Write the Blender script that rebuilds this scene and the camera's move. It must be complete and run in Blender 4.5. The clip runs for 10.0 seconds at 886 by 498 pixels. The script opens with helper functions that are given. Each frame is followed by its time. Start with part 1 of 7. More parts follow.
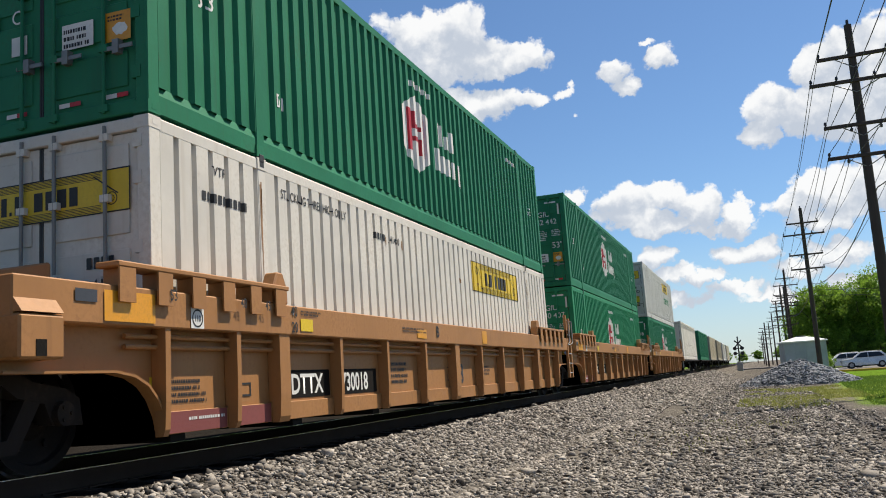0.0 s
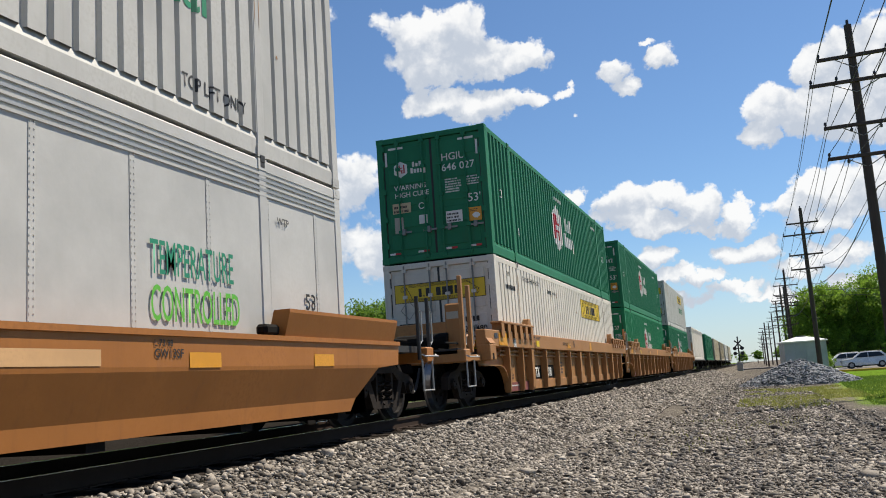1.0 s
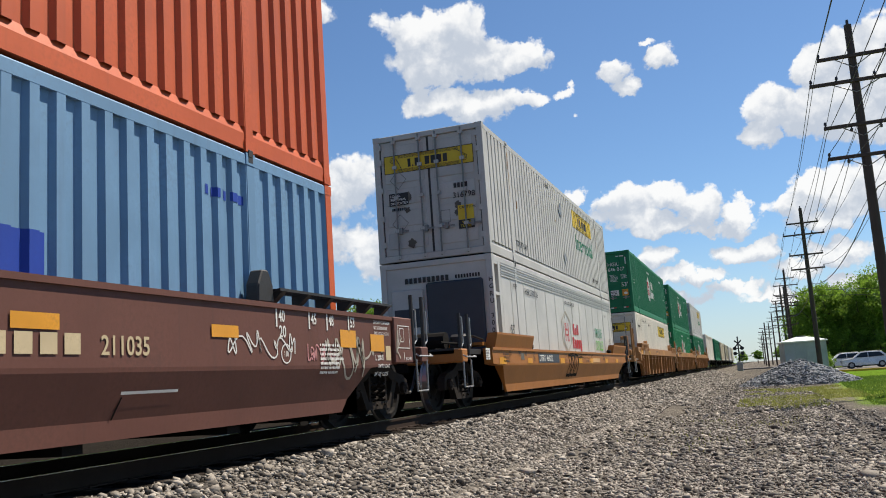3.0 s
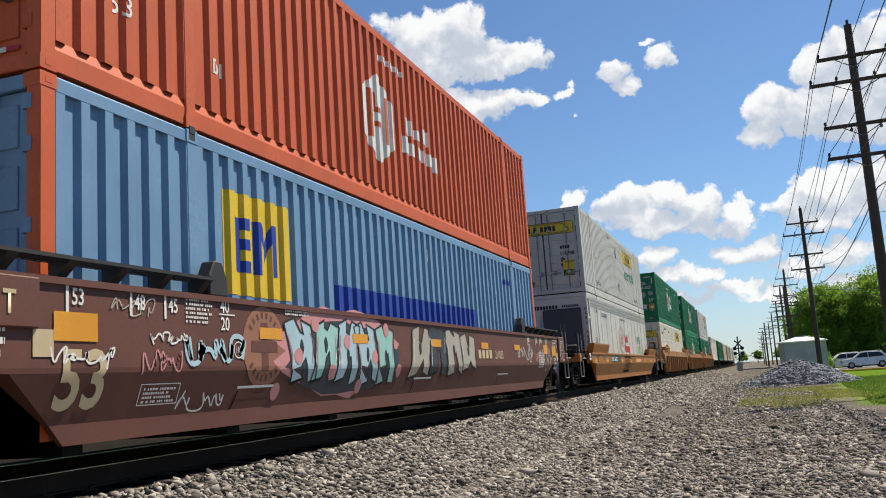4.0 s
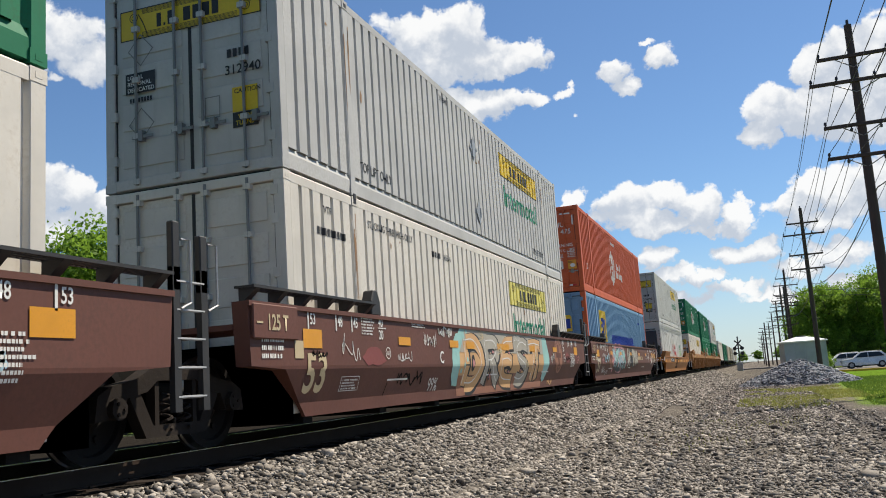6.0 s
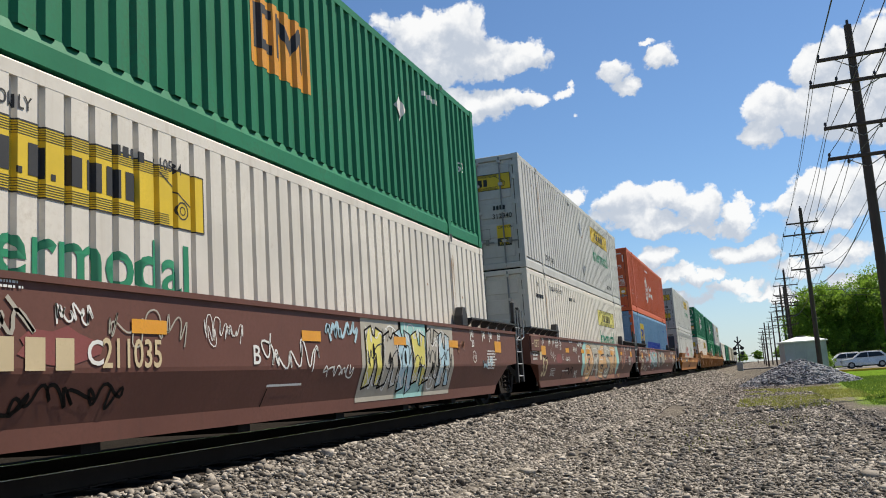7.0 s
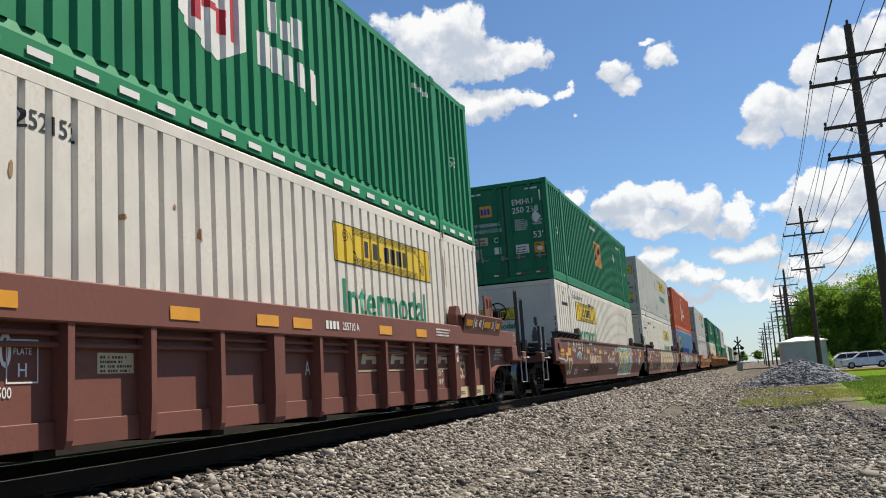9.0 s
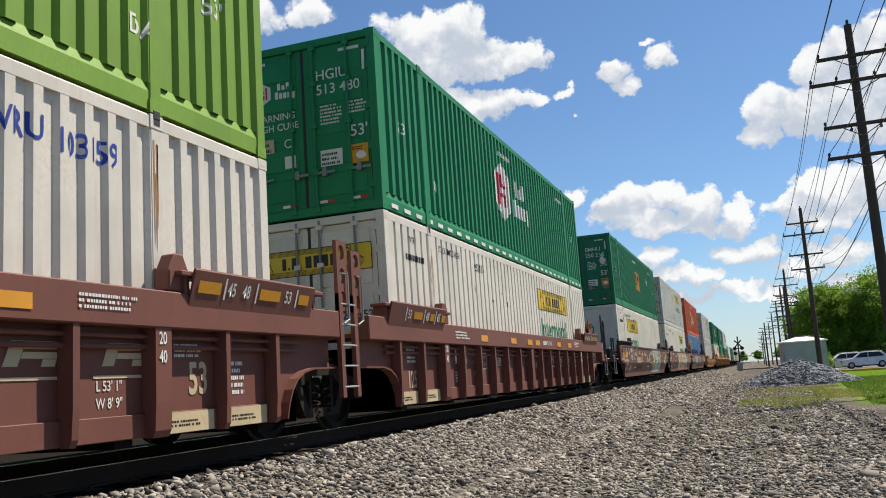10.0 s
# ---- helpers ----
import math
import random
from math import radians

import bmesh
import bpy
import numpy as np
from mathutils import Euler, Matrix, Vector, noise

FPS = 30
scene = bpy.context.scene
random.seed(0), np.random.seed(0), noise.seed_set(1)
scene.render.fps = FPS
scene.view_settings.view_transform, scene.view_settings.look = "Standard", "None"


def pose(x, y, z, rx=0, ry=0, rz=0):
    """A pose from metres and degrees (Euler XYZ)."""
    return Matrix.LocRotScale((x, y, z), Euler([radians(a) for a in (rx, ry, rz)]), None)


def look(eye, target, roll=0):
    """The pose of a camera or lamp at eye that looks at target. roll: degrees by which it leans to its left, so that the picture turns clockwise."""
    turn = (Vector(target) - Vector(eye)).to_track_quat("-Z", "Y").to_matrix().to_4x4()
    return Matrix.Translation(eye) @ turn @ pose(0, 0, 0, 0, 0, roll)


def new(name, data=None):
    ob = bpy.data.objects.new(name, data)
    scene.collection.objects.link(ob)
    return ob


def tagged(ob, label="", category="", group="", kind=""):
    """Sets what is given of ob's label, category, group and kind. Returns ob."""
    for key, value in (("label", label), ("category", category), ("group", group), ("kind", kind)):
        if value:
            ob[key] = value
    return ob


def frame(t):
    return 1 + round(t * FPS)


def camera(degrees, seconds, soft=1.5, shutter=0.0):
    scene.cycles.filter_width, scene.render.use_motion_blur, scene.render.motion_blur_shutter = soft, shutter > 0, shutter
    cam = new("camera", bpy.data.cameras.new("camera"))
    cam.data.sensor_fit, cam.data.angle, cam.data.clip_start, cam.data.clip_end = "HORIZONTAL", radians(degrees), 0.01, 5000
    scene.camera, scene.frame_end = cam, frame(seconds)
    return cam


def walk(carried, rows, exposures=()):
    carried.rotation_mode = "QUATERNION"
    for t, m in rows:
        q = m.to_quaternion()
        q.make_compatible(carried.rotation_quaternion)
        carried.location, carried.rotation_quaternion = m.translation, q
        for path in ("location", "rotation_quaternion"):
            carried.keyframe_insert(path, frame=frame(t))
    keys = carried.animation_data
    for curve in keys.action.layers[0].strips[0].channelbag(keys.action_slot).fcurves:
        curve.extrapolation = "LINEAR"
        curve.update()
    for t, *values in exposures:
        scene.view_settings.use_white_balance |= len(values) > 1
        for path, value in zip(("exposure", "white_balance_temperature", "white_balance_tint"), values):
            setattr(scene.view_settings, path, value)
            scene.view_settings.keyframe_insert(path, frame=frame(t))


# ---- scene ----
cam = camera(53.82, 10.0, soft=1.0)
EYE = Vector((6.358, 0.0, 0.526))
YAW, PITCH, ROLL = radians(-19.045), radians(8.662), -3.88
AIM = EYE + Vector((math.sin(YAW) * math.cos(PITCH), math.cos(YAW) * math.cos(PITCH), math.sin(PITCH)))
walk(cam, [(0.0, look(EYE, AIM, ROLL)), (10.0, look(EYE, AIM, ROLL))])

# ---- light ----
SUN_DIR = Vector((0.21, 0.26, 0.52)).normalized()
SUN_EL = math.asin(SUN_DIR.z)
SUN_AZ = math.atan2(SUN_DIR.x, SUN_DIR.y)
sun = new("sun", bpy.data.lights.new("sun", "SUN"))
sun.data.energy, sun.data.angle, sun.data.color = 5.0, radians(0.53), (1.0, 0.91, 0.77)
sun.matrix_world = look((0, 0, 60), Vector((0, 0, 60)) - SUN_DIR)
scene.view_settings.exposure = 0.60


class Nodes:
    """Short hand for building node trees."""

    def __init__(self, tree):
        self.t = tree
        tree.nodes.clear()

    def add(self, kind, values=(), **props):
        n = self.t.nodes.new(kind)
        for k, v in props.items():
            setattr(n, k, v)
        for k, v in dict(values).items():
            if hasattr(v, "is_output"):
                self.t.links.new(v, n.inputs[k])
            else:
                n.inputs[k].default_value = v
        return n

    def math(self, op, a, b=0.0, c=0.0):
        return self.add("ShaderNodeMath", {0: a, 1: b, 2: c}, operation=op).outputs[0]

    def mix(self, fac, a, b, blend="MIX"):
        return self.add("ShaderNodeMix", {0: fac, 6: a, 7: b}, data_type="RGBA", blend_type=blend).outputs[2]

    def noise(self, vec, scale, detail=4.0, rough=0.55):
        return self.add("ShaderNodeTexNoise", {"Vector": vec, "Scale": scale, "Detail": detail, "Roughness": rough}).outputs["Fac"]

    def ramp(self, fac, lo, hi):
        return self.add("ShaderNodeMapRange", {0: fac, 1: lo, 2: hi, 3: 0.0, 4: 1.0}, interpolation_type="SMOOTHSTEP").outputs[0]


# Cumulus clouds of the sky: azimuth and elevation of each one's middle, half width, half height (degrees), weight.
CLOUDS = [
    (-19.7, 22.9, 3.45, 1.68, 1.00), (-16.6, 22.4, 2.42, 2.05, 1.00), (-19.1, 20.8, 3.60, 1.87, 1.00), (-15.6, 20.9, 3.60, 1.68, 1.00), (-12.5, 20.8, 1.80, 1.31, 1.00), (-18.9, 18.6, 2.96, 1.05, 0.90),
    (-15.5, 18.0, 3.53, 1.20, 1.00), (-12.4, 17.6, 1.76, 0.75, 0.80), (-10.5, 18.0, 0.79, 0.60, 0.70), (-6.8, 19.1, 1.34, 1.34, 0.80), (-6.0, 18.1, 1.41, 0.97, 0.80), (-4.9, 21.0, 0.80, 0.45, 0.60),
    (-3.8, 19.7, 1.51, 1.05, 0.85), (-3.1, 19.2, 0.95, 0.75, 0.70), (-10.1, 16.1, 0.39, 0.30, 0.50), (2.5, 15.4, 1.94, 1.49, 1.00), (1.7, 13.9, 1.62, 1.12, 0.90), (4.4, 14.7, 1.93, 1.68, 1.00),
    (5.7, 17.1, 1.56, 1.87, 1.00), (7.4, 17.8, 2.75, 2.05, 1.00), (9.2, 16.7, 2.34, 3.36, 1.00), (6.1, 15.1, 2.32, 1.87, 1.00), (8.2, 14.0, 2.31, 1.87, 0.90), (11.4, 15.9, 3.11, 4.11, 1.00),
    (-10.0, 10.8, 1.06, 1.20, 1.00), (-6.8, 10.4, 1.90, 1.49, 1.00), (-4.2, 10.9, 1.90, 1.20, 1.00), (-2.6, 9.8, 1.71, 1.42, 1.00), (-5.5, 9.2, 3.41, 0.97, 0.90), (-0.2, 9.3, 1.44, 1.05, 1.00),
    (-1.5, 8.5, 3.02, 0.60, 0.80), (3.1, 9.2, 1.89, 1.05, 1.00), (4.5, 10.2, 1.71, 1.05, 1.00), (6.1, 10.0, 2.28, 1.68, 1.00), (8.2, 9.6, 2.27, 2.24, 1.00), (5.2, 8.2, 3.40, 1.05, 0.90),
    (10.6, 7.6, 3.39, 2.24, 1.00), (-5.2, 7.0, 1.35, 0.97, 0.90), (-4.2, 5.8, 1.88, 0.67, 0.80), (0.2, 6.8, 2.26, 1.05, 1.00), (-2.5, 5.2, 1.69, 0.60, 0.80), (-0.8, 4.3, 3.37, 0.45, 0.70),
    (3.0, 5.6, 2.25, 0.67, 0.80), (5.6, 6.0, 2.25, 0.93, 0.90), (2.2, 3.9, 4.49, 0.49, 0.70), (-4.2, 4.2, 2.25, 0.45, 0.70), (6.6, 4.3, 2.25, 0.75, 0.80), (-44.5, 22.1, 5.24, 2.05, 0.80),
    (-40.6, 21.1, 4.40, 1.57, 0.75), (-36.4, 22.7, 4.45, 1.79, 0.80), (-32.7, 23.5, 3.66, 1.57, 0.80), (-27.4, 24.0, 2.66, 1.23, 0.80), (-37.8, 20.2, 2.79, 0.67, 0.60), (-43.5, 19.6, 0.52, 0.34, 0.50),
    (-45.9, 19.9, 1.19, 1.49, 0.60), (-49.1, 21.6, 3.61, 2.99, 0.90), (-44.5, 13.5, 2.88, 1.68, 1.00), (-41.9, 12.9, 1.92, 1.42, 0.95), (-36.9, 13.3, 2.69, 1.27, 0.95), (-33.7, 14.8, 1.39, 1.49, 1.00),
    (-39.3, 11.8, 6.10, 1.49, 0.90), (-44.5, 11.0, 4.57, 1.34, 0.90), (-33.3, 12.3, 2.29, 2.05, 0.95), (-25.7, 13.1, 3.45, 2.24, 1.00), (-21.4, 8.9, 4.54, 2.24, 0.90), (-48.7, 12.4, 3.44, 2.61, 1.00),
    (-28.1, 9.6, 6.06, 1.87, 0.80),
]


def build_world():
    w = bpy.data.worlds.new("sky")
    scene.world = w
    w.use_nodes = True
    k = Nodes(w.node_tree)
    sky = k.add("ShaderNodeTexSky", sky_type="NISHITA", sun_disc=False, sun_elevation=SUN_EL, sun_rotation=SUN_AZ, altitude=200.0,
                air_density=1.0, dust_density=0.25, ozone_density=2.5).outputs[0]
    way = k.add("ShaderNodeTexCoord").outputs["Generated"]
    s = k.add("ShaderNodeSeparateXYZ", {0: way})
    az = k.math("MULTIPLY", k.math("ARCTAN2", s.outputs[0], s.outputs[1]), 57.2958)
    el = k.math("MULTIPLY", k.math("ARCSINE", s.outputs[2]), 57.2958)
    # the outline of each cloud is frayed by noise at two sizes
    warp = k.add("ShaderNodeTexNoise", {"Vector": way, "Scale": 16.0, "Detail": 7.0, "Roughness": 0.6})
    wx = k.math("MULTIPLY", k.math("SUBTRACT", warp.outputs["Fac"], 0.5), 4.6)
    way2 = k.add("ShaderNodeVectorMath", {0: way, 1: (3.1, 1.7, 5.3)}, operation="ADD").outputs[0]
    warp2 = k.add("ShaderNodeTexNoise", {"Vector": way2, "Scale": 16.0, "Detail": 7.0, "Roughness": 0.6})
    wy = k.math("MULTIPLY", k.math("SUBTRACT", warp2.outputs["Fac"], 0.5), 4.2)
    azw, elw = k.math("ADD", az, wx), k.math("ADD", el, wy)
    puff = k.add("ShaderNodeTexVoronoi", {"Vector": k.add("ShaderNodeVectorMath", {0: way, 1: k.add("ShaderNodeVectorMath", {0: warp.outputs["Color"], 1: (0.06, 0.06, 0.06)}, operation="MULTIPLY").outputs[0]}, operation="ADD").outputs[0], "Scale": 36.0, "Detail": 2.0, "Roughness": 0.6}).outputs["Distance"]
    fine = k.noise(way, 60.0, 6.0, 0.62)
    wide = k.noise(way, 3.2, 8.0, 0.58)

    def density(height):
        total = None
        for ca, ce, ra, re, wt in CLOUDS:
            dx = k.math("MULTIPLY", k.math("SUBTRACT", azw, ca), 1.0 / ra)
            dy = k.math("MULTIPLY", k.math("SUBTRACT", height, ce), 1.0 / re)
            d = k.math("ADD", k.math("MULTIPLY", dx, dx), k.math("MULTIPLY", dy, dy))
            f = k.math("MULTIPLY", k.math("SUBTRACT", 1.05, d), wt)
            total = f if total is None else k.math("MAXIMUM", total, f)
        return total

    here, over = density(elw), density(k.math("ADD", elw, 1.1))
    # scattered clouds everywhere else
    rest = k.math("MULTIPLY", k.math("SUBTRACT", wide, 0.74), 6.0)
    aside = k.ramp(k.math("ABSOLUTE", k.math("ADD", az, 18.0)), 31.0, 42.0)
    above = k.ramp(el, 25.0, 32.0)
    rest = k.math("SUBTRACT", rest, k.math("MULTIPLY", k.math("SUBTRACT", 1.0, k.math("MAXIMUM", aside, above)), 5.0))
    fray = k.math("ADD", k.math("MULTIPLY", k.math("SUBTRACT", fine, 0.5), 0.50), k.math("MULTIPLY", k.math("SUBTRACT", 0.42, puff), 0.40))
    body = k.math("ADD", k.math("MAXIMUM", here, rest), fray)
    mask = k.ramp(body, -0.06, 0.30)
    # heads towards the sun are bright, hearts and undersides grey
    slope = k.math("SUBTRACT", here, over)
    shade = k.noise(way, 24.0, 6.0, 0.62)
    lit = k.math("ADD", k.math("MULTIPLY", slope, 0.50), k.math("MULTIPLY", k.math("SUBTRACT", shade, 0.5), 1.1))
    lit = k.math("ADD", lit, k.math("MULTIPLY", k.math("SUBTRACT", 0.40, puff), 0.35))
    white = k.mix(k.ramp(lit, -0.42, 0.30), (7.2, 7.9, 9.0, 1), (12.6, 12.6, 12.5, 1))
    haze = k.ramp(el, 9.0, -1.0)
    clear = k.mix(1.0, sky, (1.08, 1.30, 1.50, 1), "MULTIPLY")
    blue = k.mix(k.math("MULTIPLY", haze, 0.45), clear, (7.6, 8.4, 9.4, 1))
    col = k.mix(k.math("MULTIPLY", mask, 0.97), blue, white)
    bg = k.add("ShaderNodeBackground", {"Color": col, "Strength": 0.0515})
    k.add("ShaderNodeOutputWorld", {"Surface": bg.outputs[0]})


build_world()


# ---- materials ----
def material(name, colour, rough=0.5, metal=0.0, grime=0.25, grime_colour=(0.06, 0.045, 0.03), fine=40.0, broad=1.3, bump=0.15, spread=0.12, streak=0.0, spots=0.0, spec=0.5):
    """A surface with broad fading, fine grain, and dirt that may run down in streaks."""
    m = bpy.data.materials.new(name)
    m.use_nodes = True
    k = Nodes(m.node_tree)
    pos = k.add("ShaderNodeTexCoord").outputs["Object"]
    rnd = k.add("ShaderNodeObjectInfo").outputs["Random"]
    off = k.add("ShaderNodeVectorMath", {0: pos, 1: k.add("ShaderNodeCombineXYZ", {0: k.math("MULTIPLY", rnd, 37.0), 1: k.math("MULTIPLY", rnd, 11.0)}).outputs[0]}, operation="ADD").outputs[0]
    big = k.noise(off, broad, 5.0, 0.6)
    small = k.noise(off, fine, 4.0, 0.6)
    c = (*colour, 1)
    hi = tuple(min(1, x * (1 + spread)) for x in colour) + (1,)
    lo = tuple(x * (1 - spread) for x in colour) + (1,)
    col = k.mix(k.ramp(big, 0.3, 0.7), lo, hi)
    col = k.mix(k.math("MULTIPLY", k.math("SUBTRACT", small, 0.35), 0.5), col, c)
    dirt = k.ramp(k.math("ADD", k.math("MULTIPLY", big, 0.6), k.math("MULTIPLY", small, 0.4)), 0.5, 0.72)
    if streak:
        runs = k.add("ShaderNodeVectorMath", {0: off, 1: (9.0, 9.0, 0.45)}, operation="MULTIPLY").outputs[0]
        dirt = k.math("MAXIMUM", dirt, k.math("MULTIPLY", k.ramp(k.noise(runs, 1.0, 5.0, 0.62), 0.52, 0.75), streak))
    col = k.mix(k.math("MULTIPLY", dirt, grime), col, (*grime_colour, 1))
    if spots:
        col = k.mix(k.math("MULTIPLY", k.ramp(k.noise(off, 7.0, 6.0, 0.7), 0.63, 0.7), spots), col, (0.16, 0.06, 0.025, 1))
    r = k.math("ADD", rough - 0.1, k.math("MULTIPLY", small, 0.22))
    b = k.add("ShaderNodeBump", {"Height": k.math("ADD", small, k.math("MULTIPLY", big, 0.6)), "Strength": bump, "Distance": 0.01})
    p = k.add("ShaderNodeBsdfPrincipled", {"Base Color": col, "Roughness": r, "Metallic": metal, "Normal": b.outputs[0], "Specular IOR Level": spec})
    k.add("ShaderNodeOutputMaterial", {"Surface": p.outputs[0]})
    return m


def steel_paint(name, colour, **kw):
    args = dict(rough=0.55, grime=0.4, streak=0.55, spots=0.25, bump=0.08, broad=0.9, fine=22.0, spec=0.35)
    args.update(kw)
    return material(name, colour, **args)


M = {
    "green": steel_paint("green_paint", (0.020, 0.165, 0.080), spec=0.18, grime=0.3, spots=0.1),
    "green_light": steel_paint("light_green_paint", (0.018, 0.200, 0.085), spec=0.2, grime=0.25, spots=0.1),
    "lime": steel_paint("lime_paint", (0.165, 0.30, 0.030), grime=0.2, spots=0.1),
    "white": steel_paint("white_paint", (0.60, 0.565, 0.495), grime=0.35, grime_colour=(0.30, 0.22, 0.13), spots=0.12),
    "silver": steel_paint("silver_white_paint", (0.45, 0.445, 0.42), grime=0.35, grime_colour=(0.26, 0.24, 0.20), spots=0.06),
    "reefer": steel_paint("reefer_white", (0.47, 0.465, 0.44), rough=0.45, grime=0.16, grime_colour=(0.35, 0.32, 0.27), spots=0.0),
    "orange": steel_paint("orange_paint", (0.50, 0.095, 0.028), grime=0.25, spots=0.05),
    "blue": steel_paint("blue_paint", (0.135, 0.255, 0.40), grime=0.25, spots=0.1),
    "navy": steel_paint("navy_paint", (0.012, 0.045, 0.30), grime=0.1, spots=0.0),
    "teal": steel_paint("teal_paint", (0.02, 0.21, 0.12), grime=0.1, spots=0.0),
    "tan": steel_paint("tan_paint", (0.42, 0.36, 0.25)),
    "ttx": steel_paint("yellow_car_paint", (0.33, 0.155, 0.052), grime=0.45, grime_colour=(0.12, 0.06, 0.025)),
    "ttx2": steel_paint("orange_car_paint", (0.33, 0.125, 0.026), grime=0.4, grime_colour=(0.12, 0.055, 0.02)),
    "brown": steel_paint("brown_car_paint", (0.115, 0.044, 0.031), grime=0.4, grime_colour=(0.06, 0.032, 0.025), rough=0.65),
    "brown2": steel_paint("red_brown_car_paint", (0.150, 0.054, 0.038), grime=0.4, grime_colour=(0.07, 0.036, 0.028), rough=0.65),
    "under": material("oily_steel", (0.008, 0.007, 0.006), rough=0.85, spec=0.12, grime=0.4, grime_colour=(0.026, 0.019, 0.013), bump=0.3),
    "truck": material("dusty_truck_steel", (0.022, 0.017, 0.014), rough=0.85, spec=0.15, grime=0.5, grime_colour=(0.075, 0.055, 0.038), bump=0.4, fine=18),
    "black": material("black_steel", (0.018, 0.017, 0.017), rough=0.6, grime=0.4, grime_colour=(0.08, 0.06, 0.04)),
    "wheel": material("wheel_steel", (0.012, 0.010, 0.009), rough=0.75, spec=0.15, grime=0.4, grime_colour=(0.045, 0.03, 0.02)),
    "tread": material("polished_tread", (0.3, 0.29, 0.28), rough=0.35, metal=1.0, grime=0.2),
    "galv": material("galvanised_steel", (0.36, 0.36, 0.35), rough=0.5, metal=0.5, grime=0.3),
    "grey_steel": material("grey_rod_steel", (0.20, 0.20, 0.19), rough=0.5, metal=0.3, grime=0.35),
    "rail": material("rail_steel", (0.038, 0.024, 0.017), rough=0.85, spec=0.15, grime=0.4),
    "railtop": material("worn_rail_head", (0.55, 0.54, 0.53), rough=0.22, metal=1.0, grime=0.1),
    "ink": material("black_lettering", (0.014, 0.014, 0.015), rough=0.6, grime=0.2, grime_colour=(0.12, 0.10, 0.08), bump=0.02),
    "chalk": material("white_lettering", (0.66, 0.65, 0.61), rough=0.6, grime=0.3, grime_colour=(0.25, 0.2, 0.15), bump=0.02),
    "cream": material("cream_lettering", (0.50, 0.40, 0.24), rough=0.6, grime=0.3, bump=0.02),
    "yellow": material("yellow_panel", (0.62, 0.43, 0.012), rough=0.5, grime=0.25, grime_colour=(0.25, 0.16, 0.03), bump=0.03),
    "pale_yellow": material("pale_yellow_panel", (0.60, 0.53, 0.12), rough=0.5, grime=0.2, grime_colour=(0.3, 0.24, 0.08), bump=0.03),
    "amber": material("amber_reflector", (0.62, 0.27, 0.012), rough=0.4, grime=0.3, bump=0.03),
    "red": material("red_print", (0.42, 0.012, 0.018), rough=0.5, grime=0.15, bump=0.02),
    "magenta": material("crimson_print", (0.50, 0.014, 0.10), rough=0.5, grime=0.1, bump=0.02),
    "fresh_green": material("bright_green_print", (0.10, 0.40, 0.035), rough=0.5, grime=0.1, bump=0.02),
    "deep_green": material("deep_green_print", (0.012, 0.19, 0.085), rough=0.5, grime=0.1, bump=0.02),
    "seal": material("faded_orange_emblem", (0.27, 0.115, 0.066), rough=0.6, grime=0.5, bump=0.03),
    "aqua": material("aqua_spray", (0.28, 0.50, 0.46), rough=0.6, grime=0.2, bump=0.02),
    "peach": material("peach_spray", (0.56, 0.33, 0.15), rough=0.6, grime=0.2, bump=0.02),
    "pink": material("pink_spray", (0.50, 0.22, 0.22), rough=0.6, grime=0.2, bump=0.02),
    "sky_spray": material("pale_blue_spray", (0.35, 0.50, 0.56), rough=0.6, grime=0.2, bump=0.02),
    "ash": material("grey_spray", (0.36, 0.33, 0.27), rough=0.6, grime=0.25, bump=0.02),
    "rust_patch": material("maroon_patch", (0.19, 0.045, 0.04), rough=0.7, grime=0.3),
    "grille": material("dark_blue_grille", (0.030, 0.036, 0.048), rough=0.6, grime=0.2),
}


# ---- building helpers ----
def part(name, bm, mat, parent=None, label="", smooth=False):
    """Links a bmesh, or a mesh that is already made, as one mesh object under a thing or a part."""
    if isinstance(bm, bmesh.types.BMesh):
        me = bpy.data.meshes.new(name)
        bm.normal_update()
        bm.to_mesh(me)
        bm.free()
    else:
        me = bm
    if mat is not None and not me.materials:
        me.materials.append(M[mat] if isinstance(mat, str) else mat)
    if smooth:
        me.shade_smooth()
    ob = new(name, me)
    if parent is not None:
        ob.parent = parent
    if label:
        ob["label"] = label
    return ob


def box(bm, x0, x1, y0, y1, z0, z1):
    v = [bm.verts.new(c) for c in ((x0, y0, z0), (x1, y0, z0), (x1, y1, z0), (x0, y1, z0), (x0, y0, z1), (x1, y0, z1), (x1, y1, z1), (x0, y1, z1))]
    for f in ((3, 2, 1, 0), (4, 5, 6, 7), (0, 1, 5, 4), (1, 2, 6, 5), (2, 3, 7, 6), (3, 0, 4, 7)):
        bm.faces.new([v[i] for i in f])
    return bm


def boxes(*rows):
    bm = bmesh.new()
    for r in rows:
        box(bm, *r)
    return bm


def bevelled(bm, width=0.012):
    bmesh.ops.bevel(bm, geom=list(bm.edges), offset=width, segments=1, affect="EDGES")
    return bm


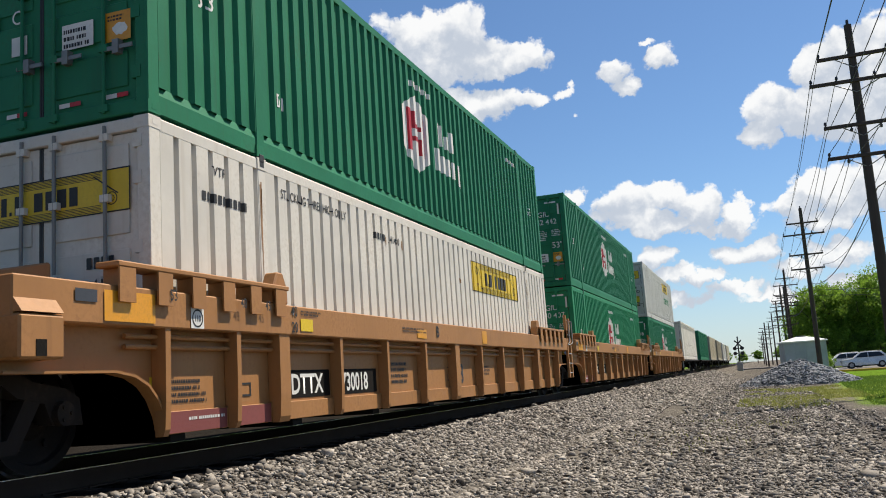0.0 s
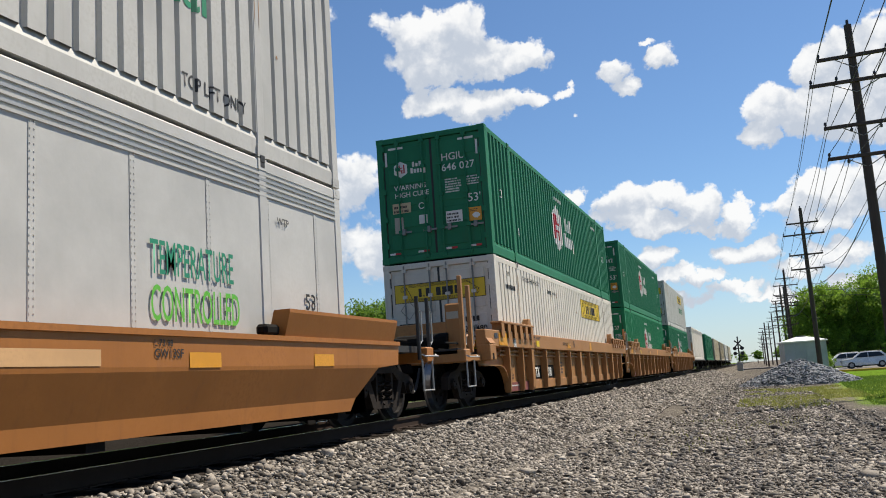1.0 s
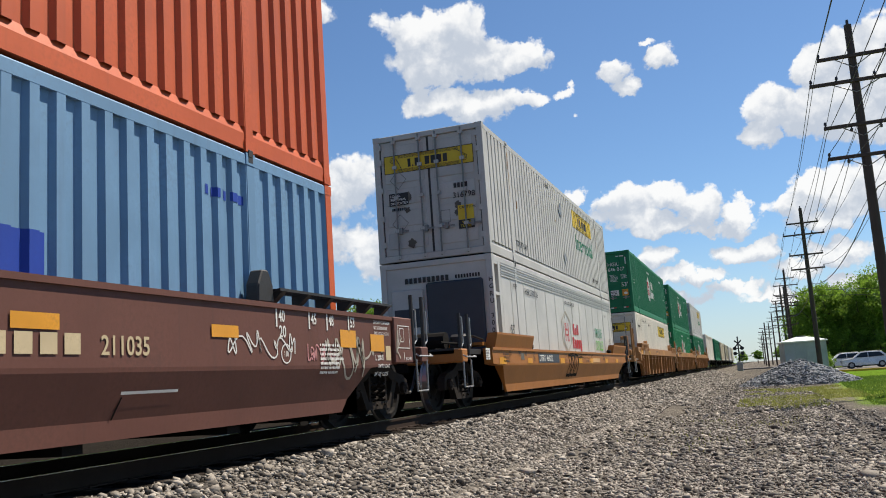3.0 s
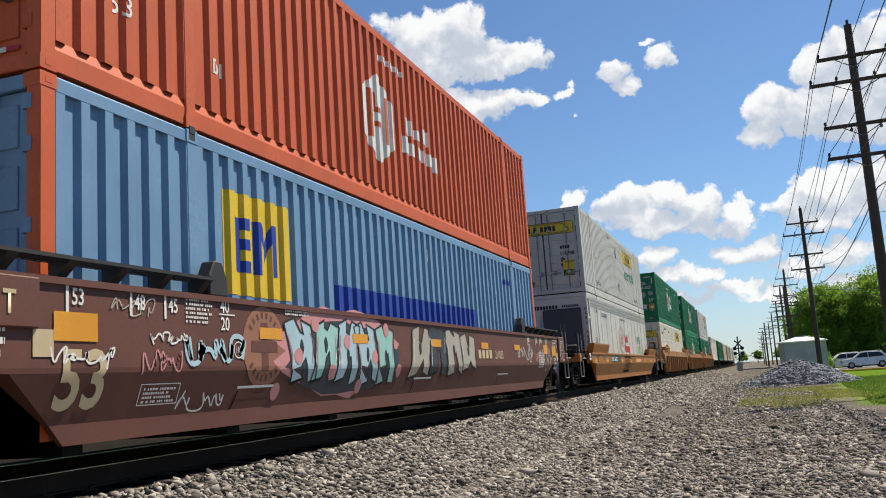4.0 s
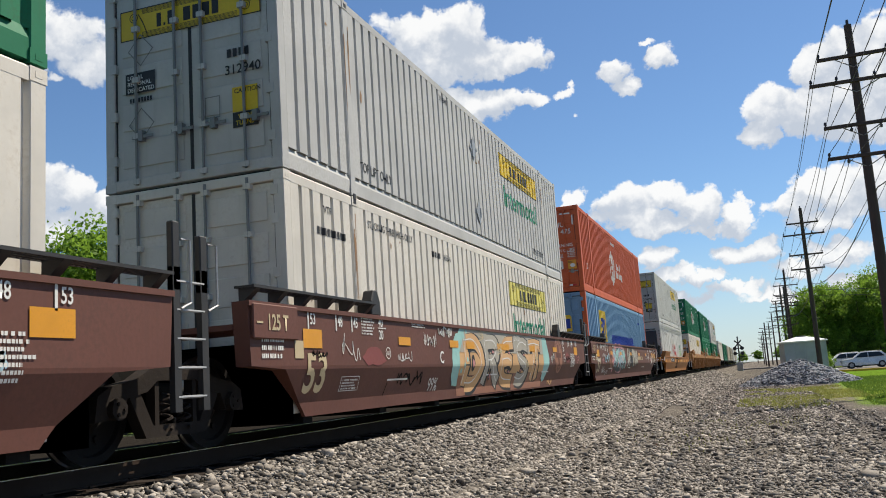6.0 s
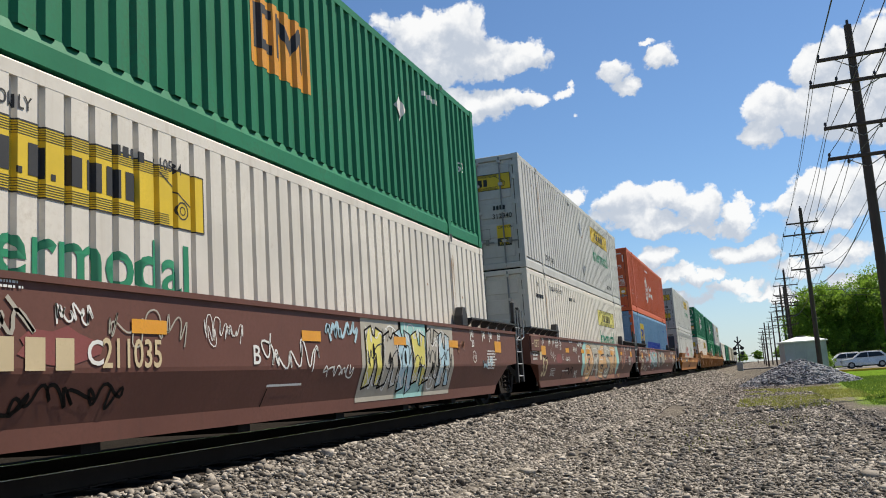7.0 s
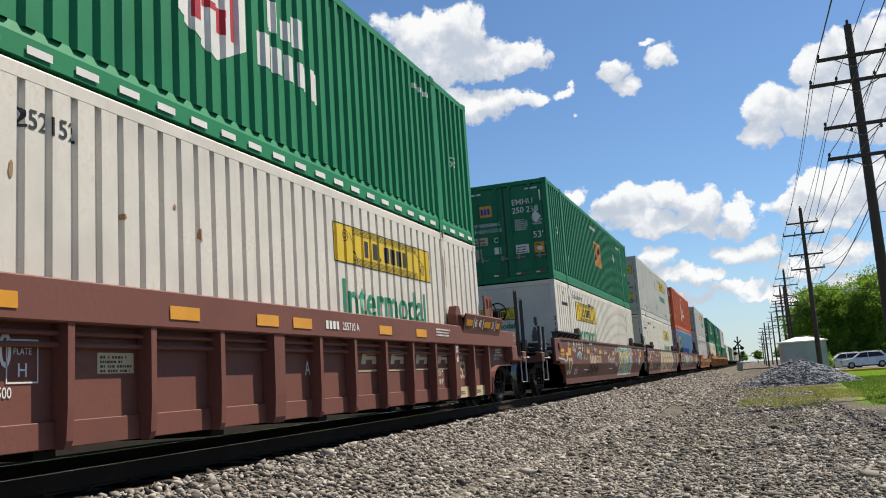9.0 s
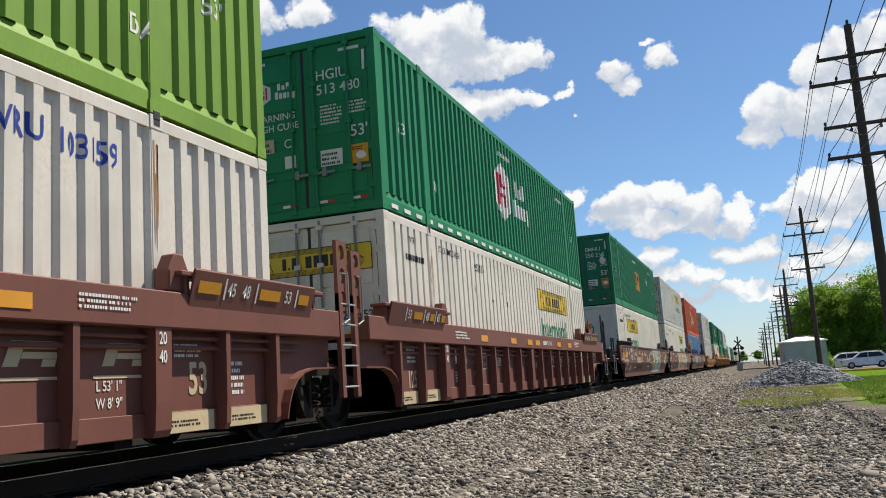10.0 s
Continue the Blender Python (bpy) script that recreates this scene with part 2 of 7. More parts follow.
def rod(bm, p, q, r=0.02, n=8, r2=None):
    """A round bar from p to q."""
    p, q = Vector(p), Vector(q)
    a = (q - p).normalized()
    u = a.orthogonal().normalized()
    w = a.cross(u)
    r2 = r if r2 is None else r2
    rings = []
    for c, rr in ((p, r), (q, r2)):
        rings.append([bm.verts.new(c + rr * (math.cos(i * math.tau / n) * u + math.sin(i * math.tau / n) * w)) for i in range(n)])
    for i in range(n):
        j = (i + 1) % n
        bm.faces.new((rings[0][i], rings[0][j], rings[1][j], rings[1][i]))
    bm.faces.new(rings[0][::-1])
    bm.faces.new(rings[1])
    return bm


def pipe(points, r=0.018, n=6):
    """A round bar along a run of points."""
    bm = bmesh.new()
    points = [Vector(p) for p in points]
    rings, u = [], None
    for i, p in enumerate(points):
        a = (points[min(i + 1, len(points) - 1)] - points[max(i - 1, 0)]).normalized()
        u = a.orthogonal().normalized() if u is None else (u - a * u.dot(a)).normalized()
        w = a.cross(u)
        rings.append([bm.verts.new(p + r * (math.cos(j * math.tau / n) * u + math.sin(j * math.tau / n) * w)) for j in range(n)])
    for a, b in zip(rings, rings[1:]):
        for j in range(n):
            bm.faces.new((a[j], a[(j + 1) % n], b[(j + 1) % n], b[j]))
    bm.faces.new(rings[0][::-1])
    bm.faces.new(rings[-1])
    return bm


def prism(bm, outline, axis, lo, hi):
    """A flat outline pushed through along an axis: its points are (y, z), (x, z) or (x, y)."""
    def at(p, d):
        return {"x": (d, p[0], p[1]), "y": (p[0], d, p[1]), "z": (p[0], p[1], d)}[axis]
    a = [bm.verts.new(at(p, lo)) for p in outline]
    b = [bm.verts.new(at(p, hi)) for p in outline]
    n = len(outline)
    for i in range(n):
        bm.faces.new((a[i], a[(i + 1) % n], b[(i + 1) % n], b[i]))
    bm.faces.new(a[::-1])
    bm.faces.new(b)
    bmesh.ops.recalc_face_normals(bm, faces=list(bm.faces))
    return bm


def lathe(profile, axis_y=False, n=20):
    """Turns (radius, x) pairs round the x axis."""
    bm = bmesh.new()
    rings = []
    for r, x in profile:
        rings.append([bm.verts.new((x, r * math.cos(i * math.tau / n), r * math.sin(i * math.tau / n))) for i in range(n)])
    for a, b in zip(rings, rings[1:]):
        for i in range(n):
            j = (i + 1) % n
            bm.faces.new((a[i], a[j], b[j], b[i]))
    bm.faces.new(rings[0][::-1])
    bm.faces.new(rings[-1])
    bmesh.ops.recalc_face_normals(bm, faces=list(bm.faces))
    return bm


# ---- things painted or stuck on a surface ----
class Face:
    """A side or an end of a container or car, on which marks are laid: depth gives the relief below its plane at (u, v)."""

    def __init__(self, kind, plane, parent, breaks=(), depth=None, vbreaks=()):
        self.kind, self.plane, self.parent, self.breaks, self.depth, self.vbreaks = kind, plane, parent, breaks, depth, vbreaks

    def lay(self, name, bm, mat, lift=0.004, label=""):
        us = [v.co.x for v in bm.verts]
        if not us:
            bm.free()
            return None
        lo, hi = min(us), max(us)
        for axis, cuts in ((0, self.breaks), (1, self.vbreaks)):
            ws = [v.co[axis] for v in bm.verts]
            for c in cuts:
                if min(ws) < c < max(ws):
                    no = (1, 0, 0) if axis == 0 else (0, 1, 0)
                    bmesh.ops.bisect_plane(bm, geom=list(bm.verts) + list(bm.edges) + list(bm.faces), plane_co=tuple(c * e for e in no), plane_no=no, dist=1e-5)
        for v in bm.verts:
            u, w = v.co.x, v.co.y
            d = self.depth(u, w) if self.depth else 0.0
            if self.kind == "side":
                v.co = (self.plane - d + lift, u, w)
            else:
                v.co = (u, self.plane + d - lift, w)
        return part(name, bm, mat, self.parent, label)

    def rect(self, name, u0, v0, u1, v1, mat, lift=0.004, label=""):
        return self.poly(name, [[(u0, v0), (u1, v0), (u1, v1), (u0, v1)]], mat, lift, label)

    def poly(self, name, outlines, mat, lift=0.004, label=""):
        if name in ("plain_bars", "emblem_bars", "scroll_lines", "name_shape", "emblem_cross") and len(outlines) > 1:
            for o in outlines:
                made = self.poly({"plain_bars": "plain_bar", "emblem_bars": "emblem_bar", "scroll_lines": "scroll_line", "name_shape": "name_shape", "emblem_cross": "emblem_bar"}[name], [o], mat, lift, label)
            return made
        bm = bmesh.new()
        for o in outlines:
            bm.faces.new([bm.verts.new((x, y, 0)) for x, y in o])
        return self.lay(name, bm, mat, lift, label)

    def text(self, words, u, v, size, mat, lift=0.005, bold=0.0, squeeze=1.0, centre=False, label="", name="lettering"):
        cu = bpy.data.curves.new("words", "FONT")
        cu.body, cu.size, cu.offset, cu.resolution_u = words, size / 0.72, bold * size, 3
        cu.align_x = "CENTER" if centre else "LEFT"
        tmp = bpy.data.objects.new("words", cu)
        me = tmp.to_mesh()
        bm = bmesh.new()
        bm.from_mesh(me)
        tmp.to_mesh_clear()
        bpy.data.objects.remove(tmp)
        bpy.data.curves.remove(cu)
        for w in bm.verts:
            w.co = (u + w.co.x * squeeze, v + w.co.y, 0)
        return self.lay(name, bm, mat, lift, label)

    def bars(self, count, u, v, width, height, mat, lift=0.005, gap=0.3, name="plain_bars"):
        """Plain bars in place of writing: as many as there were characters."""
        step = width / count
        return self.poly(name, [[(u + i * step, v), (u + (i + 1 - gap) * step, v), (u + (i + 1 - gap) * step, v + height), (u + i * step, v + height)] for i in range(count)], mat, lift)

    def lines(self, rows, u, v, width, height, mat, lift=0.005, seed=1, name="small_print"):
        """A block of small print that cannot be read."""
        rnd = random.Random(seed)
        out = []
        step = height / rows
        for r in range(rows):
            x, z = u, v + height - (r + 1) * step
            end = u + width * rnd.uniform(0.7, 1.0)
            while x < end:
                w = min(rnd.uniform(0.014, 0.034) * max(1.0, width), end - x)
                out.append([(x, z), (x + w, z), (x + w, z + step * 0.55), (x, z + step * 0.55)])
                x += w + (0.009 if rnd.random() < 0.8 else 0.03) * max(1.0, width)
        return self.poly(name, out, mat, lift)

    def stroke(self, points, thick, mat, lift=0.005, name="spray_line"):
        bm = bmesh.new()
        n = len(points)
        left, right = [], []
        for i, p in enumerate(points):
            a, b = Vector(points[max(i - 1, 0)]), Vector(points[min(i + 1, n - 1)])
            d = (b - a)
            d = d.normalized() if d.length > 1e-6 else Vector((1, 0))
            s = Vector((-d.y, d.x)) * thick / 2
            left.append(bm.verts.new((p[0] + s.x, p[1] + s.y, 0)))
            right.append(bm.verts.new((p[0] - s.x, p[1] - s.y, 0)))
        for i in range(n - 1):
            bm.faces.new((right[i], right[i + 1], left[i + 1], left[i]))
        return self.lay(name, bm, mat, lift)


def blob(u, v, w, h, seed, n=18, rough=0.25):
    rnd = random.Random(seed)
    return [(u + w * math.cos(i * math.tau / n) * (1 - rough * rnd.random()), v + h * math.sin(i * math.tau / n) * (1 - rough * rnd.random())) for i in range(n)]


def scribble(u, v, w, h, seed, loops=5):
    """A hand-sprayed run of letter-like strokes, as points."""
    rnd = random.Random(seed)
    step = w / loops
    pts = []
    for i in range(loops):
        x = u + i * step
        high = rnd.random() < 0.5
        for j in range(rnd.choice((3, 4, 4, 5))):
            top = high if j % 2 == 0 else not high
            pts.append((x + step * rnd.uniform(-0.15, 0.95), v + h * (rnd.uniform(0.62, 1.0) if top else rnd.uniform(0.0, 0.36))))
    for _ in range(2):
        cut = [pts[0]]
        for p, q in zip(pts, pts[1:]):
            cut += [(p[0] * 0.75 + q[0] * 0.25, p[1] * 0.75 + q[1] * 0.25), (p[0] * 0.25 + q[0] * 0.75, p[1] * 0.25 + q[1] * 0.75)]
        pts = cut + [pts[-1]]
    return pts


# ---- containers ----
LEN, WID, HGT = 16.15, 2.59, 2.90
HALF = WID / 2
POST_AT = (1.98, LEN - 1.98)


def corrugation(kind):
    """Returns the break points along the length and the relief's depth there."""
    pitch = 0.28
    if kind == "groove":
        shape = ((0.0, 0.0), (0.70, 0.0), (0.78, 1.0), (0.92, 1.0), (1.0, 0.0))
        deep = 0.042
    elif kind == "flat":
        return [], (lambda u, v: 0.0)
    else:
        shape = ((0.0, 0.0), (0.36, 0.0), (0.50, 1.0), (0.86, 1.0), (1.0, 0.0))
        deep = 0.044
    spans = ((0.17, POST_AT[0] - 0.09), (POST_AT[0] + 0.09, POST_AT[1] - 0.09), (POST_AT[1] + 0.09, LEN - 0.17))
    cuts = []
    for a, b in spans:
        n = max(1, round((b - a) / pitch))
        step = (b - a) / n
        for i in range(n):
            cuts += [(a + (i + s) * step, d * deep) for s, d in shape[:-1]]
        cuts.append((b, 0.0))
    us = np.array([c[0] for c in cuts])
    ds = np.array([c[1] for c in cuts])
    return list(us), (lambda u, v: float(np.interp(u, us, ds)) if RAIL_LO < v < HGT - RAIL_HI else 0.0)


RAIL_LO, RAIL_HI = 0.30, 0.13


def ribbon(cuts, side, plane, z0, z1, thick=0.05):
    """A corrugated sheet with a flat back."""
    bm = bmesh.new()
    for a, b in zip(cuts, cuts[1:]):
        if b[0] - a[0] < 1e-4:
            continue
    rows = [[bm.verts.new((side * (plane - d), u, z)) for u, d in cuts] for z in (z0, z1)]
    back = [[bm.verts.new((side * (plane - 0.10), u, z)) for u in (cuts[0][0], cuts[-1][0])] for z in (z0, z1)]
    for i in range(len(cuts) - 1):
        bm.faces.new((rows[0][i], rows[0][i + 1], rows[1][i + 1], rows[1][i]))
    bm.faces.new((back[0][0], back[1][0], back[1][1], back[0][1]))
    bm.faces.new((rows[0][0], rows[1][0], back[1][0], back[0][0]))
    bm.faces.new((rows[0][-1], back[0][1], back[1][1], rows[1][-1]))
    bmesh.ops.recalc_face_normals(bm, faces=list(bm.faces))
    return bm


def container(paint, kind, label, end="doors", rail=None, post=None, end_paint=None, mid=None):
    """A 53-foot container; its origin lies under the middle of the end that shows. Returns it with its side and end faces."""
    box_thing = tagged(new("container"), label, "container", "containers on the train")
    rail, post, end_paint, mid = rail or paint, post or paint, end_paint or paint, mid or paint
    us, depth = corrugation(kind)
    for side in (1, -1):
        if kind == "flat":
            bay = 0.62 if end == "reefer" else 0.17
            if end == "reefer":
                part("bay_back", boxes((side * (HALF - 0.42), side * (HALF - 0.40), 0.10, bay, RAIL_LO, HGT - RAIL_HI)), "galv", box_thing)
                for z in (0.62, 2.02, HGT - RAIL_HI - 0.07):
                    bm = boxes((side * (HALF - 0.10), side * (HALF - 0.006), 0.168, bay - 0.15, z, z + 0.07))
                    bmesh.ops.recalc_face_normals(bm, faces=list(bm.faces))
                    part("bay_bar", bm, paint, box_thing)
                bm = boxes((side * (HALF - 0.41), side * (HALF - 0.002), bay - 0.15, bay + 0.02, RAIL_LO, HGT - RAIL_HI))
                bmesh.ops.recalc_face_normals(bm, faces=list(bm.faces))
                part("bay_post", bm, paint, box_thing)
            bm = boxes((side * (HALF - 0.10), side * (HALF - 0.012), bay, LEN - 0.17, RAIL_LO, HGT - RAIL_HI))
            bmesh.ops.recalc_face_normals(bm, faces=list(bm.faces))
            part("side_wall", bm, paint, box_thing)
            seams = [bay + 0.06] + [1.50 + 1.16 * i for i in range(13)]
            for u in seams:
                a = bmesh.new()
                box(a, side * (HALF - 0.012), side * (HALF - 0.006), u - 0.035, u + 0.035, RAIL_LO, HGT - RAIL_HI - 0.32)
                for i in range(36):
                    for e in (-0.022, 0.022):
                        z = RAIL_LO + 0.05 + i * 0.06
                        box(a, side * (HALF - 0.008), side * (HALF - 0.001), u + e - 0.005, u + e + 0.005, z, z + 0.010)
                bmesh.ops.recalc_face_normals(a, faces=list(a.faces))
                part("riveted_seam", a, paint, box_thing)
            for i in range(5):
                z = HGT - RAIL_HI - 0.30 + i * 0.06
                a = boxes((side * (HALF - 0.02), side * (HALF + 0.004), bay + 0.05, LEN - 0.17, z, z + 0.028))
                bmesh.ops.recalc_face_normals(a, faces=list(a.faces))
                part("stringer", a, "galv" if i % 2 else paint, box_thing)
        else:
            cuts = [(u, depth(u, 1.0)) for u in us]
            part("side_wall", ribbon(cuts, side, HALF - 0.004, RAIL_LO - 0.02, HGT - RAIL_HI + 0.02), paint, box_thing)
        # bottom rail: a sloping shelf over a straight web, as it is on the long boxes
        bm = bmesh.new()
        prism(bm, [(side * (HALF - 0.10), 0.02), (side * (HALF - 0.012), 0.02), (side * (HALF - 0.012), 0.17), (side * (HALF - 0.012), 0.20), (side * (HALF - 0.045), RAIL_LO), (side * (HALF - 0.10), RAIL_LO)], "y", 0.16, LEN - 0.16)
        part("bottom_rail", bm, rail, box_thing)
        bm = bmesh.new()
        prism(bm, [(side * (HALF - 0.10), HGT - RAIL_HI), (side * (HALF - 0.002), HGT - RAIL_HI), (side * (HALF - 0.002), HGT - 0.02), (side * (HALF - 0.02), HGT), (side * (HALF - 0.10), HGT)], "y", 0.16, LEN - 0.16)
        part("top_rail", bm, rail, box_thing)
        for u in (0.0, LEN - 0.17):
            part("corner_post", bevelled(boxes((side * (HALF - 0.14), side * HALF, u, u + 0.17, 0.02, HGT - 0.02)), 0.01), post, box_thing)
            for z in (0.0, HGT - 0.12):
                bm = boxes((side * (HALF - 0.165), side * (HALF + 0.004), u - 0.004, u + 0.174, z, z + 0.12))
                box(bm, side * (HALF + 0.003), side * (HALF + 0.006), u + 0.05, u + 0.12, z + 0.035, z + 0.085)
                bmesh.ops.recalc_face_normals(bm, faces=list(bm.faces))
                part("corner_casting", bm, post, box_thing)
        for u in POST_AT:
            part("lifting_post", bevelled(boxes((side * (HALF - 0.09), side * (HALF + 0.002), u - 0.085, u + 0.085, 0.02, HGT - 0.03)), 0.012), mid, box_thing)
            for z in (-0.004, HGT - 0.13):
                bm = boxes((side * (HALF - 0.10), side * (HALF + 0.008), u - 0.09, u + 0.09, z, z + 0.134))
                bmesh.ops.recalc_face_normals(bm, faces=list(bm.faces))
                part("lifting_casting", bm, mid, box_thing)
            part("casting_hole", boxes((side * (HALF + 0.007), side * (HALF + 0.010), u - 0.045, u + 0.045, HGT - 0.10, HGT - 0.04)), "black", box_thing)
    # roof with shallow cross ribs
    bm = boxes((-HALF + 0.06, HALF - 0.06, 0.10, LEN - 0.10, HGT - 0.08, HGT - 0.022))
    for i in range(40):
        box(bm, -HALF + 0.12, HALF - 0.12, 0.3 + i * 0.395, 0.46 + i * 0.395, HGT - 0.03, HGT - 0.008)
    part("roof", bm, paint, box_thing)
    part("floor_frame", boxes((-HALF + 0.05, HALF - 0.05, 0.1, LEN - 0.1, 0.06, 0.16)), "under", box_thing)
    part("front_wall", boxes((-HALF + 0.12, HALF - 0.12, LEN - 0.14, LEN - 0.05, 0.05, HGT - 0.05)), end_paint, box_thing)
    part("header", bevelled(boxes((-HALF + 0.14, HALF - 0.14, 0.0, 0.12, HGT - 0.13, HGT - 0.005)), 0.01), end_paint, box_thing)
    part("sill", bevelled(boxes((-HALF + 0.14, HALF - 0.14, 0.0, 0.12, 0.01, 0.15)), 0.01), end_paint, box_thing)
    if end == "doors":
        for s in (-1, 1):
            x0, x1 = sorted((s * 0.012, s * (HALF - 0.15)))
            bm = boxes((x0, x1, 0.045, 0.10, 0.16, HGT - 0.14))
            door = part("door", bm, end_paint, box_thing)
            for i in range(5):
                z = 0.30 + i * 0.50
                part("door_panel", bevelled(boxes((x0 + 0.10, x1 - 0.10, 0.030, 0.0455, z, z + 0.36)), 0.008), end_paint, door)
            part("gasket", boxes((x0 - 0.01, x0 + 0.012, 0.038, 0.05, 0.16, HGT - 0.14), (x1 - 0.012, x1 + 0.01, 0.038, 0.05, 0.16, HGT - 0.14)), "black", door)
            for xr in (0.20, 0.80):
                x = s * xr
                bm = bmesh.new()
                rod(bm, (x, -0.012, 0.05), (x, -0.012, HGT - 0.05), 0.019, 8)
                part("lock_rod", bm, "grey_steel" if paint in ("white", "silver") else end_paint, door)
                for z in (0.10, 0.70, 1.45, 2.15, HGT - 0.16):
                    part("rod_bracket", boxes((x - 0.05, x + 0.05, -0.03, 0.046, z - 0.035, z + 0.035)), end_paint, door)
            for xr in (0.24, 0.84):
                bm = boxes((s * xr - 0.02, s * xr + 0.30, -0.028, -0.012, 0.66, 0.70), (s * xr + 0.08, s * xr + 0.15, -0.04, 0.04, 0.62, 0.76))
                part("handle", bm, "grey_steel", door)
            for z in (0.35, 0.95, 1.6, 2.25, 2.6):
                part("hinge", boxes((s * (HALF - 0.13) - 0.05, s * (HALF - 0.13) + 0.05, -0.008, 0.05, z, z + 0.12)), end_paint, door)
        face_end = Face("end", 0.030, box_thing)
    else:
        bm = boxes((-HALF + 0.14, HALF - 0.14, 0.03, 0.10, 0.14, HGT - 0.12))
        wall = part("end_wall", bm, end_paint, box_thing)
        for i in range(4 if end == "wall" else 0):
            part("wall_ridge", bevelled(boxes((-HALF + 0.2, HALF - 0.2, 0.016, 0.0295, 0.25 + i * 0.24, 0.42 + i * 0.24)), 0.006), end_paint, wall)
        face_end = Face("end", 0.016, box_thing)
    face_side = Face("side", HALF - (0.006 if kind == "flat" else 0.004), box_thing, us, depth, (RAIL_LO, HGT - RAIL_HI) if us else ())
    return box_thing, face_side, face_end


TRAIN = []


def on_train(ob, y, z=0.0):
    TRAIN.append((ob, y, z))
    return ob


# ---- well cars ----
def loft(levels):
    """A plate between height levels (z, outer x, inner x, y from, y to), closed all round."""
    bm = bmesh.new()
    rings = []
    for z, xo, xi, a, b in levels:
        rings.append([bm.verts.new(c) for c in ((xo, a, z), (xo, b, z), (xi, b, z), (xi, a, z))])
    for lo, hi in zip(rings, rings[1:]):
        for i in range(4):
            j = (i + 1) % 4
            bm.faces.new((lo[i], lo[j], hi[j], hi[i]))
    bm.faces.new(rings[0])
    bm.faces.new(rings[-1])
    bmesh.ops.recalc_face_normals(bm, faces=list(bm.faces))
    return bm


WHEELS = []
WHEEL_R = 0.48


def make_wheelset_mesh():
    bm = bmesh.new()
    n = 28
    for s in (-1, 1):
        prof = [(0.10, 0.66), (0.10, 0.70), (0.33, 0.715), (0.40, 0.69), (0.455, 0.69), (WHEEL_R + 0.025, 0.69), (WHEEL_R + 0.02, 0.715), (WHEEL_R, 0.725), (WHEEL_R - 0.006, 0.82),
                (0.40, 0.82), (0.385, 0.775), (0.20, 0.755), (0.14, 0.80), (0.09, 0.82)]
        one = lathe([(r, s * x) for r, x in prof], n=n)
        me = bpy.data.meshes.new("tmp")
        one.to_mesh(me)
        one.free()
        bm.from_mesh(me)
        bpy.data.meshes.remove(me)
        # rim bolts and cast webs, by which the turning shows
        for i in range(6):
            a = i * math.tau / 6
            rod(bm, (s * 0.77, 0.27 * math.cos(a), 0.27 * math.sin(a)), (s * 0.79, 0.27 * math.cos(a), 0.27 * math.sin(a)), 0.035, 6)
    rod(bm, (-1.06, 0, 0), (1.06, 0, 0), 0.075, 12)
    me = bpy.data.meshes.new("wheelset")
    bm.to_mesh(me)
    bm.free()
    me.materials.append(M["wheel"])
    me.materials.append(M["tread"])
    for p in me.polygons:
        c = p.center
        r = math.hypot(c.y, c.z)
        if WHEEL_R - 0.02 < r < WHEEL_R + 0.03 and 0.70 < abs(c.x) < 0.815:
            p.material_index = 1
    return me


WHEEL_MESH = make_wheelset_mesh()


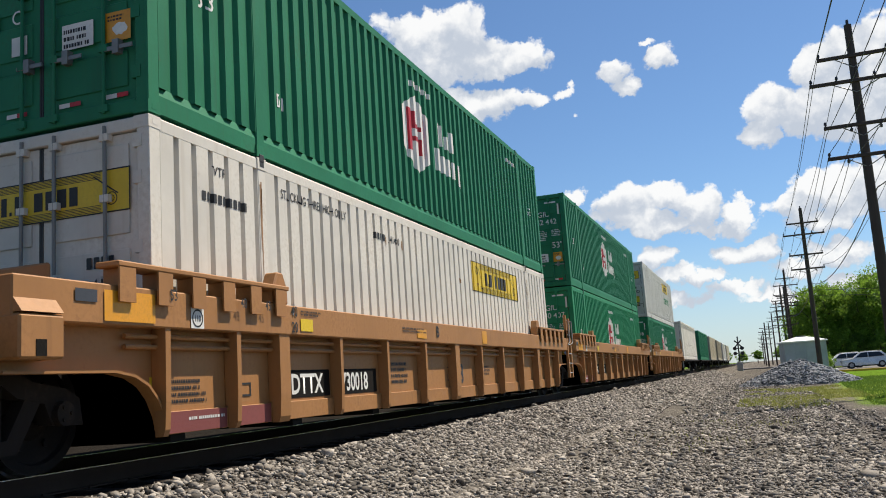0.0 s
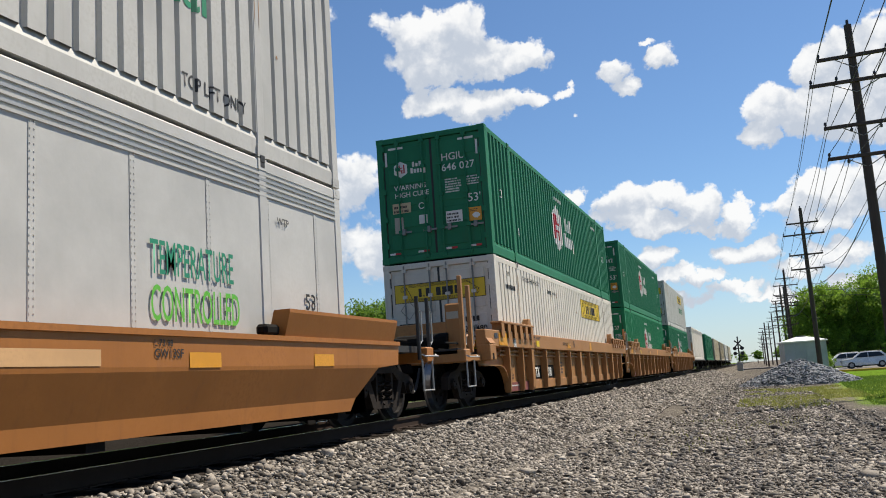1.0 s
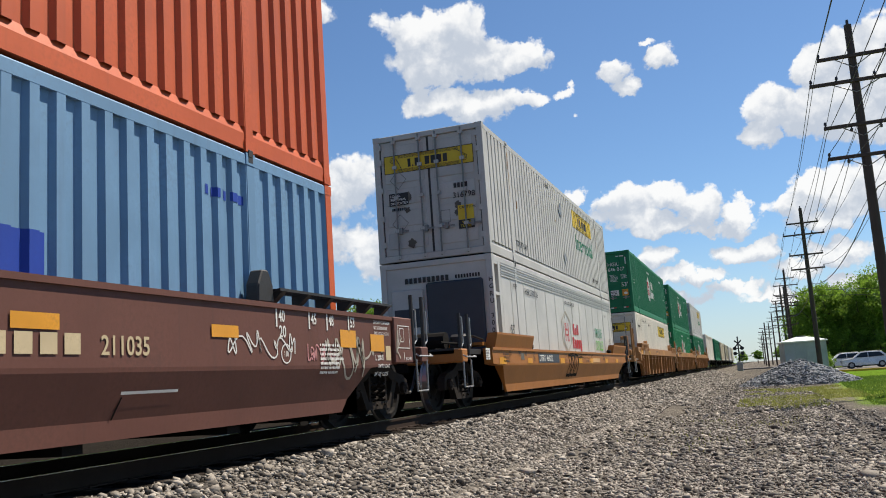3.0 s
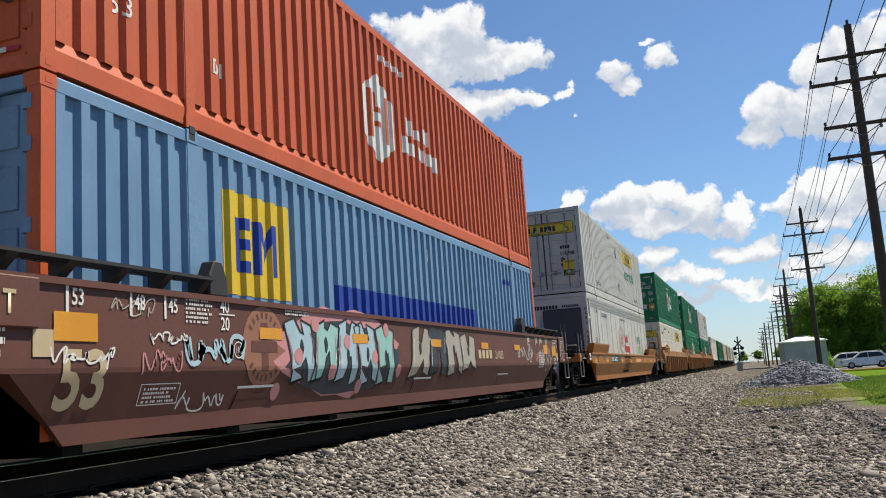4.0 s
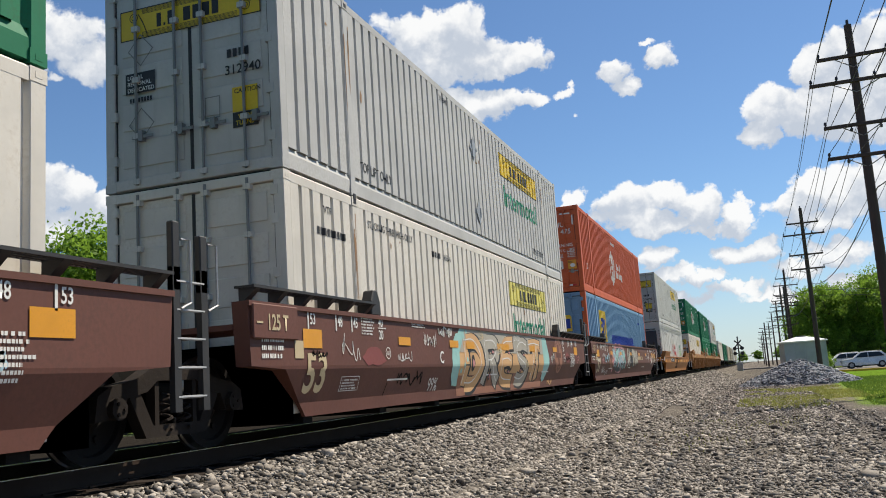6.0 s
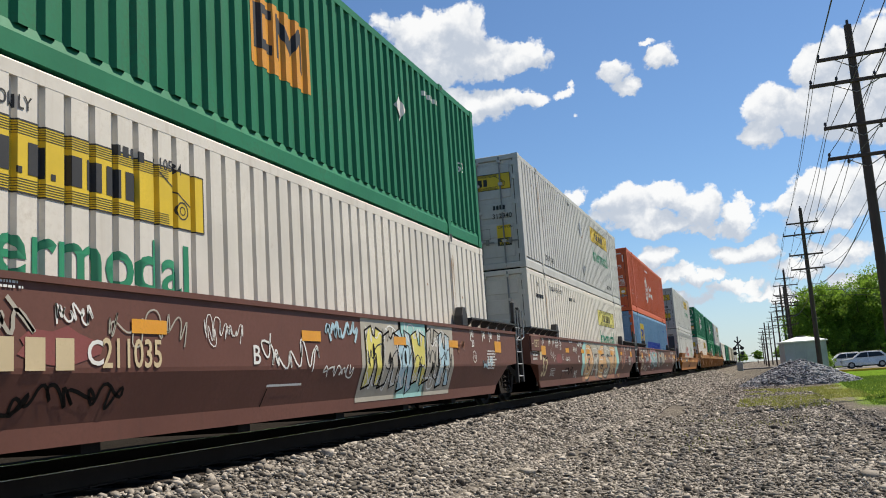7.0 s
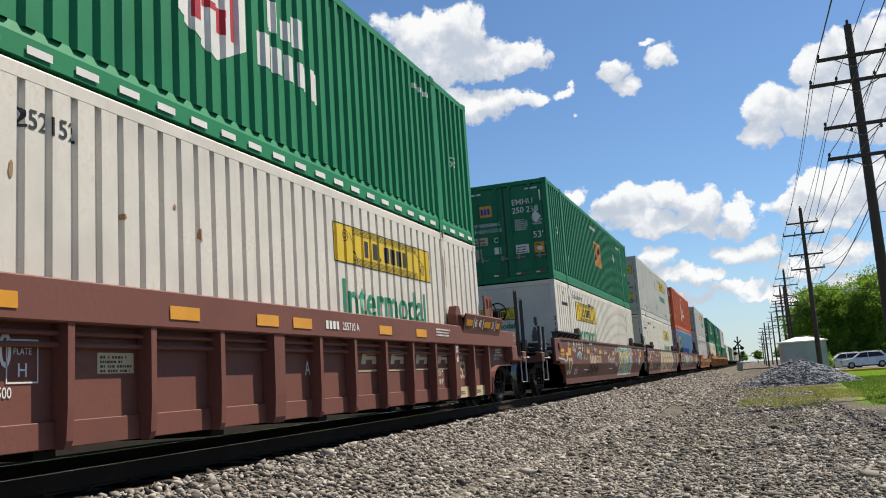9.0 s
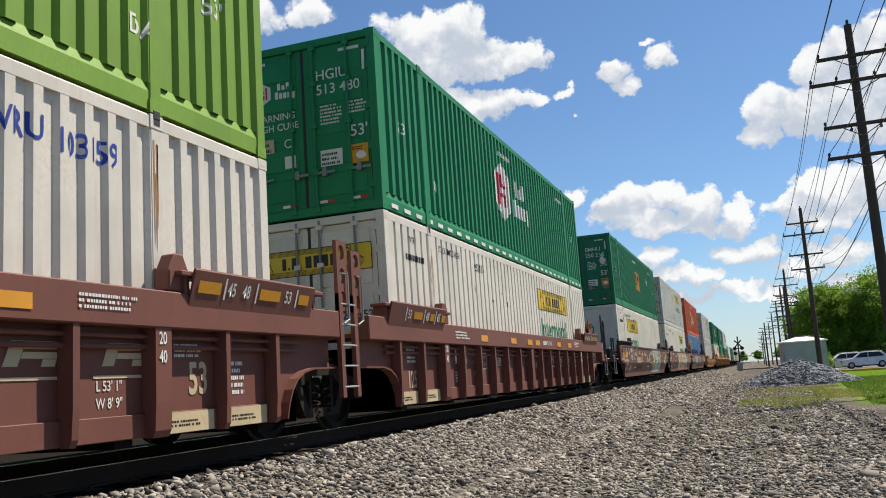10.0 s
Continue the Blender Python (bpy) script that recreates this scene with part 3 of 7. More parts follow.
def truck(car, y):
    """A two-axle truck under a car, its middle at y."""
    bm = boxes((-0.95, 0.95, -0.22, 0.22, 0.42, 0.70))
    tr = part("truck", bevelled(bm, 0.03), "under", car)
    tr.location = (0, y, 0)
    for s in (-1, 1):
        x0, x1 = sorted((s * 0.93, s * 1.07))
        bm = bmesh.new()
        prism(bm, [(-1.14, 0.38), (-1.10, 0.60), (-0.95, 0.68), (-0.60, 0.74), (-0.35, 0.86), (0.35, 0.86), (0.60, 0.74), (0.95, 0.68), (1.10, 0.60), (1.14, 0.38), (0.80, 0.40), (0.72, 0.57), (0.45, 0.62), (0.30, 0.72), (-0.30, 0.72), (-0.45, 0.62), (-0.72, 0.57), (-0.80, 0.40)], "x", x0, x1)
        prism(bm, [(-0.70, 0.60), (-0.46, 0.20), (0.46, 0.20), (0.70, 0.60), (0.54, 0.62), (0.36, 0.31), (-0.36, 0.31), (-0.54, 0.62)], "x", x0 + 0.01, x1 - 0.01)
        for j in (-0.32, 0.26):
            prism(bm, [(j, 0.28), (j + 0.06, 0.28), (j + 0.06, 0.74), (j, 0.74)], "x", x0 + 0.02, x1 - 0.02)
        part("side_frame", bm, "truck", tr)
        for j in (-0.14, 0.14):
            pts = [(s * 1.03 + 0.06 * math.cos(a * 0.8), j + 0.06 * math.sin(a * 0.8), 0.26 + a * 0.0125) for a in range(28)]
            part("spring", pipe(pts, 0.016, 5), "truck", tr)
        for j in (-0.89, 0.89):
            bm = bmesh.new()
            rod(bm, (s * 1.05, j, WHEEL_R), (s * 1.13, j, WHEEL_R), 0.10, 12)
            for i in range(3):
                a = i * math.tau / 3
                rod(bm, (s * 1.13, j + 0.055 * math.cos(a), WHEEL_R + 0.055 * math.sin(a)), (s * 1.145, j + 0.055 * math.cos(a), WHEEL_R + 0.055 * math.sin(a)), 0.018, 6)
            part("bearing_cap", bm, "truck", tr)
        for j in (-0.35, 0.35):
            part("brake_shoe", boxes((s * 0.78 - 0.05, s * 0.78 + 0.05, j - 0.04, j + 0.04, 0.36, 0.66)), "under", tr)
    for j in (-0.89, 0.89):
        w = part("wheelset", WHEEL_MESH, None, tr)
        w.location = (0, j, WHEEL_R)
        WHEELS.append((w, j))
    return tr


def ladder(car, paint, x, y, z0, z1, wide=0.42, rungs=4, along="y"):
    for d in (0, wide):
        a = boxes((x - 0.03, x + 0.03, y + d - 0.05, y + d + 0.05, z0, z1))
        part("ladder_stile", a, paint, car)
    for i in range(rungs):
        z = z0 + (i + 0.5) * (z1 - z0) / rungs
        bm = bmesh.new()
        rod(bm, (x + 0.02, y, z), (x + 0.02, y + wide, z), 0.014, 6)
        part("ladder_rung", bm, "galv", car)


def grab(car, points, mat="galv", r=0.015):
    return part("grab_iron", pipe(points, r, 6), mat, car)


SILL_TOP, SILL_BOT, WELL_BOT = 1.49, 1.16, 0.26
REACH = {"coupled": 1.80, "shared": 1.25}


def holed_plate(x0, x1, y0, y1, z0, z1, holes):
    """An upright steel plate with oval lightening holes one above the other."""
    bm = bmesh.new()
    n, tall = 16, (z1 - z0) / holes
    for h in range(holes):
        cy, cz = (y0 + y1) / 2, z0 + (h + 0.5) * tall
        loops = []
        for x in (x0, x1):
            inner, outer = [], []
            for i in range(n):
                a = i * math.tau / n
                c, d = math.cos(a), math.sin(a)
                inner.append(bm.verts.new((x, cy + 0.30 * (y1 - y0) * c, cz + 0.34 * tall * d)))
                m = max(abs(c), abs(d))
                outer.append(bm.verts.new((x, cy + 0.5 * (y1 - y0) * c / m, cz + 0.5 * tall * d / m)))
            loops.append((inner, outer))
        for i in range(n):
            j = (i + 1) % n
            for inner, outer in loops:
                bm.faces.new((inner[i], inner[j], outer[j], outer[i]))
            for q in (0, 1):
                bm.faces.new((loops[0][q][i], loops[0][q][j], loops[1][q][j], loops[1][q][i]))
    bmesh.ops.recalc_face_normals(bm, faces=list(bm.faces))
    return bm


def well_car(paint, kind, label, near_joint, far_joint, guides="walkway", guide_paint=None, top=1.49, ribs=()):
    """A well car; its origin lies on the rail under the container's end that shows. A joint is 'coupled' or 'shared' (a truck
    common to two bodies; the far one of the two carries it)."""
    car = tagged(new("well_car"), label, "railway car", "well cars of the train")
    g = guide_paint or paint
    A = {"coupled": -2.9, "shared": -1.35}[near_joint]
    B = LEN + {"coupled": 2.9, "shared": 1.35}[far_joint]
    for s in (1, -1):
        if kind == "ribbed":
            na, nb = REACH[near_joint], REACH[far_joint]
            rise = ((WELL_BOT, 0.0), (0.42, 0.05), (0.56, 0.13), (0.68, 0.25), (0.76, 0.42), (0.80, 0.66))
            part("side_panel", loft([(z, s * 1.345, s * 1.325, -d, LEN + d) for z, d in rise] + [(0.81, s * 1.345, s * 1.325, -na, LEN + nb), (SILL_BOT + 0.02, s * 1.345, s * 1.325, -na, LEN + nb)]), paint, car)
            for y0, sgn, out in ((0.0, -1, na), (LEN, 1, nb)):
                lip = bmesh.new()
                run = [(y0 + sgn * (d - 0.004), z) for z, d in rise] + [(y0 + sgn * out, 0.805)]
                rows = [[lip.verts.new((x, y + sgn * e, z - g)) for y, z in run] for x, e, g in ((s * 1.347, 0.0, 0.0), (s * 1.455, 0.0, 0.0), (s * 1.455, 0.014, 0.02), (s * 1.326, 0.014, 0.02))]
                for r0, r1 in zip(rows, rows[1:] + rows[:1]):
                    for q in range(len(run) - 1):
                        lip.faces.new((r0[q], r0[q + 1], r1[q + 1], r1[q]))
                for q in (0, -1):
                    lip.faces.new([r[q] for r in rows])
                bmesh.ops.recalc_face_normals(lip, faces=list(lip.faces))
                part("arch_flange", lip, paint, car)
                if out > 1.5:
                    lo, hi = sorted((y0 + sgn * (out - 0.42), y0 + sgn * (out + 0.01)))
                    part("jacking_box", bevelled(boxes((s * 1.33, s * (1.60 if paint == "ttx" else 1.53), lo, hi, 0.88, 1.20)), 0.018), paint, car)
                    lo, hi = sorted((y0 + sgn * (out + 0.02), y0 + sgn * 2.65))
                    part("end_arm", bevelled(boxes((s * 1.30, s * 1.42, lo, hi, 0.88, 1.00)), 0.015), paint, car)
            part("top_chord", bevelled(boxes((s * 1.32, s * 1.52, -na, LEN + nb, SILL_BOT, top)), 0.012), paint, car)
            part("bottom_chord", bevelled(boxes((s * 1.325, s * 1.375, 0.0, LEN, WELL_BOT - 0.03, WELL_BOT + 0.17)), 0.006), paint, car)
            for u in ribs:
                wide = 0.11 if min(abs(u - 1.95), abs(u - 7.93), abs(u - 14.0)) < 0.09 else 0.036
                bm = bmesh.new()
                prism(bm, [(s * 1.35, SILL_BOT + 0.002), (s * 1.505, SILL_BOT + 0.002), (s * 1.50, 0.52), (s * 1.485, WELL_BOT + 0.02), (s * 1.46, WELL_BOT - 0.04), (s * 1.38, WELL_BOT - 0.04), (s * 1.38, WELL_BOT + 0.18), (s * 1.35, WELL_BOT + 0.18)], "y", u - wide, u + wide)
                part("rib", bm, paint, car)
                part("pipe_clip", boxes((s * 1.36, s * 1.43, u + wide, u + wide + 0.05, 0.94, 1.14)), "grey_steel", car)
            for z in (1.09, 1.00):
                bm = bmesh.new()
                rod(bm, (s * 1.40, -0.5, z), (s * 1.40, LEN + 0.4, z), 0.022, 8)
                part("brake_pipe", bm, paint, car)
        else:
            lev = [(WELL_BOT - 0.02, s * 1.375, s * 1.33, 0.15, LEN - 0.15), (0.40, s * 1.385, s * 1.335, 0.0, LEN), (0.78, s * 1.515, s * 1.335, -0.50, LEN + 0.50),
                   (0.82, s * 1.52, s * 1.335, -1.2, LEN + 1.2), (top, s * 1.52, s * 1.335, -1.25, LEN + 1.25)]
            part("side_panel", loft(lev), paint, car)
            part("sill_lip", boxes((s * 1.52, s * 1.545, -1.25, LEN + 1.25, top - 0.05, top + 0.004)), paint, car)
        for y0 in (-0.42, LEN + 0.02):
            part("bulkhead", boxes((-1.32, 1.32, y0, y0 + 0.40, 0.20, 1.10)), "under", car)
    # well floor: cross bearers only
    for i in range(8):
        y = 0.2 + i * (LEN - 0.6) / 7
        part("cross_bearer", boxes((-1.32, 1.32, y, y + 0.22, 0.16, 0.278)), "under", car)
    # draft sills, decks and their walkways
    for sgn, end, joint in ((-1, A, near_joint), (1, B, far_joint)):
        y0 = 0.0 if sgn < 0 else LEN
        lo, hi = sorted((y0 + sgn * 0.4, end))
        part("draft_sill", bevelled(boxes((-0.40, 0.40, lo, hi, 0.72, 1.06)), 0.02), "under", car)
        lo, hi = sorted((y0 + sgn * 0.42, y0 + sgn * 1.25))
        bm = boxes((-1.34, 1.34, lo, hi, 1.20, 1.26))
        part("deck", bm, paint, car)
        if joint == "coupled":
            lo, hi = sorted((y0 + sgn * 1.25, end))
            part("end_platform", boxes((-1.30, 1.30, lo, hi, 1.02, 1.12)), "black", car)
            lo, hi = sorted((end - sgn * 0.32, end))
            part("end_beam", bevelled(boxes((-1.45, 1.45, lo, hi, 0.86, 1.10)), 0.02), paint, car)
            cp = bmesh.new()
            lo, hi = sorted((end, end + sgn * 0.80))
            box(cp, -0.10, 0.10, lo, hi, 0.76, 0.96)
            box(cp, -0.20, 0.16, *sorted((end + sgn * 0.55, end + sgn * 0.88)), 0.70, 1.0)
            part("coupler", bevelled(cp, 0.02), "under", car)
            for x in (-0.5, 0.55):
                hose = [(x, end + sgn * 0.1 * i, 0.80 - 0.42 * math.sin(i * math.pi / 8)) for i in range(8)]
                part("air_hose", pipe(hose, 0.028, 6), "black", car)
            # stirrup steps and uprights at the corners
            for sx in (1, -1):
                y = end - sgn * 0.30
                grab(car, [(sx * 1.44, y - 0.22, 0.90), (sx * 1.44, y - 0.22, 0.42), (sx * 1.44, y + 0.22, 0.42), (sx * 1.44, y + 0.22, 0.90)], "galv", 0.018)
                for d in (-0.22, 0.24):
                    if paint == "brown2":
                        q, h = y + d, 2.46 if d < 0 else 2.30
                        part("upright", pipe([(sx * 1.42, q - 0.07, 0.96), (sx * 1.42, q - 0.07, h - 0.05), (sx * 1.42, q - 0.04, h), (sx * 1.42, q + 0.04, h), (sx * 1.42, q + 0.07, h - 0.05), (sx * 1.42, q + 0.07, 0.96)], 0.024, 6), "black", car)
                    elif kind == "ribbed":
                        part("upright", bevelled(boxes((sx * 1.40 - 0.035, sx * 1.40 + 0.035, y + d - 0.05, y + d + 0.05, 1.04, 2.44 if d < 0 else 2.30)), 0.01), paint, car)
                    else:
                        part("upright", pipe([(sx * 1.40, y + d, 0.90), (sx * 1.40, y + d, 1.90 if sgn > 0 else 1.74)], 0.034, 8), "black", car)
                    grab(car, [(sx * 1.40, y + d + 0.05, 1.68), (sx * 1.40, y + d + 0.16, 1.68), (sx * 1.40, y + d + 0.16, 1.2), (sx * 1.40, y + d + 0.05, 1.14)], "galv", 0.014)
                grab(car, [(sx * 1.47, y - 0.3, 0.98), (sx * 1.52, y - 0.3, 0.95), (sx * 1.52, y + 0.3, 0.95), (sx * 1.47, y + 0.3, 0.98)], "galv", 0.014)
            truck(car, y0 + sgn * 1.75)
            # brake wheel, reservoir and pipework on the platform
            if sgn > 0 and paint == "brown2":
                wy = end - 0.22
                for q0, q1 in ((0.04, 0.36), (0.40, 0.56)):
                    part("holed_plate", holed_plate(1.36, 1.40, y0 + q0, y0 + q1, 1.50, 2.18, 2), g, car)
                bm = bmesh.new()
                for i in range(24):
                    a, b = i * math.tau / 24, (i + 1) * math.tau / 24
                    rod(bm, (0.90 + 0.21 * math.cos(a), wy, 2.02 + 0.21 * math.sin(a)), (0.90 + 0.21 * math.cos(b), wy, 2.02 + 0.21 * math.sin(b)), 0.016, 6)
                for i in range(4):
                    a = i * math.tau / 4 + 0.4
                    rod(bm, (0.90, wy, 2.02), (0.90 + 0.21 * math.cos(a), wy, 2.02 + 0.21 * math.sin(a)), 0.013, 5)
                rod(bm, (0.90, wy - 0.16, 2.02), (0.90, wy + 0.03, 2.02), 0.03, 8)
                part("brake_wheel", bm, "under", car)
                part("brake_stand", bevelled(boxes((0.84, 0.98, wy - 0.28, wy - 0.14, 1.10, 2.06)), 0.03), "under", car)
            if sgn < 0 and paint == "ttx":
                part("end_plate", bevelled(boxes((-0.95, 0.70, y0 - 0.62, y0 - 0.56, 1.24, 1.78)), 0.02), paint, car)
                part("brake_stand", bevelled(boxes((0.80, 1.12, end + 0.86, end + 1.06, 1.10, 2.02)), 0.03), paint, car)
                part("notice_plate", boxes((0.84, 1.08, end + 0.852, end + 0.858, 1.72, 1.86)), "ash", car)
            bm = bmesh.new()
            rod(bm, (-0.2, end - sgn * 0.9, 1.30), (0.85, end - sgn * 0.9, 1.30), 0.17, 14)
            part("air_reservoir", bm, "under", car)
            for zz, xx in ((1.22, 1.0), (1.34, 1.12), (1.18, -0.6)):
                run = [(xx, y0 + sgn * 0.5, zz), (xx, y0 + sgn * 1.2, zz + 0.06), (xx - 0.1, y0 + sgn * 1.5, zz - 0.1), (xx - 0.1, end - sgn * 0.1, zz - 0.1)]
                part("brake_pipe", pipe(run, 0.022, 6), "under", car)
            part("valve", bevelled(boxes((0.85, 1.20, *sorted((y0 + sgn * 1.45, y0 + sgn * 1.85)), 1.12, 1.42)), 0.05), g, car)
        else:
            for sx in (1, -1):
                if sgn > 0:
                    ladder(car, g, sx * 1.50, y0 + 1.30, 0.42, 1.72, rungs=5)
                    for d in (0.0, 0.42):
                        if paint == "brown2":
                            part("upright", holed_plate(sx * 1.47, sx * 1.52, y0 + 1.25 + d, y0 + 1.53 + d, 1.50, 2.40 - d * 0.2, 3), g, car)
                        else:
                            part("upright", bevelled(boxes((sx * 1.46, sx * 1.53, y0 + 1.25 + d, y0 + 1.36 + d, 1.50, 2.14 - d * 0.2)), 0.01), g, car)
                        grab(car, [(sx * 1.53, y0 + 1.36 + d, 1.98), (sx * 1.55, y0 + 1.48 + d, 1.98), (sx * 1.55, y0 + 1.48 + d, 1.4), (sx * 1.53, y0 + 1.36 + d, 1.34)], "galv")
            part("articulation", bevelled(boxes((-0.30, 0.30, *sorted((end - sgn * 0.1, end + sgn * 0.5)), 0.62, 1.0)), 0.03), "under", car)
            if sgn < 0:
                truck(car, y0 - 1.81)
        # container guides: hinged locking plates on the sill
        for sx in (1, -1):
            if kind == "ribbed":
                lo, hi = sorted((y0 - sgn * 2.02, y0 + sgn * 0.76))
                part("guide_rail", bevelled(boxes((sx * 1.33, sx * 1.57, lo, hi, top + 0.15, top + 0.20)), 0.01), paint, car)
                for i in range(6):
                    u = lo + 0.12 + i * (hi - lo - 0.3) / 5
                    bm = boxes((sx * 1.33, sx * 1.53, u - 0.02, u + 0.02, top + 0.002, top + 0.15))
                    if paint != "brown2":
                        box(bm, sx * 1.545, sx * 1.565, u - 0.10, u + 0.10, top - 0.14, top + 0.15)
                    part("guide_plate", bm, paint, car)
                tip = y0 - sgn * 1.95
            elif guides == "plate":
                lo, hi = sorted((y0 - sgn * 2.02, y0 + sgn * 1.05))
                bm = bmesh.new()
                prism(bm, [(sx * 1.34, top + 0.004), (sx * 1.53, top + 0.004), (sx * 1.60, top + 0.26), (sx * 1.60, top + 0.30), (sx * 1.40, top + 0.30), (sx * 1.34, top + 0.08)], "y", lo, hi)
                part("guide_rail", bm, paint, car)
                tip = y0 - sgn * 2.20
            else:
                lo, hi = sorted((y0 - sgn * 1.92, y0 + sgn * 1.2))
                bm = boxes((sx * 1.34, sx * 1.36, lo, hi, top + 0.14, top + 0.17), (sx * 1.56, sx * 1.58, lo, hi, top + 0.14, top + 0.17))
                for i in range(int((hi - lo) / 0.06)):
                    box(bm, sx * 1.36, sx * 1.56, lo + i * 0.06, lo + i * 0.06 + 0.018, top + 0.142, top + 0.165)
                part("walkway_grating", bm, g if g == "black" else paint, car)
                for i in range(6):
                    u = lo + 0.10 + i * (hi - lo - 0.2) / 5
                    bm = bmesh.new()
                    prism(bm, [(sx * 1.36, top + 0.004), (sx * 1.42, top + 0.004), (sx * 1.58, top + 0.14), (sx * 1.36, top + 0.14)], "y", u - 0.05, u + 0.05)
                    part("walkway_bracket", bm, g if g == "black" else paint, car)
                tip = y0 - sgn * 2.08
            if guides == "plate":
                part("guide_tip", bevelled(boxes((sx * 1.36, sx * 1.50, tip - 0.16, tip + 0.14, top + 0.01, top + 0.13)), 0.03), "under", car)
                continue
            bm = bmesh.new()
            prism(bm, [(tip - 0.16, top + 0.01), (tip + 0.16, top + 0.01), (tip + 0.15, top + 0.20), (tip + 0.06, top + 0.36), (tip - 0.06, top + 0.36), (tip - 0.15, top + 0.20)], "x", min(sx * 1.34, sx * 1.50), max(sx * 1.34, sx * 1.50))
            part("guide_block", bevelled(bm, 0.015), g, car)
    face = Face("side", 1.522 if kind == "ribbed" else 1.52, car)
    if kind == "ribbed":
        face.panel = Face("side", 1.345, car)
    else:
        def dip(u, v):
            return 0.0 if v > 0.80 else float(np.interp(v, (0.24, 0.40, 0.78, 0.82), (0.145, 0.135, 0.005, 0.0)))
        face = Face("side", 1.52, car, (), dip, (0.40, 0.78, 0.82))
        face.panel = face
    return car, face


# ---- the train ----
def stack(y, lower, upper, car):
    on_train(car, y)
    if lower is not None:
        on_train(lower, y, 0.285)
    if upper is not None:
        for u in POST_AT:
            for s in (-1, 1):
                part("locking_cone", bevelled(boxes((s * (HALF - 0.09), s * (HALF + 0.014), u - 0.055, u + 0.055, -0.07, 0.03)), 0.012), "black", upper)
        on_train(upper, y, 0.285 + HGT + 0.024)


TTX_RIBS = (-0.05, 1.08, 1.99, 3.40, 4.88, 6.40, 7.94, 9.40, 10.90, 12.50, 14.0, 15.10, 16.2)
BROWN_RIBS = (-0.12, 0.86, 1.92, 2.87, 3.88, 4.83, 5.80, 6.84, 7.92, 8.90, 9.86, 10.87, 11.90, 12.90, 13.95, 14.95, 15.9)
Y_B, Y_C, Y_D, Y_E, Y_A, Y_X, Y_Z, Y_Y, Y_W = -17.05, 6.55, 26.47, 46.6, -40.72, -60.4, -80.27, -103.76, -123.30
lo_c, lo_c_side, lo_c_end = container("white", "groove", "white corrugated container with yellow name panels, in a yellow well car")
up_c, up_c_side, up_c_end = container("green", "even", "dark green corrugated container stacked on a white one")
car_c, car_c_side = well_car("ttx", "ribbed", ribs=TTX_RIBS, label="yellow ribbed well car with a maroon jacking patch", near_joint="coupled", far_joint="shared")
stack(Y_C, lo_c, up_c, car_c)
lo_d, lo_d_side, lo_d_end = container("green_light", "even", "bright green corrugated container in a yellow well car")
up_d, up_d_side, up_d_end = container("green", "even", "dark green corrugated container stacked on a bright green one")
car_d, car_d_side = well_car("ttx", "ribbed", ribs=TTX_RIBS, label="yellow ribbed well car in the middle of a set", near_joint="shared", far_joint="shared")
stack(Y_D, lo_d, up_d, car_d)
lo_e, lo_e_side, lo_e_end = container("green", "even", "dark green corrugated container under a silver one")
up_e, up_e_side, up_e_end = container("silver", "groove", "silver-white container with a yellow name panel, stacked on a green one")
car_e, car_e_side = well_car("ttx", "ribbed", ribs=TTX_RIBS, label="yellow ribbed well car carrying silver over green", near_joint="shared", far_joint="coupled")
stack(Y_E, lo_e, up_e, car_e)
lo_b, lo_b_side, lo_b_end = container("reefer", "flat", "white smooth refrigerated container with riveted seams", end="reefer")
up_b, up_b_side, up_b_end = container("silver", "groove", "silver-white container with dirty doors, stacked on a refrigerated one")
car_b, car_b_side = well_car("ttx2", "smooth", "orange smooth-sided single well car", "coupled", "coupled", guides="plate", guide_paint="black", top=1.14)
stack(Y_B, lo_b, up_b, car_b)
lo_a, lo_a_side, lo_a_end = container("blue", "even", "pale blue container with a navy stripe and orange corner posts", post="orange", mid="blue")
up_a, up_a_side, up_a_end = container("orange", "even", "orange corrugated container stacked on a blue one")
car_a, car_a_side = well_car("brown", "smooth", "brown smooth-sided well car covered in sprayed lettering", "shared", "coupled", guide_paint="black")
stack(Y_A, lo_a, up_a, car_a)
lo_x, lo_x_side, lo_x_end = container("white", "groove", "white corrugated container with a pale yellow name panel")
up_x, up_x_side, up_x_end = container("silver", "groove", "silver-white container stacked on a white one")
car_x, car_x_side = well_car("brown", "smooth", "brown smooth-sided well car with a large sprayed mural", "shared", "shared", guide_paint="black")
stack(Y_X, lo_x, up_x, car_x)
lo_z, lo_z_side, lo_z_end = container("white", "groove", "white container with a large yellow panel and green word", end="wall")
up_z, up_z_side, up_z_end = container("green", "even", "dark green container with an orange square sign")
car_z, car_z_side = well_car("brown", "smooth", "brown smooth-sided end well car with sprayed tags", "coupled", "shared", guide_paint="black")
stack(Y_Z, lo_z, up_z, car_z)
lo_y, lo_y_side, lo_y_end = container("white", "groove", "white corrugated container in a red-brown ribbed car")
up_y, up_y_side, up_y_end = container("green_light", "even", "green container with white dashes along its lower rail")
car_y, car_y_side = well_car("brown2", "ribbed", ribs=BROWN_RIBS, label="red-brown ribbed well car with amber reflectors", near_joint="shared", far_joint="coupled")
stack(Y_Y, lo_y, up_y, car_y)
lo_w, lo_w_side, lo_w_end = container("white", "even", "white corrugated container with blue numbers")
up_w, up_w_side, up_w_end = container("lime", "even", "lime green corrugated container stacked on a white one")
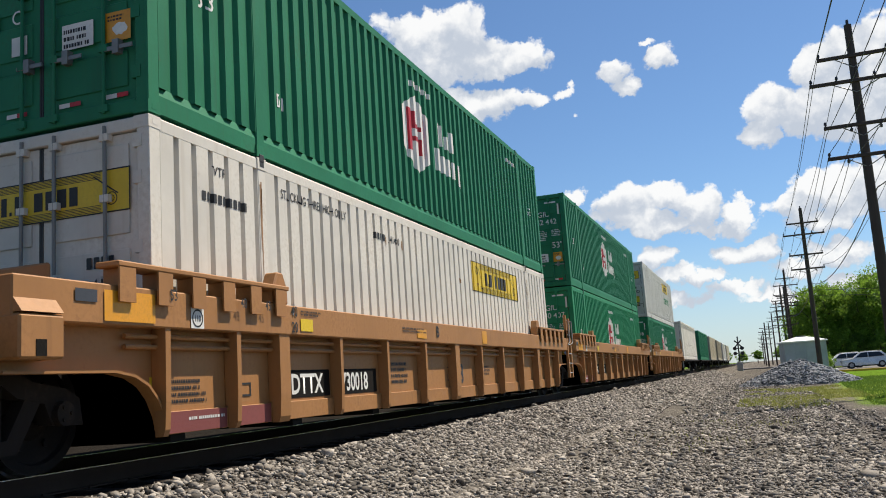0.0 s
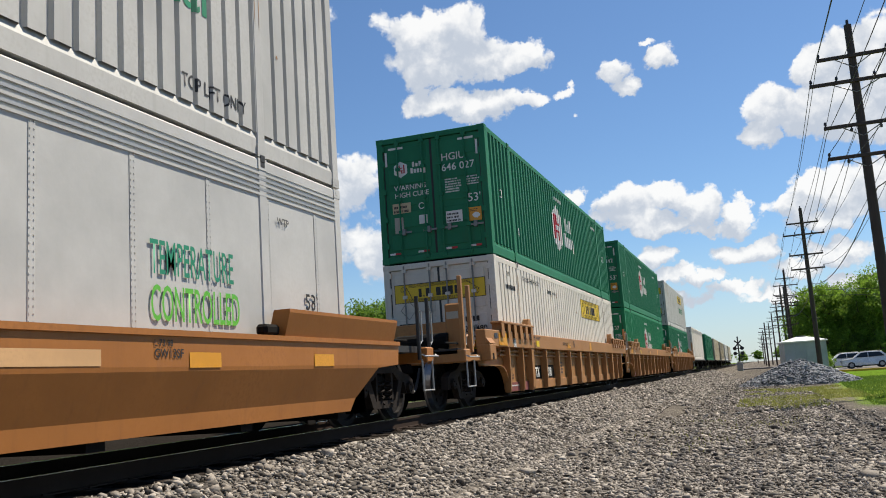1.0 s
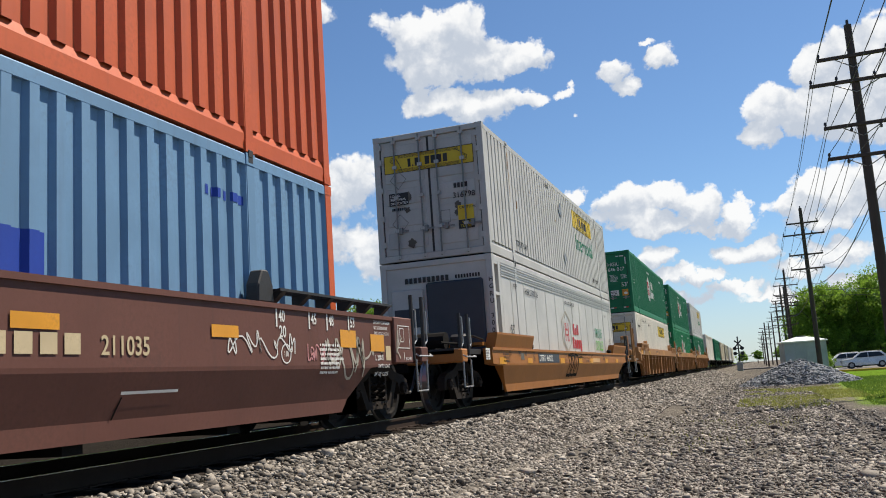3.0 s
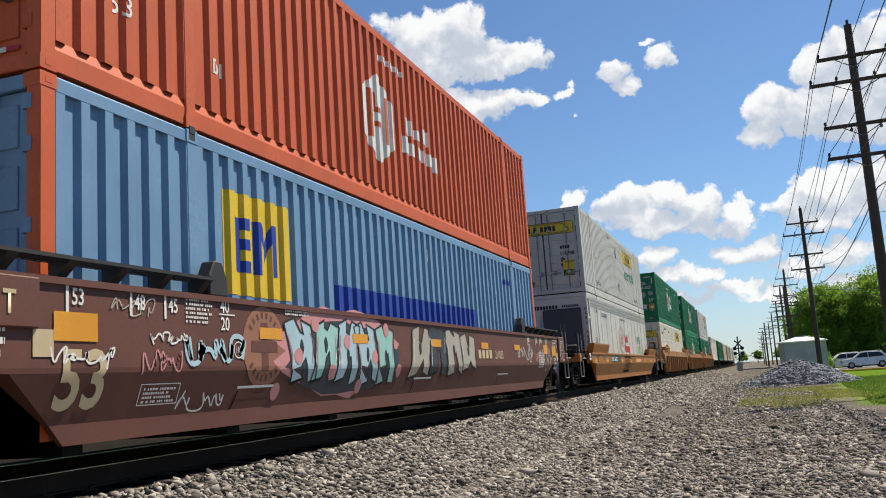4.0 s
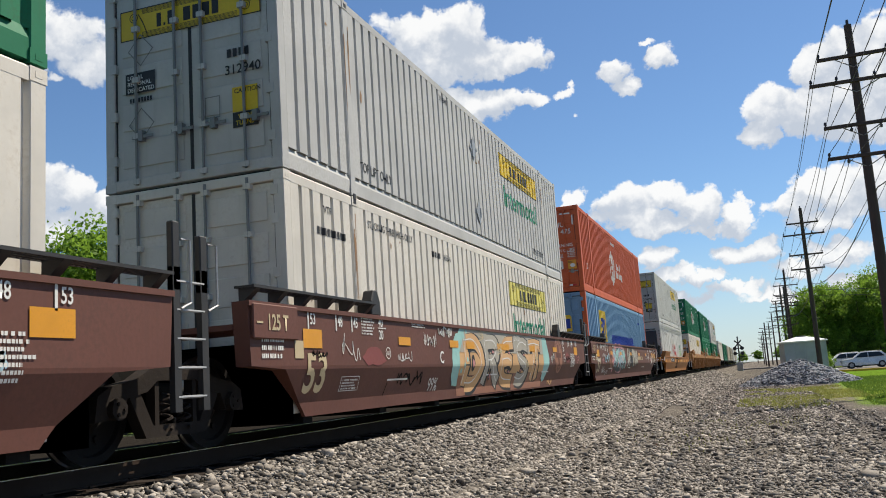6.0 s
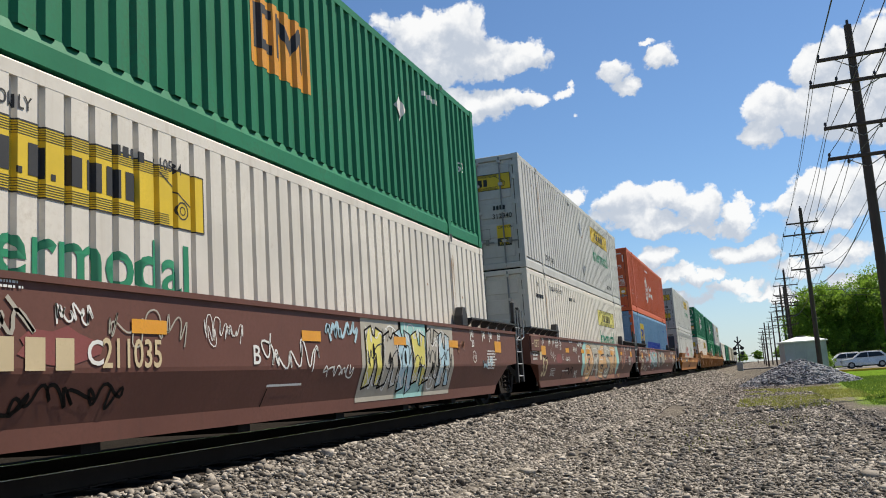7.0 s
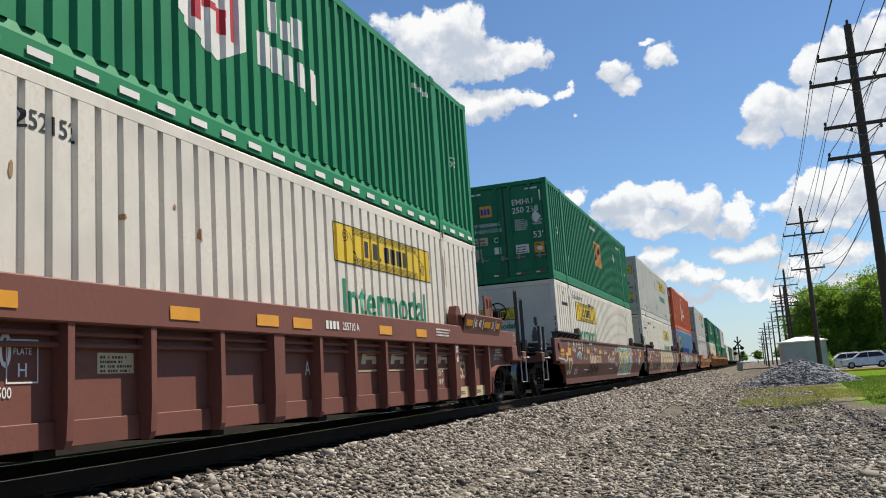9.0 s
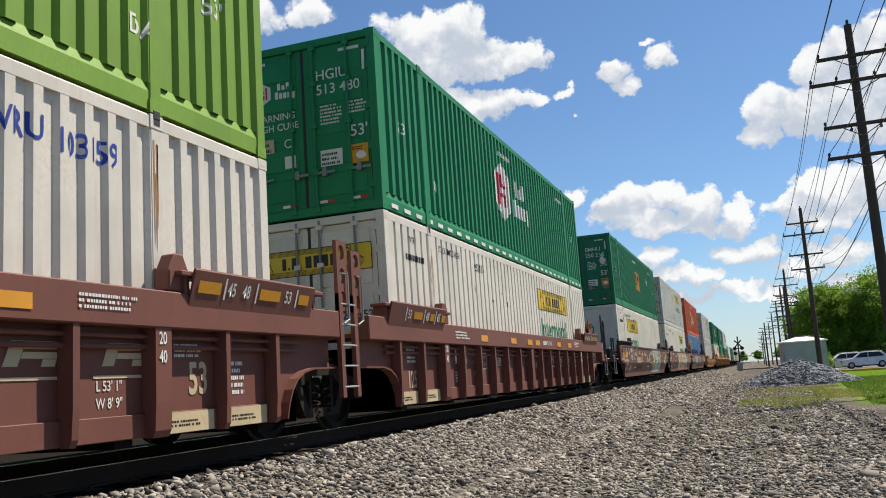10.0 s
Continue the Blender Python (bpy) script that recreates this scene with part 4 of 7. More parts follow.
car_w, car_w_side = well_car("brown2", "ribbed", ribs=BROWN_RIBS, label="red-brown ribbed well car at the middle of a set", near_joint="coupled", far_joint="shared")
stack(Y_W, lo_w, up_w, car_w)


def flat_car(label):
    """A low flat car with its two trucks; a trailer or a box rides on it."""
    car = tagged(new("flat_car"), label, "railway car", "flat cars of the train")
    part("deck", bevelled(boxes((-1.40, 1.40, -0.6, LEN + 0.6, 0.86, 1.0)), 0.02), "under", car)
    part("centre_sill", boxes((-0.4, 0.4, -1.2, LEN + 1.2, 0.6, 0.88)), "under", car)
    for y in (1.6, LEN - 1.6):
        truck(car, y)
    return car


FAR_LOADS = [("white", "flat", "white smooth-sided box on a flat car"), ("green", "even", "dark green corrugated box on a flat car"), ("tan", "groove", "tan box on a flat car"),
             ("tan", "even", "faded tan box on a flat car"), ("white", "even", "off-white box on a flat car"), ("tan", "groove", "sand-coloured box on a flat car")]
for i, (paint, kind, words) in enumerate(FAR_LOADS):
    y = 68.6 + i * 21.5
    on_train(flat_car("dark flat car far up the train"), y)
    load, _, _ = container(paint, kind, words)
    on_train(load, y, 1.005)




# ---- ground ----
def ground_height(x, y):
    """The railway's cross section: ballast shoulder, slope, and the stony flat beside it."""
    a = abs(x) if x > 0 else max(0.0, -x - 5.6)
    z = float(np.interp(a, (1.50, 2.9, 4.2), (-0.19, -0.78, -0.92)))
    return z + 0.05 * noise.noise((x * 0.45, y * 0.45, 0.0)) * min(1.0, max(0.0, a - 1.4))


def ground_material():
    """Grey gravel; oily track bed, blackened past both rails for the train's shade; lawn and a worn asphalt patch
    beside the line.
    """
    m = bpy.data.materials.new("railway_ground")
    m.use_nodes = True
    k = Nodes(m.node_tree)
    pos = k.add("ShaderNodeTexCoord").outputs["Object"]
    s = k.add("ShaderNodeSeparateXYZ", {0: pos})
    x, y = s.outputs[0], s.outputs[1]
    big, mid, fine = k.noise(pos, 0.45, 5.0, 0.6), k.noise(pos, 3.0, 5.0, 0.65), k.noise(pos, 34.0, 4.0, 0.6)
    cell = k.add("ShaderNodeTexVoronoi", {"Vector": pos, "Scale": 26.0, "Randomness": 1.0})
    pebble = k.mix(k.add("ShaderNodeSeparateColor", {0: cell.outputs["Color"]}).outputs[0], (0.048, 0.042, 0.036, 1), (0.215, 0.192, 0.165, 1))
    gravel = k.mix(k.math("MULTIPLY", k.ramp(mid, 0.45, 0.75), 0.4), pebble, (0.105, 0.093, 0.078, 1))
    gravel = k.mix(k.math("MULTIPLY", k.ramp(big, 0.45, 0.7), 0.35), gravel, (0.245, 0.218, 0.185, 1))
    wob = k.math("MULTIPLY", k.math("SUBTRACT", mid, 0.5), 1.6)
    # oily bed plus the shade under the train, both painted as near-black
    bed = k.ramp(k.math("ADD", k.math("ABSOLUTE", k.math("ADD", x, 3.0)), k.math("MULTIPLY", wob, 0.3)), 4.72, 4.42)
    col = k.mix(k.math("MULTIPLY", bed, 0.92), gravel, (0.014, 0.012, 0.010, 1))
    # asphalt patch
    pat = k.math("MULTIPLY", k.ramp(k.math("ADD", x, wob), 7.8, 8.5), k.ramp(k.math("ADD", y, k.math("MULTIPLY", wob, 3.0)), 26.0, 23.5))
    col = k.mix(k.math("MULTIPLY", pat, 0.8), col, k.mix(fine, (0.062, 0.056, 0.053, 1), (0.14, 0.128, 0.12, 1)))
    # lawn
    edge = k.math("SUBTRACT", x, k.math("ADD", 7.9, k.math("MULTIPLY", y, 0.045)))
    lawn = k.math("MULTIPLY", k.ramp(k.math("ADD", edge, wob), -0.4, 0.4), k.ramp(k.math("ADD", y, k.math("MULTIPLY", wob, 2.5)), 26.0, 29.0))
    grass = k.mix(mid, (0.070, 0.145, 0.012, 1), (0.15, 0.23, 0.03, 1))
    col = k.mix(lawn, col, grass)
    weeds = k.math("MULTIPLY", k.ramp(mid, 0.42, 0.62), k.math("MULTIPLY", k.math("MULTIPLY", k.ramp(y, 29.0, 33.0), k.ramp(y, 48.0, 42.0)), k.ramp(x, 5.6, 7.2)))
    col = k.mix(k.math("MULTIPLY", weeds, 0.75), col, (0.28, 0.30, 0.07, 1))
    # the land on the far side of the railway is rough grass
    west = k.ramp(x, -19.0, -23.0)
    col = k.mix(west, col, k.mix(mid, (0.06, 0.11, 0.02, 1), (0.12, 0.17, 0.04, 1)))
    h = k.math("ADD", k.math("MULTIPLY", cell.outputs["Distance"], -1.0), k.math("MULTIPLY", fine, 0.5))
    b = k.add("ShaderNodeBump", {"Height": h, "Strength": 0.9, "Distance": 0.035})
    p = k.add("ShaderNodeBsdfPrincipled", {"Base Color": col, "Roughness": 0.97, "Normal": b.outputs[0], "Specular IOR Level": 0.0})
    k.add("ShaderNodeOutputMaterial", {"Surface": p.outputs[0]})
    return m


def island_material(name, dark, light, rough=0.9, through_light=0.0, patch=0.0):
    """Each piece of the mesh gets its own tone."""
    m = bpy.data.materials.new(name)
    m.use_nodes = True
    k = Nodes(m.node_tree)
    rnd = k.add("ShaderNodeNewGeometry").outputs["Random Per Island"]
    pos = k.add("ShaderNodeTexCoord").outputs["Object"]
    col = k.mix(k.math("POWER", rnd, 1.3), (*dark, 1), (*light, 1))
    grain = k.noise(pos, 60.0, 4.0, 0.6)
    col = k.mix(k.math("MULTIPLY", k.ramp(grain, 0.4, 0.75), 0.35), col, tuple(c * 0.55 for c in dark) + (1,))
    if patch:
        col = k.mix(k.math("MULTIPLY", k.ramp(k.noise(pos, 0.6, 3.0), 0.4, 0.65), patch), col, tuple(c * 0.6 for c in dark) + (1,))
    b = k.add("ShaderNodeBump", {"Height": grain, "Strength": 0.4, "Distance": 0.01})
    p = k.add("ShaderNodeBsdfPrincipled", {"Base Color": col, "Roughness": rough, "Normal": b.outputs[0], "Specular IOR Level": 0.25})
    out = p.outputs[0]
    if through_light:
        t = k.add("ShaderNodeBsdfTranslucent", {"Color": k.mix(0.5, col, (*light, 1))})
        out = k.add("ShaderNodeMixShader", {0: through_light, 1: p.outputs[0], 2: t.outputs[0]}).outputs[0]
    k.add("ShaderNodeOutputMaterial", {"Surface": out})
    return m


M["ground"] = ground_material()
M["stone"] = island_material("ballast_stone", (0.068, 0.059, 0.050), (0.45, 0.40, 0.34))
M["bluestone"] = island_material("blue_grey_stone", (0.10, 0.105, 0.115), (0.33, 0.34, 0.36))
M["leaf"] = island_material("fresh_leaves", (0.085, 0.17, 0.014), (0.25, 0.40, 0.05), 0.6, 0.55)
M["leaf_dark"] = island_material("dark_leaves", (0.055, 0.12, 0.012), (0.19, 0.32, 0.045), 0.6, 0.55)
M["blade"] = island_material("grass_blades", (0.075, 0.15, 0.015), (0.20, 0.29, 0.05), 0.7, 0.3)
M["dry_blade"] = island_material("yellowish_weeds", (0.22, 0.24, 0.04), (0.42, 0.42, 0.12), 0.7, 0.3)
M["tie"] = material("oiled_timber", (0.024, 0.018, 0.014), rough=0.9, spec=0.1, grime=0.5, grime_colour=(0.07, 0.06, 0.05), bump=0.6)
M["asphalt"] = material("grey_asphalt", (0.17, 0.16, 0.15), rough=0.95, grime=0.3, bump=0.3, spec=0.2)
M["kerb_paint"] = material("yellow_kerb_paint", (0.55, 0.33, 0.03), rough=0.8, grime=0.3)
M["pole"] = material("weathered_pole", (0.060, 0.043, 0.034), rough=0.85, grime=0.4, fine=30, bump=0.5, streak=0.5)
M["bark"] = material("tree_bark", (0.06, 0.045, 0.032), rough=0.9, bump=0.8)
M["insulator"] = material("brown_porcelain", (0.035, 0.022, 0.018), rough=0.3)
M["wire"] = material("black_cable", (0.02, 0.02, 0.02), rough=0.6)
M["shed_wall"] = material("pale_grey_sheet", (0.36, 0.385, 0.40), rough=0.5, metal=0.2, grime=0.2, streak=0.4)
M["shed_roof"] = material("white_sheet_roof", (0.75, 0.74, 0.71), rough=0.5, grime=0.15)
M["car_paint"] = material("silver_car_paint", (0.55, 0.56, 0.57), rough=0.25, metal=0.3, grime=0.05, bump=0.0)
M["car_white"] = material("white_car_paint", (0.72, 0.73, 0.74), rough=0.25, grime=0.05, bump=0.0)
M["car_glass"] = material("dark_car_glass", (0.015, 0.018, 0.02), rough=0.08, grime=0.0, bump=0.0)
M["tyre"] = material("tyre_rubber", (0.02, 0.02, 0.02), rough=0.85)
M["lamp_red"] = material("red_lens", (0.3, 0.01, 0.01), rough=0.2)


def build_ground():
    xs = np.concatenate([[-3000, -800, -200, -60, -20, -14], np.arange(-12, 16.01, 0.4), [20, 30, 60, 200, 800, 3000]])
    ys = np.concatenate([[-3000, -600, -150, -40, -15], np.arange(-6, 60.01, 0.6), [75, 95, 120, 160, 250, 600, 3000]])
    n = len(xs)
    me = bpy.data.meshes.new("ground")
    me.from_pydata([(float(x), float(y), ground_height(float(x), float(y))) for y in ys for x in xs], [],
                   [(j * n + i, j * n + i + 1, (j + 1) * n + i + 1, (j + 1) * n + i) for j in range(len(ys) - 1) for i in range(n - 1)])
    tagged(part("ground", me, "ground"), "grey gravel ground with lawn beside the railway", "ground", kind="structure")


build_ground()

# an icosahedron, from which all loose stones are cut
GOLD = (1 + 5 ** 0.5) / 2
ICO_V = np.array([(-1, GOLD, 0), (1, GOLD, 0), (-1, -GOLD, 0), (1, -GOLD, 0), (0, -1, GOLD), (0, 1, GOLD), (0, -1, -GOLD), (0, 1, -GOLD), (GOLD, 0, -1), (GOLD, 0, 1), (-GOLD, 0, -1), (-GOLD, 0, 1)]) / 1.9
ICO_F = [(0, 11, 5), (0, 5, 1), (0, 1, 7), (0, 7, 10), (0, 10, 11), (1, 5, 9), (5, 11, 4), (11, 10, 2), (10, 7, 6), (7, 1, 8), (3, 9, 4), (3, 4, 2), (3, 2, 6), (3, 6, 8), (3, 8, 9), (4, 9, 5), (2, 4, 11), (6, 2, 10), (8, 6, 7), (9, 8, 1)]


def stones(name, places, sizes, mat, seed):
    """Many broken stones in one mesh."""
    r = np.random.default_rng(seed)
    n = len(places)
    v = ICO_V[None] * (1 + r.uniform(-0.48, 0.48, (n, 12, 1)))
    v = v * (sizes[:, None, None] * np.stack([r.uniform(0.75, 1.35, n), r.uniform(0.75, 1.35, n), r.uniform(0.45, 0.9, n)], 1)[:, None])
    a = r.uniform(0, math.tau, n)
    t = r.uniform(-0.5, 0.5, n)
    ca, sa, ct, st = np.cos(a), np.sin(a), np.cos(t), np.sin(t)
    x, y, z = v[..., 0], v[..., 1], v[..., 2]
    y, z = y * ct[:, None] - z * st[:, None], y * st[:, None] + z * ct[:, None]
    x, y = x * ca[:, None] - y * sa[:, None], x * sa[:, None] + y * ca[:, None]
    verts = (np.stack([x, y, z], 2) + places[:, None]).reshape(-1, 3)
    faces = (np.array(ICO_F)[None] + (np.arange(n) * 12)[:, None, None]).reshape(-1, 3)
    me = bpy.data.meshes.new(name)
    me.vertices.add(len(verts))
    me.vertices.foreach_set("co", verts.ravel())
    me.loops.add(faces.size)
    me.loops.foreach_set("vertex_index", faces.ravel())
    me.polygons.add(len(faces))
    me.polygons.foreach_set("loop_start", np.arange(0, faces.size, 3))
    me.update()
    return part(name, me, mat)


def build_ballast():
    r = np.random.default_rng(4)
    rows, sizes = [], []
    # (x from, x to, y from, y to, stones to the square metre, mean half size)
    for x0, x1, y0, y1, per, size in ((1.40, 3.2, 3.0, 16.0, 640, 0.022), (3.2, 9.0, 4.5, 14.0, 560, 0.019), (1.40, 3.4, 16.0, 32.0, 330, 0.026), (3.4, 9.2, 14.0, 26.0, 210, 0.022),
                                       (1.40, 4.0, 32.0, 60.0, 110, 0.036), (4.0, 8.5, 26.0, 45.0, 60, 0.030), (4.0, 8.6, 45.0, 80.0, 34, 0.036), (1.4, 4.0, 60.0, 110.0, 40, 0.045)):
        n = int((x1 - x0) * (y1 - y0) * per)
        x, y = r.uniform(x0, x1, n), r.uniform(y0, y1, n)
        if x0 >= 3.2:
            keep = np.array([noise.noise((a * 0.8, b * 0.30, 3.0)) + 0.70 > r.random() * 0.85 for a, b in zip(x, y)])
            keep &= ~((x > 8.0) & (y > 12) & (y < 25) & (r.random(n) < 0.7))
            x, y = x[keep], y[keep]
        s = size * np.exp(r.normal(0, 0.34, len(x)))
        z = np.array([ground_height(a, b) for a, b in zip(x, y)]) + s * 0.30
        rows.append(np.stack([x, y, z], 1))
        sizes.append(s)
    # a loose scatter of larger broken pieces over the finer gravel
    n = 2600
    x, y = r.uniform(3.0, 9.0, n), r.uniform(4.5, 24.0, n)
    s = 0.036 * np.exp(r.normal(0, 0.28, n))
    rows.append(np.stack([x, y, np.array([ground_height(a, b) for a, b in zip(x, y)]) + s * 0.3], 1))
    sizes.append(s)
    tagged(stones("ballast_stones", np.concatenate(rows), np.concatenate(sizes), "stone", 5), "broken grey-brown ballast stones strewn beside the track", "gravel", kind="stuff")
    # the heap of fresh stone beside the shed
    n = 5200
    a, q = r.uniform(0, math.tau, n), np.sqrt(r.uniform(0, 1, n))
    x, y = 8.6 + 3.35 * q * np.cos(a), 55.0 + 3.3 * q * np.sin(a)
    z = -0.95 + 1.28 * np.maximum(0, 1 - q ** 1.25) * (1 + 0.12 * np.sin(3 * a)) + 0.02
    heap = tagged(new("gravel_heap"), "heap of blue-grey crushed stone beside the track", "gravel heap", kind="stuff")
    bm = bmesh.new()
    rings = []
    for j in range(9):
        f = 1 - j / 8
        rings.append([bm.verts.new((8.6 + 3.3 * f * math.cos(i * math.tau / 28), 55 + 3.25 * f * math.sin(i * math.tau / 28), -0.98 + 1.28 * max(0, 1 - f ** 1.25) * (1 + 0.12 * math.sin(3 * i * math.tau / 28)))) for i in range(28)])
    for p0, p1 in zip(rings, rings[1:]):
        for i in range(28):
            bm.faces.new((p0[i], p0[(i + 1) % 28], p1[(i + 1) % 28], p1[i]))
    part("heap_core", bm, "bluestone", heap)
    st = stones("crushed_stones", np.stack([x, y, z], 1), 0.055 * np.exp(r.normal(0, 0.35, n)), "bluestone", 8)
    st.parent = heap


build_ballast()


def blades(name, count, where, height, mat, seed, label, width=0.012):
    """Upright blades of grass in one mesh; where(r) gives a place for each."""
    r = np.random.default_rng(seed)
    verts, faces = [], []
    for i in range(count):
        x, y = where(r)
        z = ground_height(x, y) - 0.01
        a, h = r.uniform(0, math.tau), height * r.uniform(0.5, 1.3)
        dx, dy = math.cos(a) * width, math.sin(a) * width
        lx, ly = r.normal(0, 0.35) * h, r.normal(0, 0.35) * h
        k = len(verts)
        verts += [(x - dx, y - dy, z), (x + dx, y + dy, z), (x + lx, y + ly, z + h)]
        faces.append((k, k + 1, k + 2))
    me = bpy.data.meshes.new(name)
    me.from_pydata(verts, [], faces)
    return tagged(part(name, me, mat), label, "grass", kind="stuff")


def lawn_place(r):
    y = r.uniform(27.5, 62)
    return 8.1 + y * 0.045 + abs(r.normal(0, 3.0)), y


def weed_place(r):
    while True:
        x, y = r.uniform(5.6, 10.0), r.uniform(28, 47)
        if noise.noise((x * 0.5, y * 0.22, 7.0)) > -0.05:
            return x, y


def tuft_place(r):
    c = ((6.2, 20.5), (5.4, 17.0), (6.9, 22.5), (5.0, 23.5), (4.4, 19.0))[int(r.integers(5))]
    return c[0] + r.normal(0, 0.45), c[1] + r.normal(0, 0.8)


blades("lawn_grass", 16000, lawn_place, 0.09, "blade", 21, "short bright green lawn grass beside the gravel", 0.02)
blades("weeds", 9000, weed_place, 0.10, "dry_blade", 22, "thin yellowish weeds growing through gravel", 0.014)
blades("weed_tufts", 500, tuft_place, 0.07, "dry_blade", 23, "sparse yellow-green weed tufts in the gravel", 0.010)


def build_track():
    for s in (-1, 1):
        rail = tagged(new("rail"), "rusty steel rail with a bright worn head", "rail", "rails of the track", "structure")
        for name, mat, rows in (("rail_web", "rail", [(-0.075, 0.075, -0.17, -0.155), (-0.012, 0.012, -0.155, -0.04), (-0.036, 0.036, -0.04, -0.004)]), ("rail_head", "railtop", [(-0.030, 0.030, -0.004, 0.0)])):
            bm = bmesh.new()
            for a, b, c, d in rows:
                box(bm, s * 0.755 + a, s * 0.755 + b, -400, 900, c, d)
            part(name, bm, mat, rail)
    # timber ties, each with its plates and spikes
    tie_me = bpy.data.meshes.new("tie")
    bm = bevelled(boxes((-1.30, 1.30, -0.115, 0.115, -0.36, -0.176)), 0.012)
    bm.to_mesh(tie_me)
    bm.free()
    tie_me.materials.append(M["tie"])
    plate_me = bpy.data.meshes.new("tie_plate")
    bm = boxes((-0.17, 0.17, -0.09, 0.09, -0.177, -0.166), (0.085, 0.105, 0.03, 0.05, -0.17, -0.145), (-0.105, -0.085, -0.05, -0.03, -0.17, -0.145))
    bm.to_mesh(plate_me)
    bm.free()
    plate_me.materials.append(M["rail"])
    rnd = random.Random(3)
    bed = tagged(new("track_ties"), "dark oiled timber ties with steel plates", "railway ties", kind="structure")
    for i in range(110):
        t = part("tie", tie_me, None, bed)
        t.matrix_basis = pose(rnd.uniform(-0.04, 0.04), -6 + i * 0.53, rnd.uniform(-0.008, 0.004), 0, 0, rnd.uniform(-1.2, 1.2))
        for s in (-1, 1):
            pl = part("tie_plate", plate_me, None, t)
            pl.location = (s * 0.755, 0, 0)


build_track()


# ---- power line ----
def power_pole(x, y, height, small=False):
    p = tagged(new("power_pole"), "weathered brown wooden power pole with cross-arms and insulators", "power pole", "power poles beside the track")
    p.location = (x, y, -0.95)
    bm = bmesh.new()
    rod(bm, (0, 0, 0), (0, 0, height), 0.20, 14, 0.125)
    part("pole", bm, "pole", p)
    bm = bmesh.new()
    rod(bm, (0, 0, height), (0, 0, height + 0.18), 0.05, 8)
    part("pole_cap", bm, "insulator", p)
    for drop, half, pins in ((1.17, 1.15, (-1, 1)), (2.07, 1.50, (-1, -0.42, 0.42, 1)), (3.64, 1.22, (-1, -0.3, 0.5, 1)), (4.74, 1.22, (-1, -0.5, 0.5, 1))):
        z = height - drop
        arm = part("cross_arm", bevelled(boxes((-half, half, -0.20, -0.09, z - 0.06, z + 0.06)), 0.01), "pole", p)
        for s in (-1, 1):
            bm = bmesh.new()
            rod(bm, (s * half * 0.52, -0.145, z - 0.05), (0, -0.13, z - 0.42), 0.018, 6)
            part("brace", bm, "grey_steel", arm)
        for f in pins:
            up = -1 if drop > 3 and abs(f) < 0.9 else 1
            bm = bmesh.new()
            rod(bm, (f * (half - 0.06), -0.145, z + up * 0.05), (f * (half - 0.06), -0.145, z + up * 0.12), 0.025, 8)
            rod(bm, (f * (half - 0.06), -0.145, z + up * 0.12), (f * (half - 0.06), -0.145, z + up * 0.22), 0.055, 8, 0.04)
            part("insulator", bm, "insulator", arm)
    for i in range(5):
        bm = bmesh.new()
        rod(bm, (0.16, 0, 2.6 + i * 0.9), (0.34, 0, 2.6 + i * 0.9), 0.012, 6)
        part("step_bolt", bm, "grey_steel", p)
    return p


POLES = [(10.75, -8.0), (10.72, 32.6), (10.9, 72.3), (11.0, 121.0), (11.3, 152.0), (11.3, 186.0), (11.2, 232.0), (11.2, 290.0)]
for px, py in POLES:
    power_pole(px, py, 12.95)
for px, py, ph in ((10.6, 116.5, 10.4), (9.0, 210.0, 9.8), (9.0, 262.0, 9.8), (9.1, 330.0, 10.0)):
    power_pole(px, py, ph)


def cable(a, b, sag, r=0.012):
    pts = []
    a, b = Vector(a), Vector(b)
    for i in range(15):
        f = i / 14
        q = a.lerp(b, f)
        q.z -= sag * 4 * f * (1 - f)
        pts.append(q)
    tagged(part("cable", pipe(pts, r, 5), "wire"), "thin black overhead cable sagging between poles", "cable", "overhead cables")


for (ax, ay), (bx, by) in zip(POLES, POLES[1:6]):
    z = 12.0
    for dx, drop, sag in ((-1.09, 0.95, 0.55), (1.09, 0.95, 0.6), (-1.44, 1.85, 0.6), (-0.60, 1.85, 0.65), (0.60, 1.85, 0.65), (1.44, 1.85, 0.7), (-1.16, 3.86, 0.8), (1.16, 3.86, 0.9), (-0.58, 4.96, 1.0), (1.16, 4.5, 1.1), (-1.16, 4.55, 1.0)):
        cable((ax + dx, ay - 0.145, z - drop), (bx + dx, by - 0.145, z - drop), sag)
    cable((ax + 0.2, ay, z - 5.9), (bx + 0.2, by, z - 5.9), 1.0, 0.022)
# a service line that runs off to the side
cable((10.9, 72.3, 5.6), (46.0, 76.0, 5.4), 0.5, 0.02)
cable((10.9, 72.3, 5.2), (46.0, 80.0, 4.8), 0.5, 0.016)


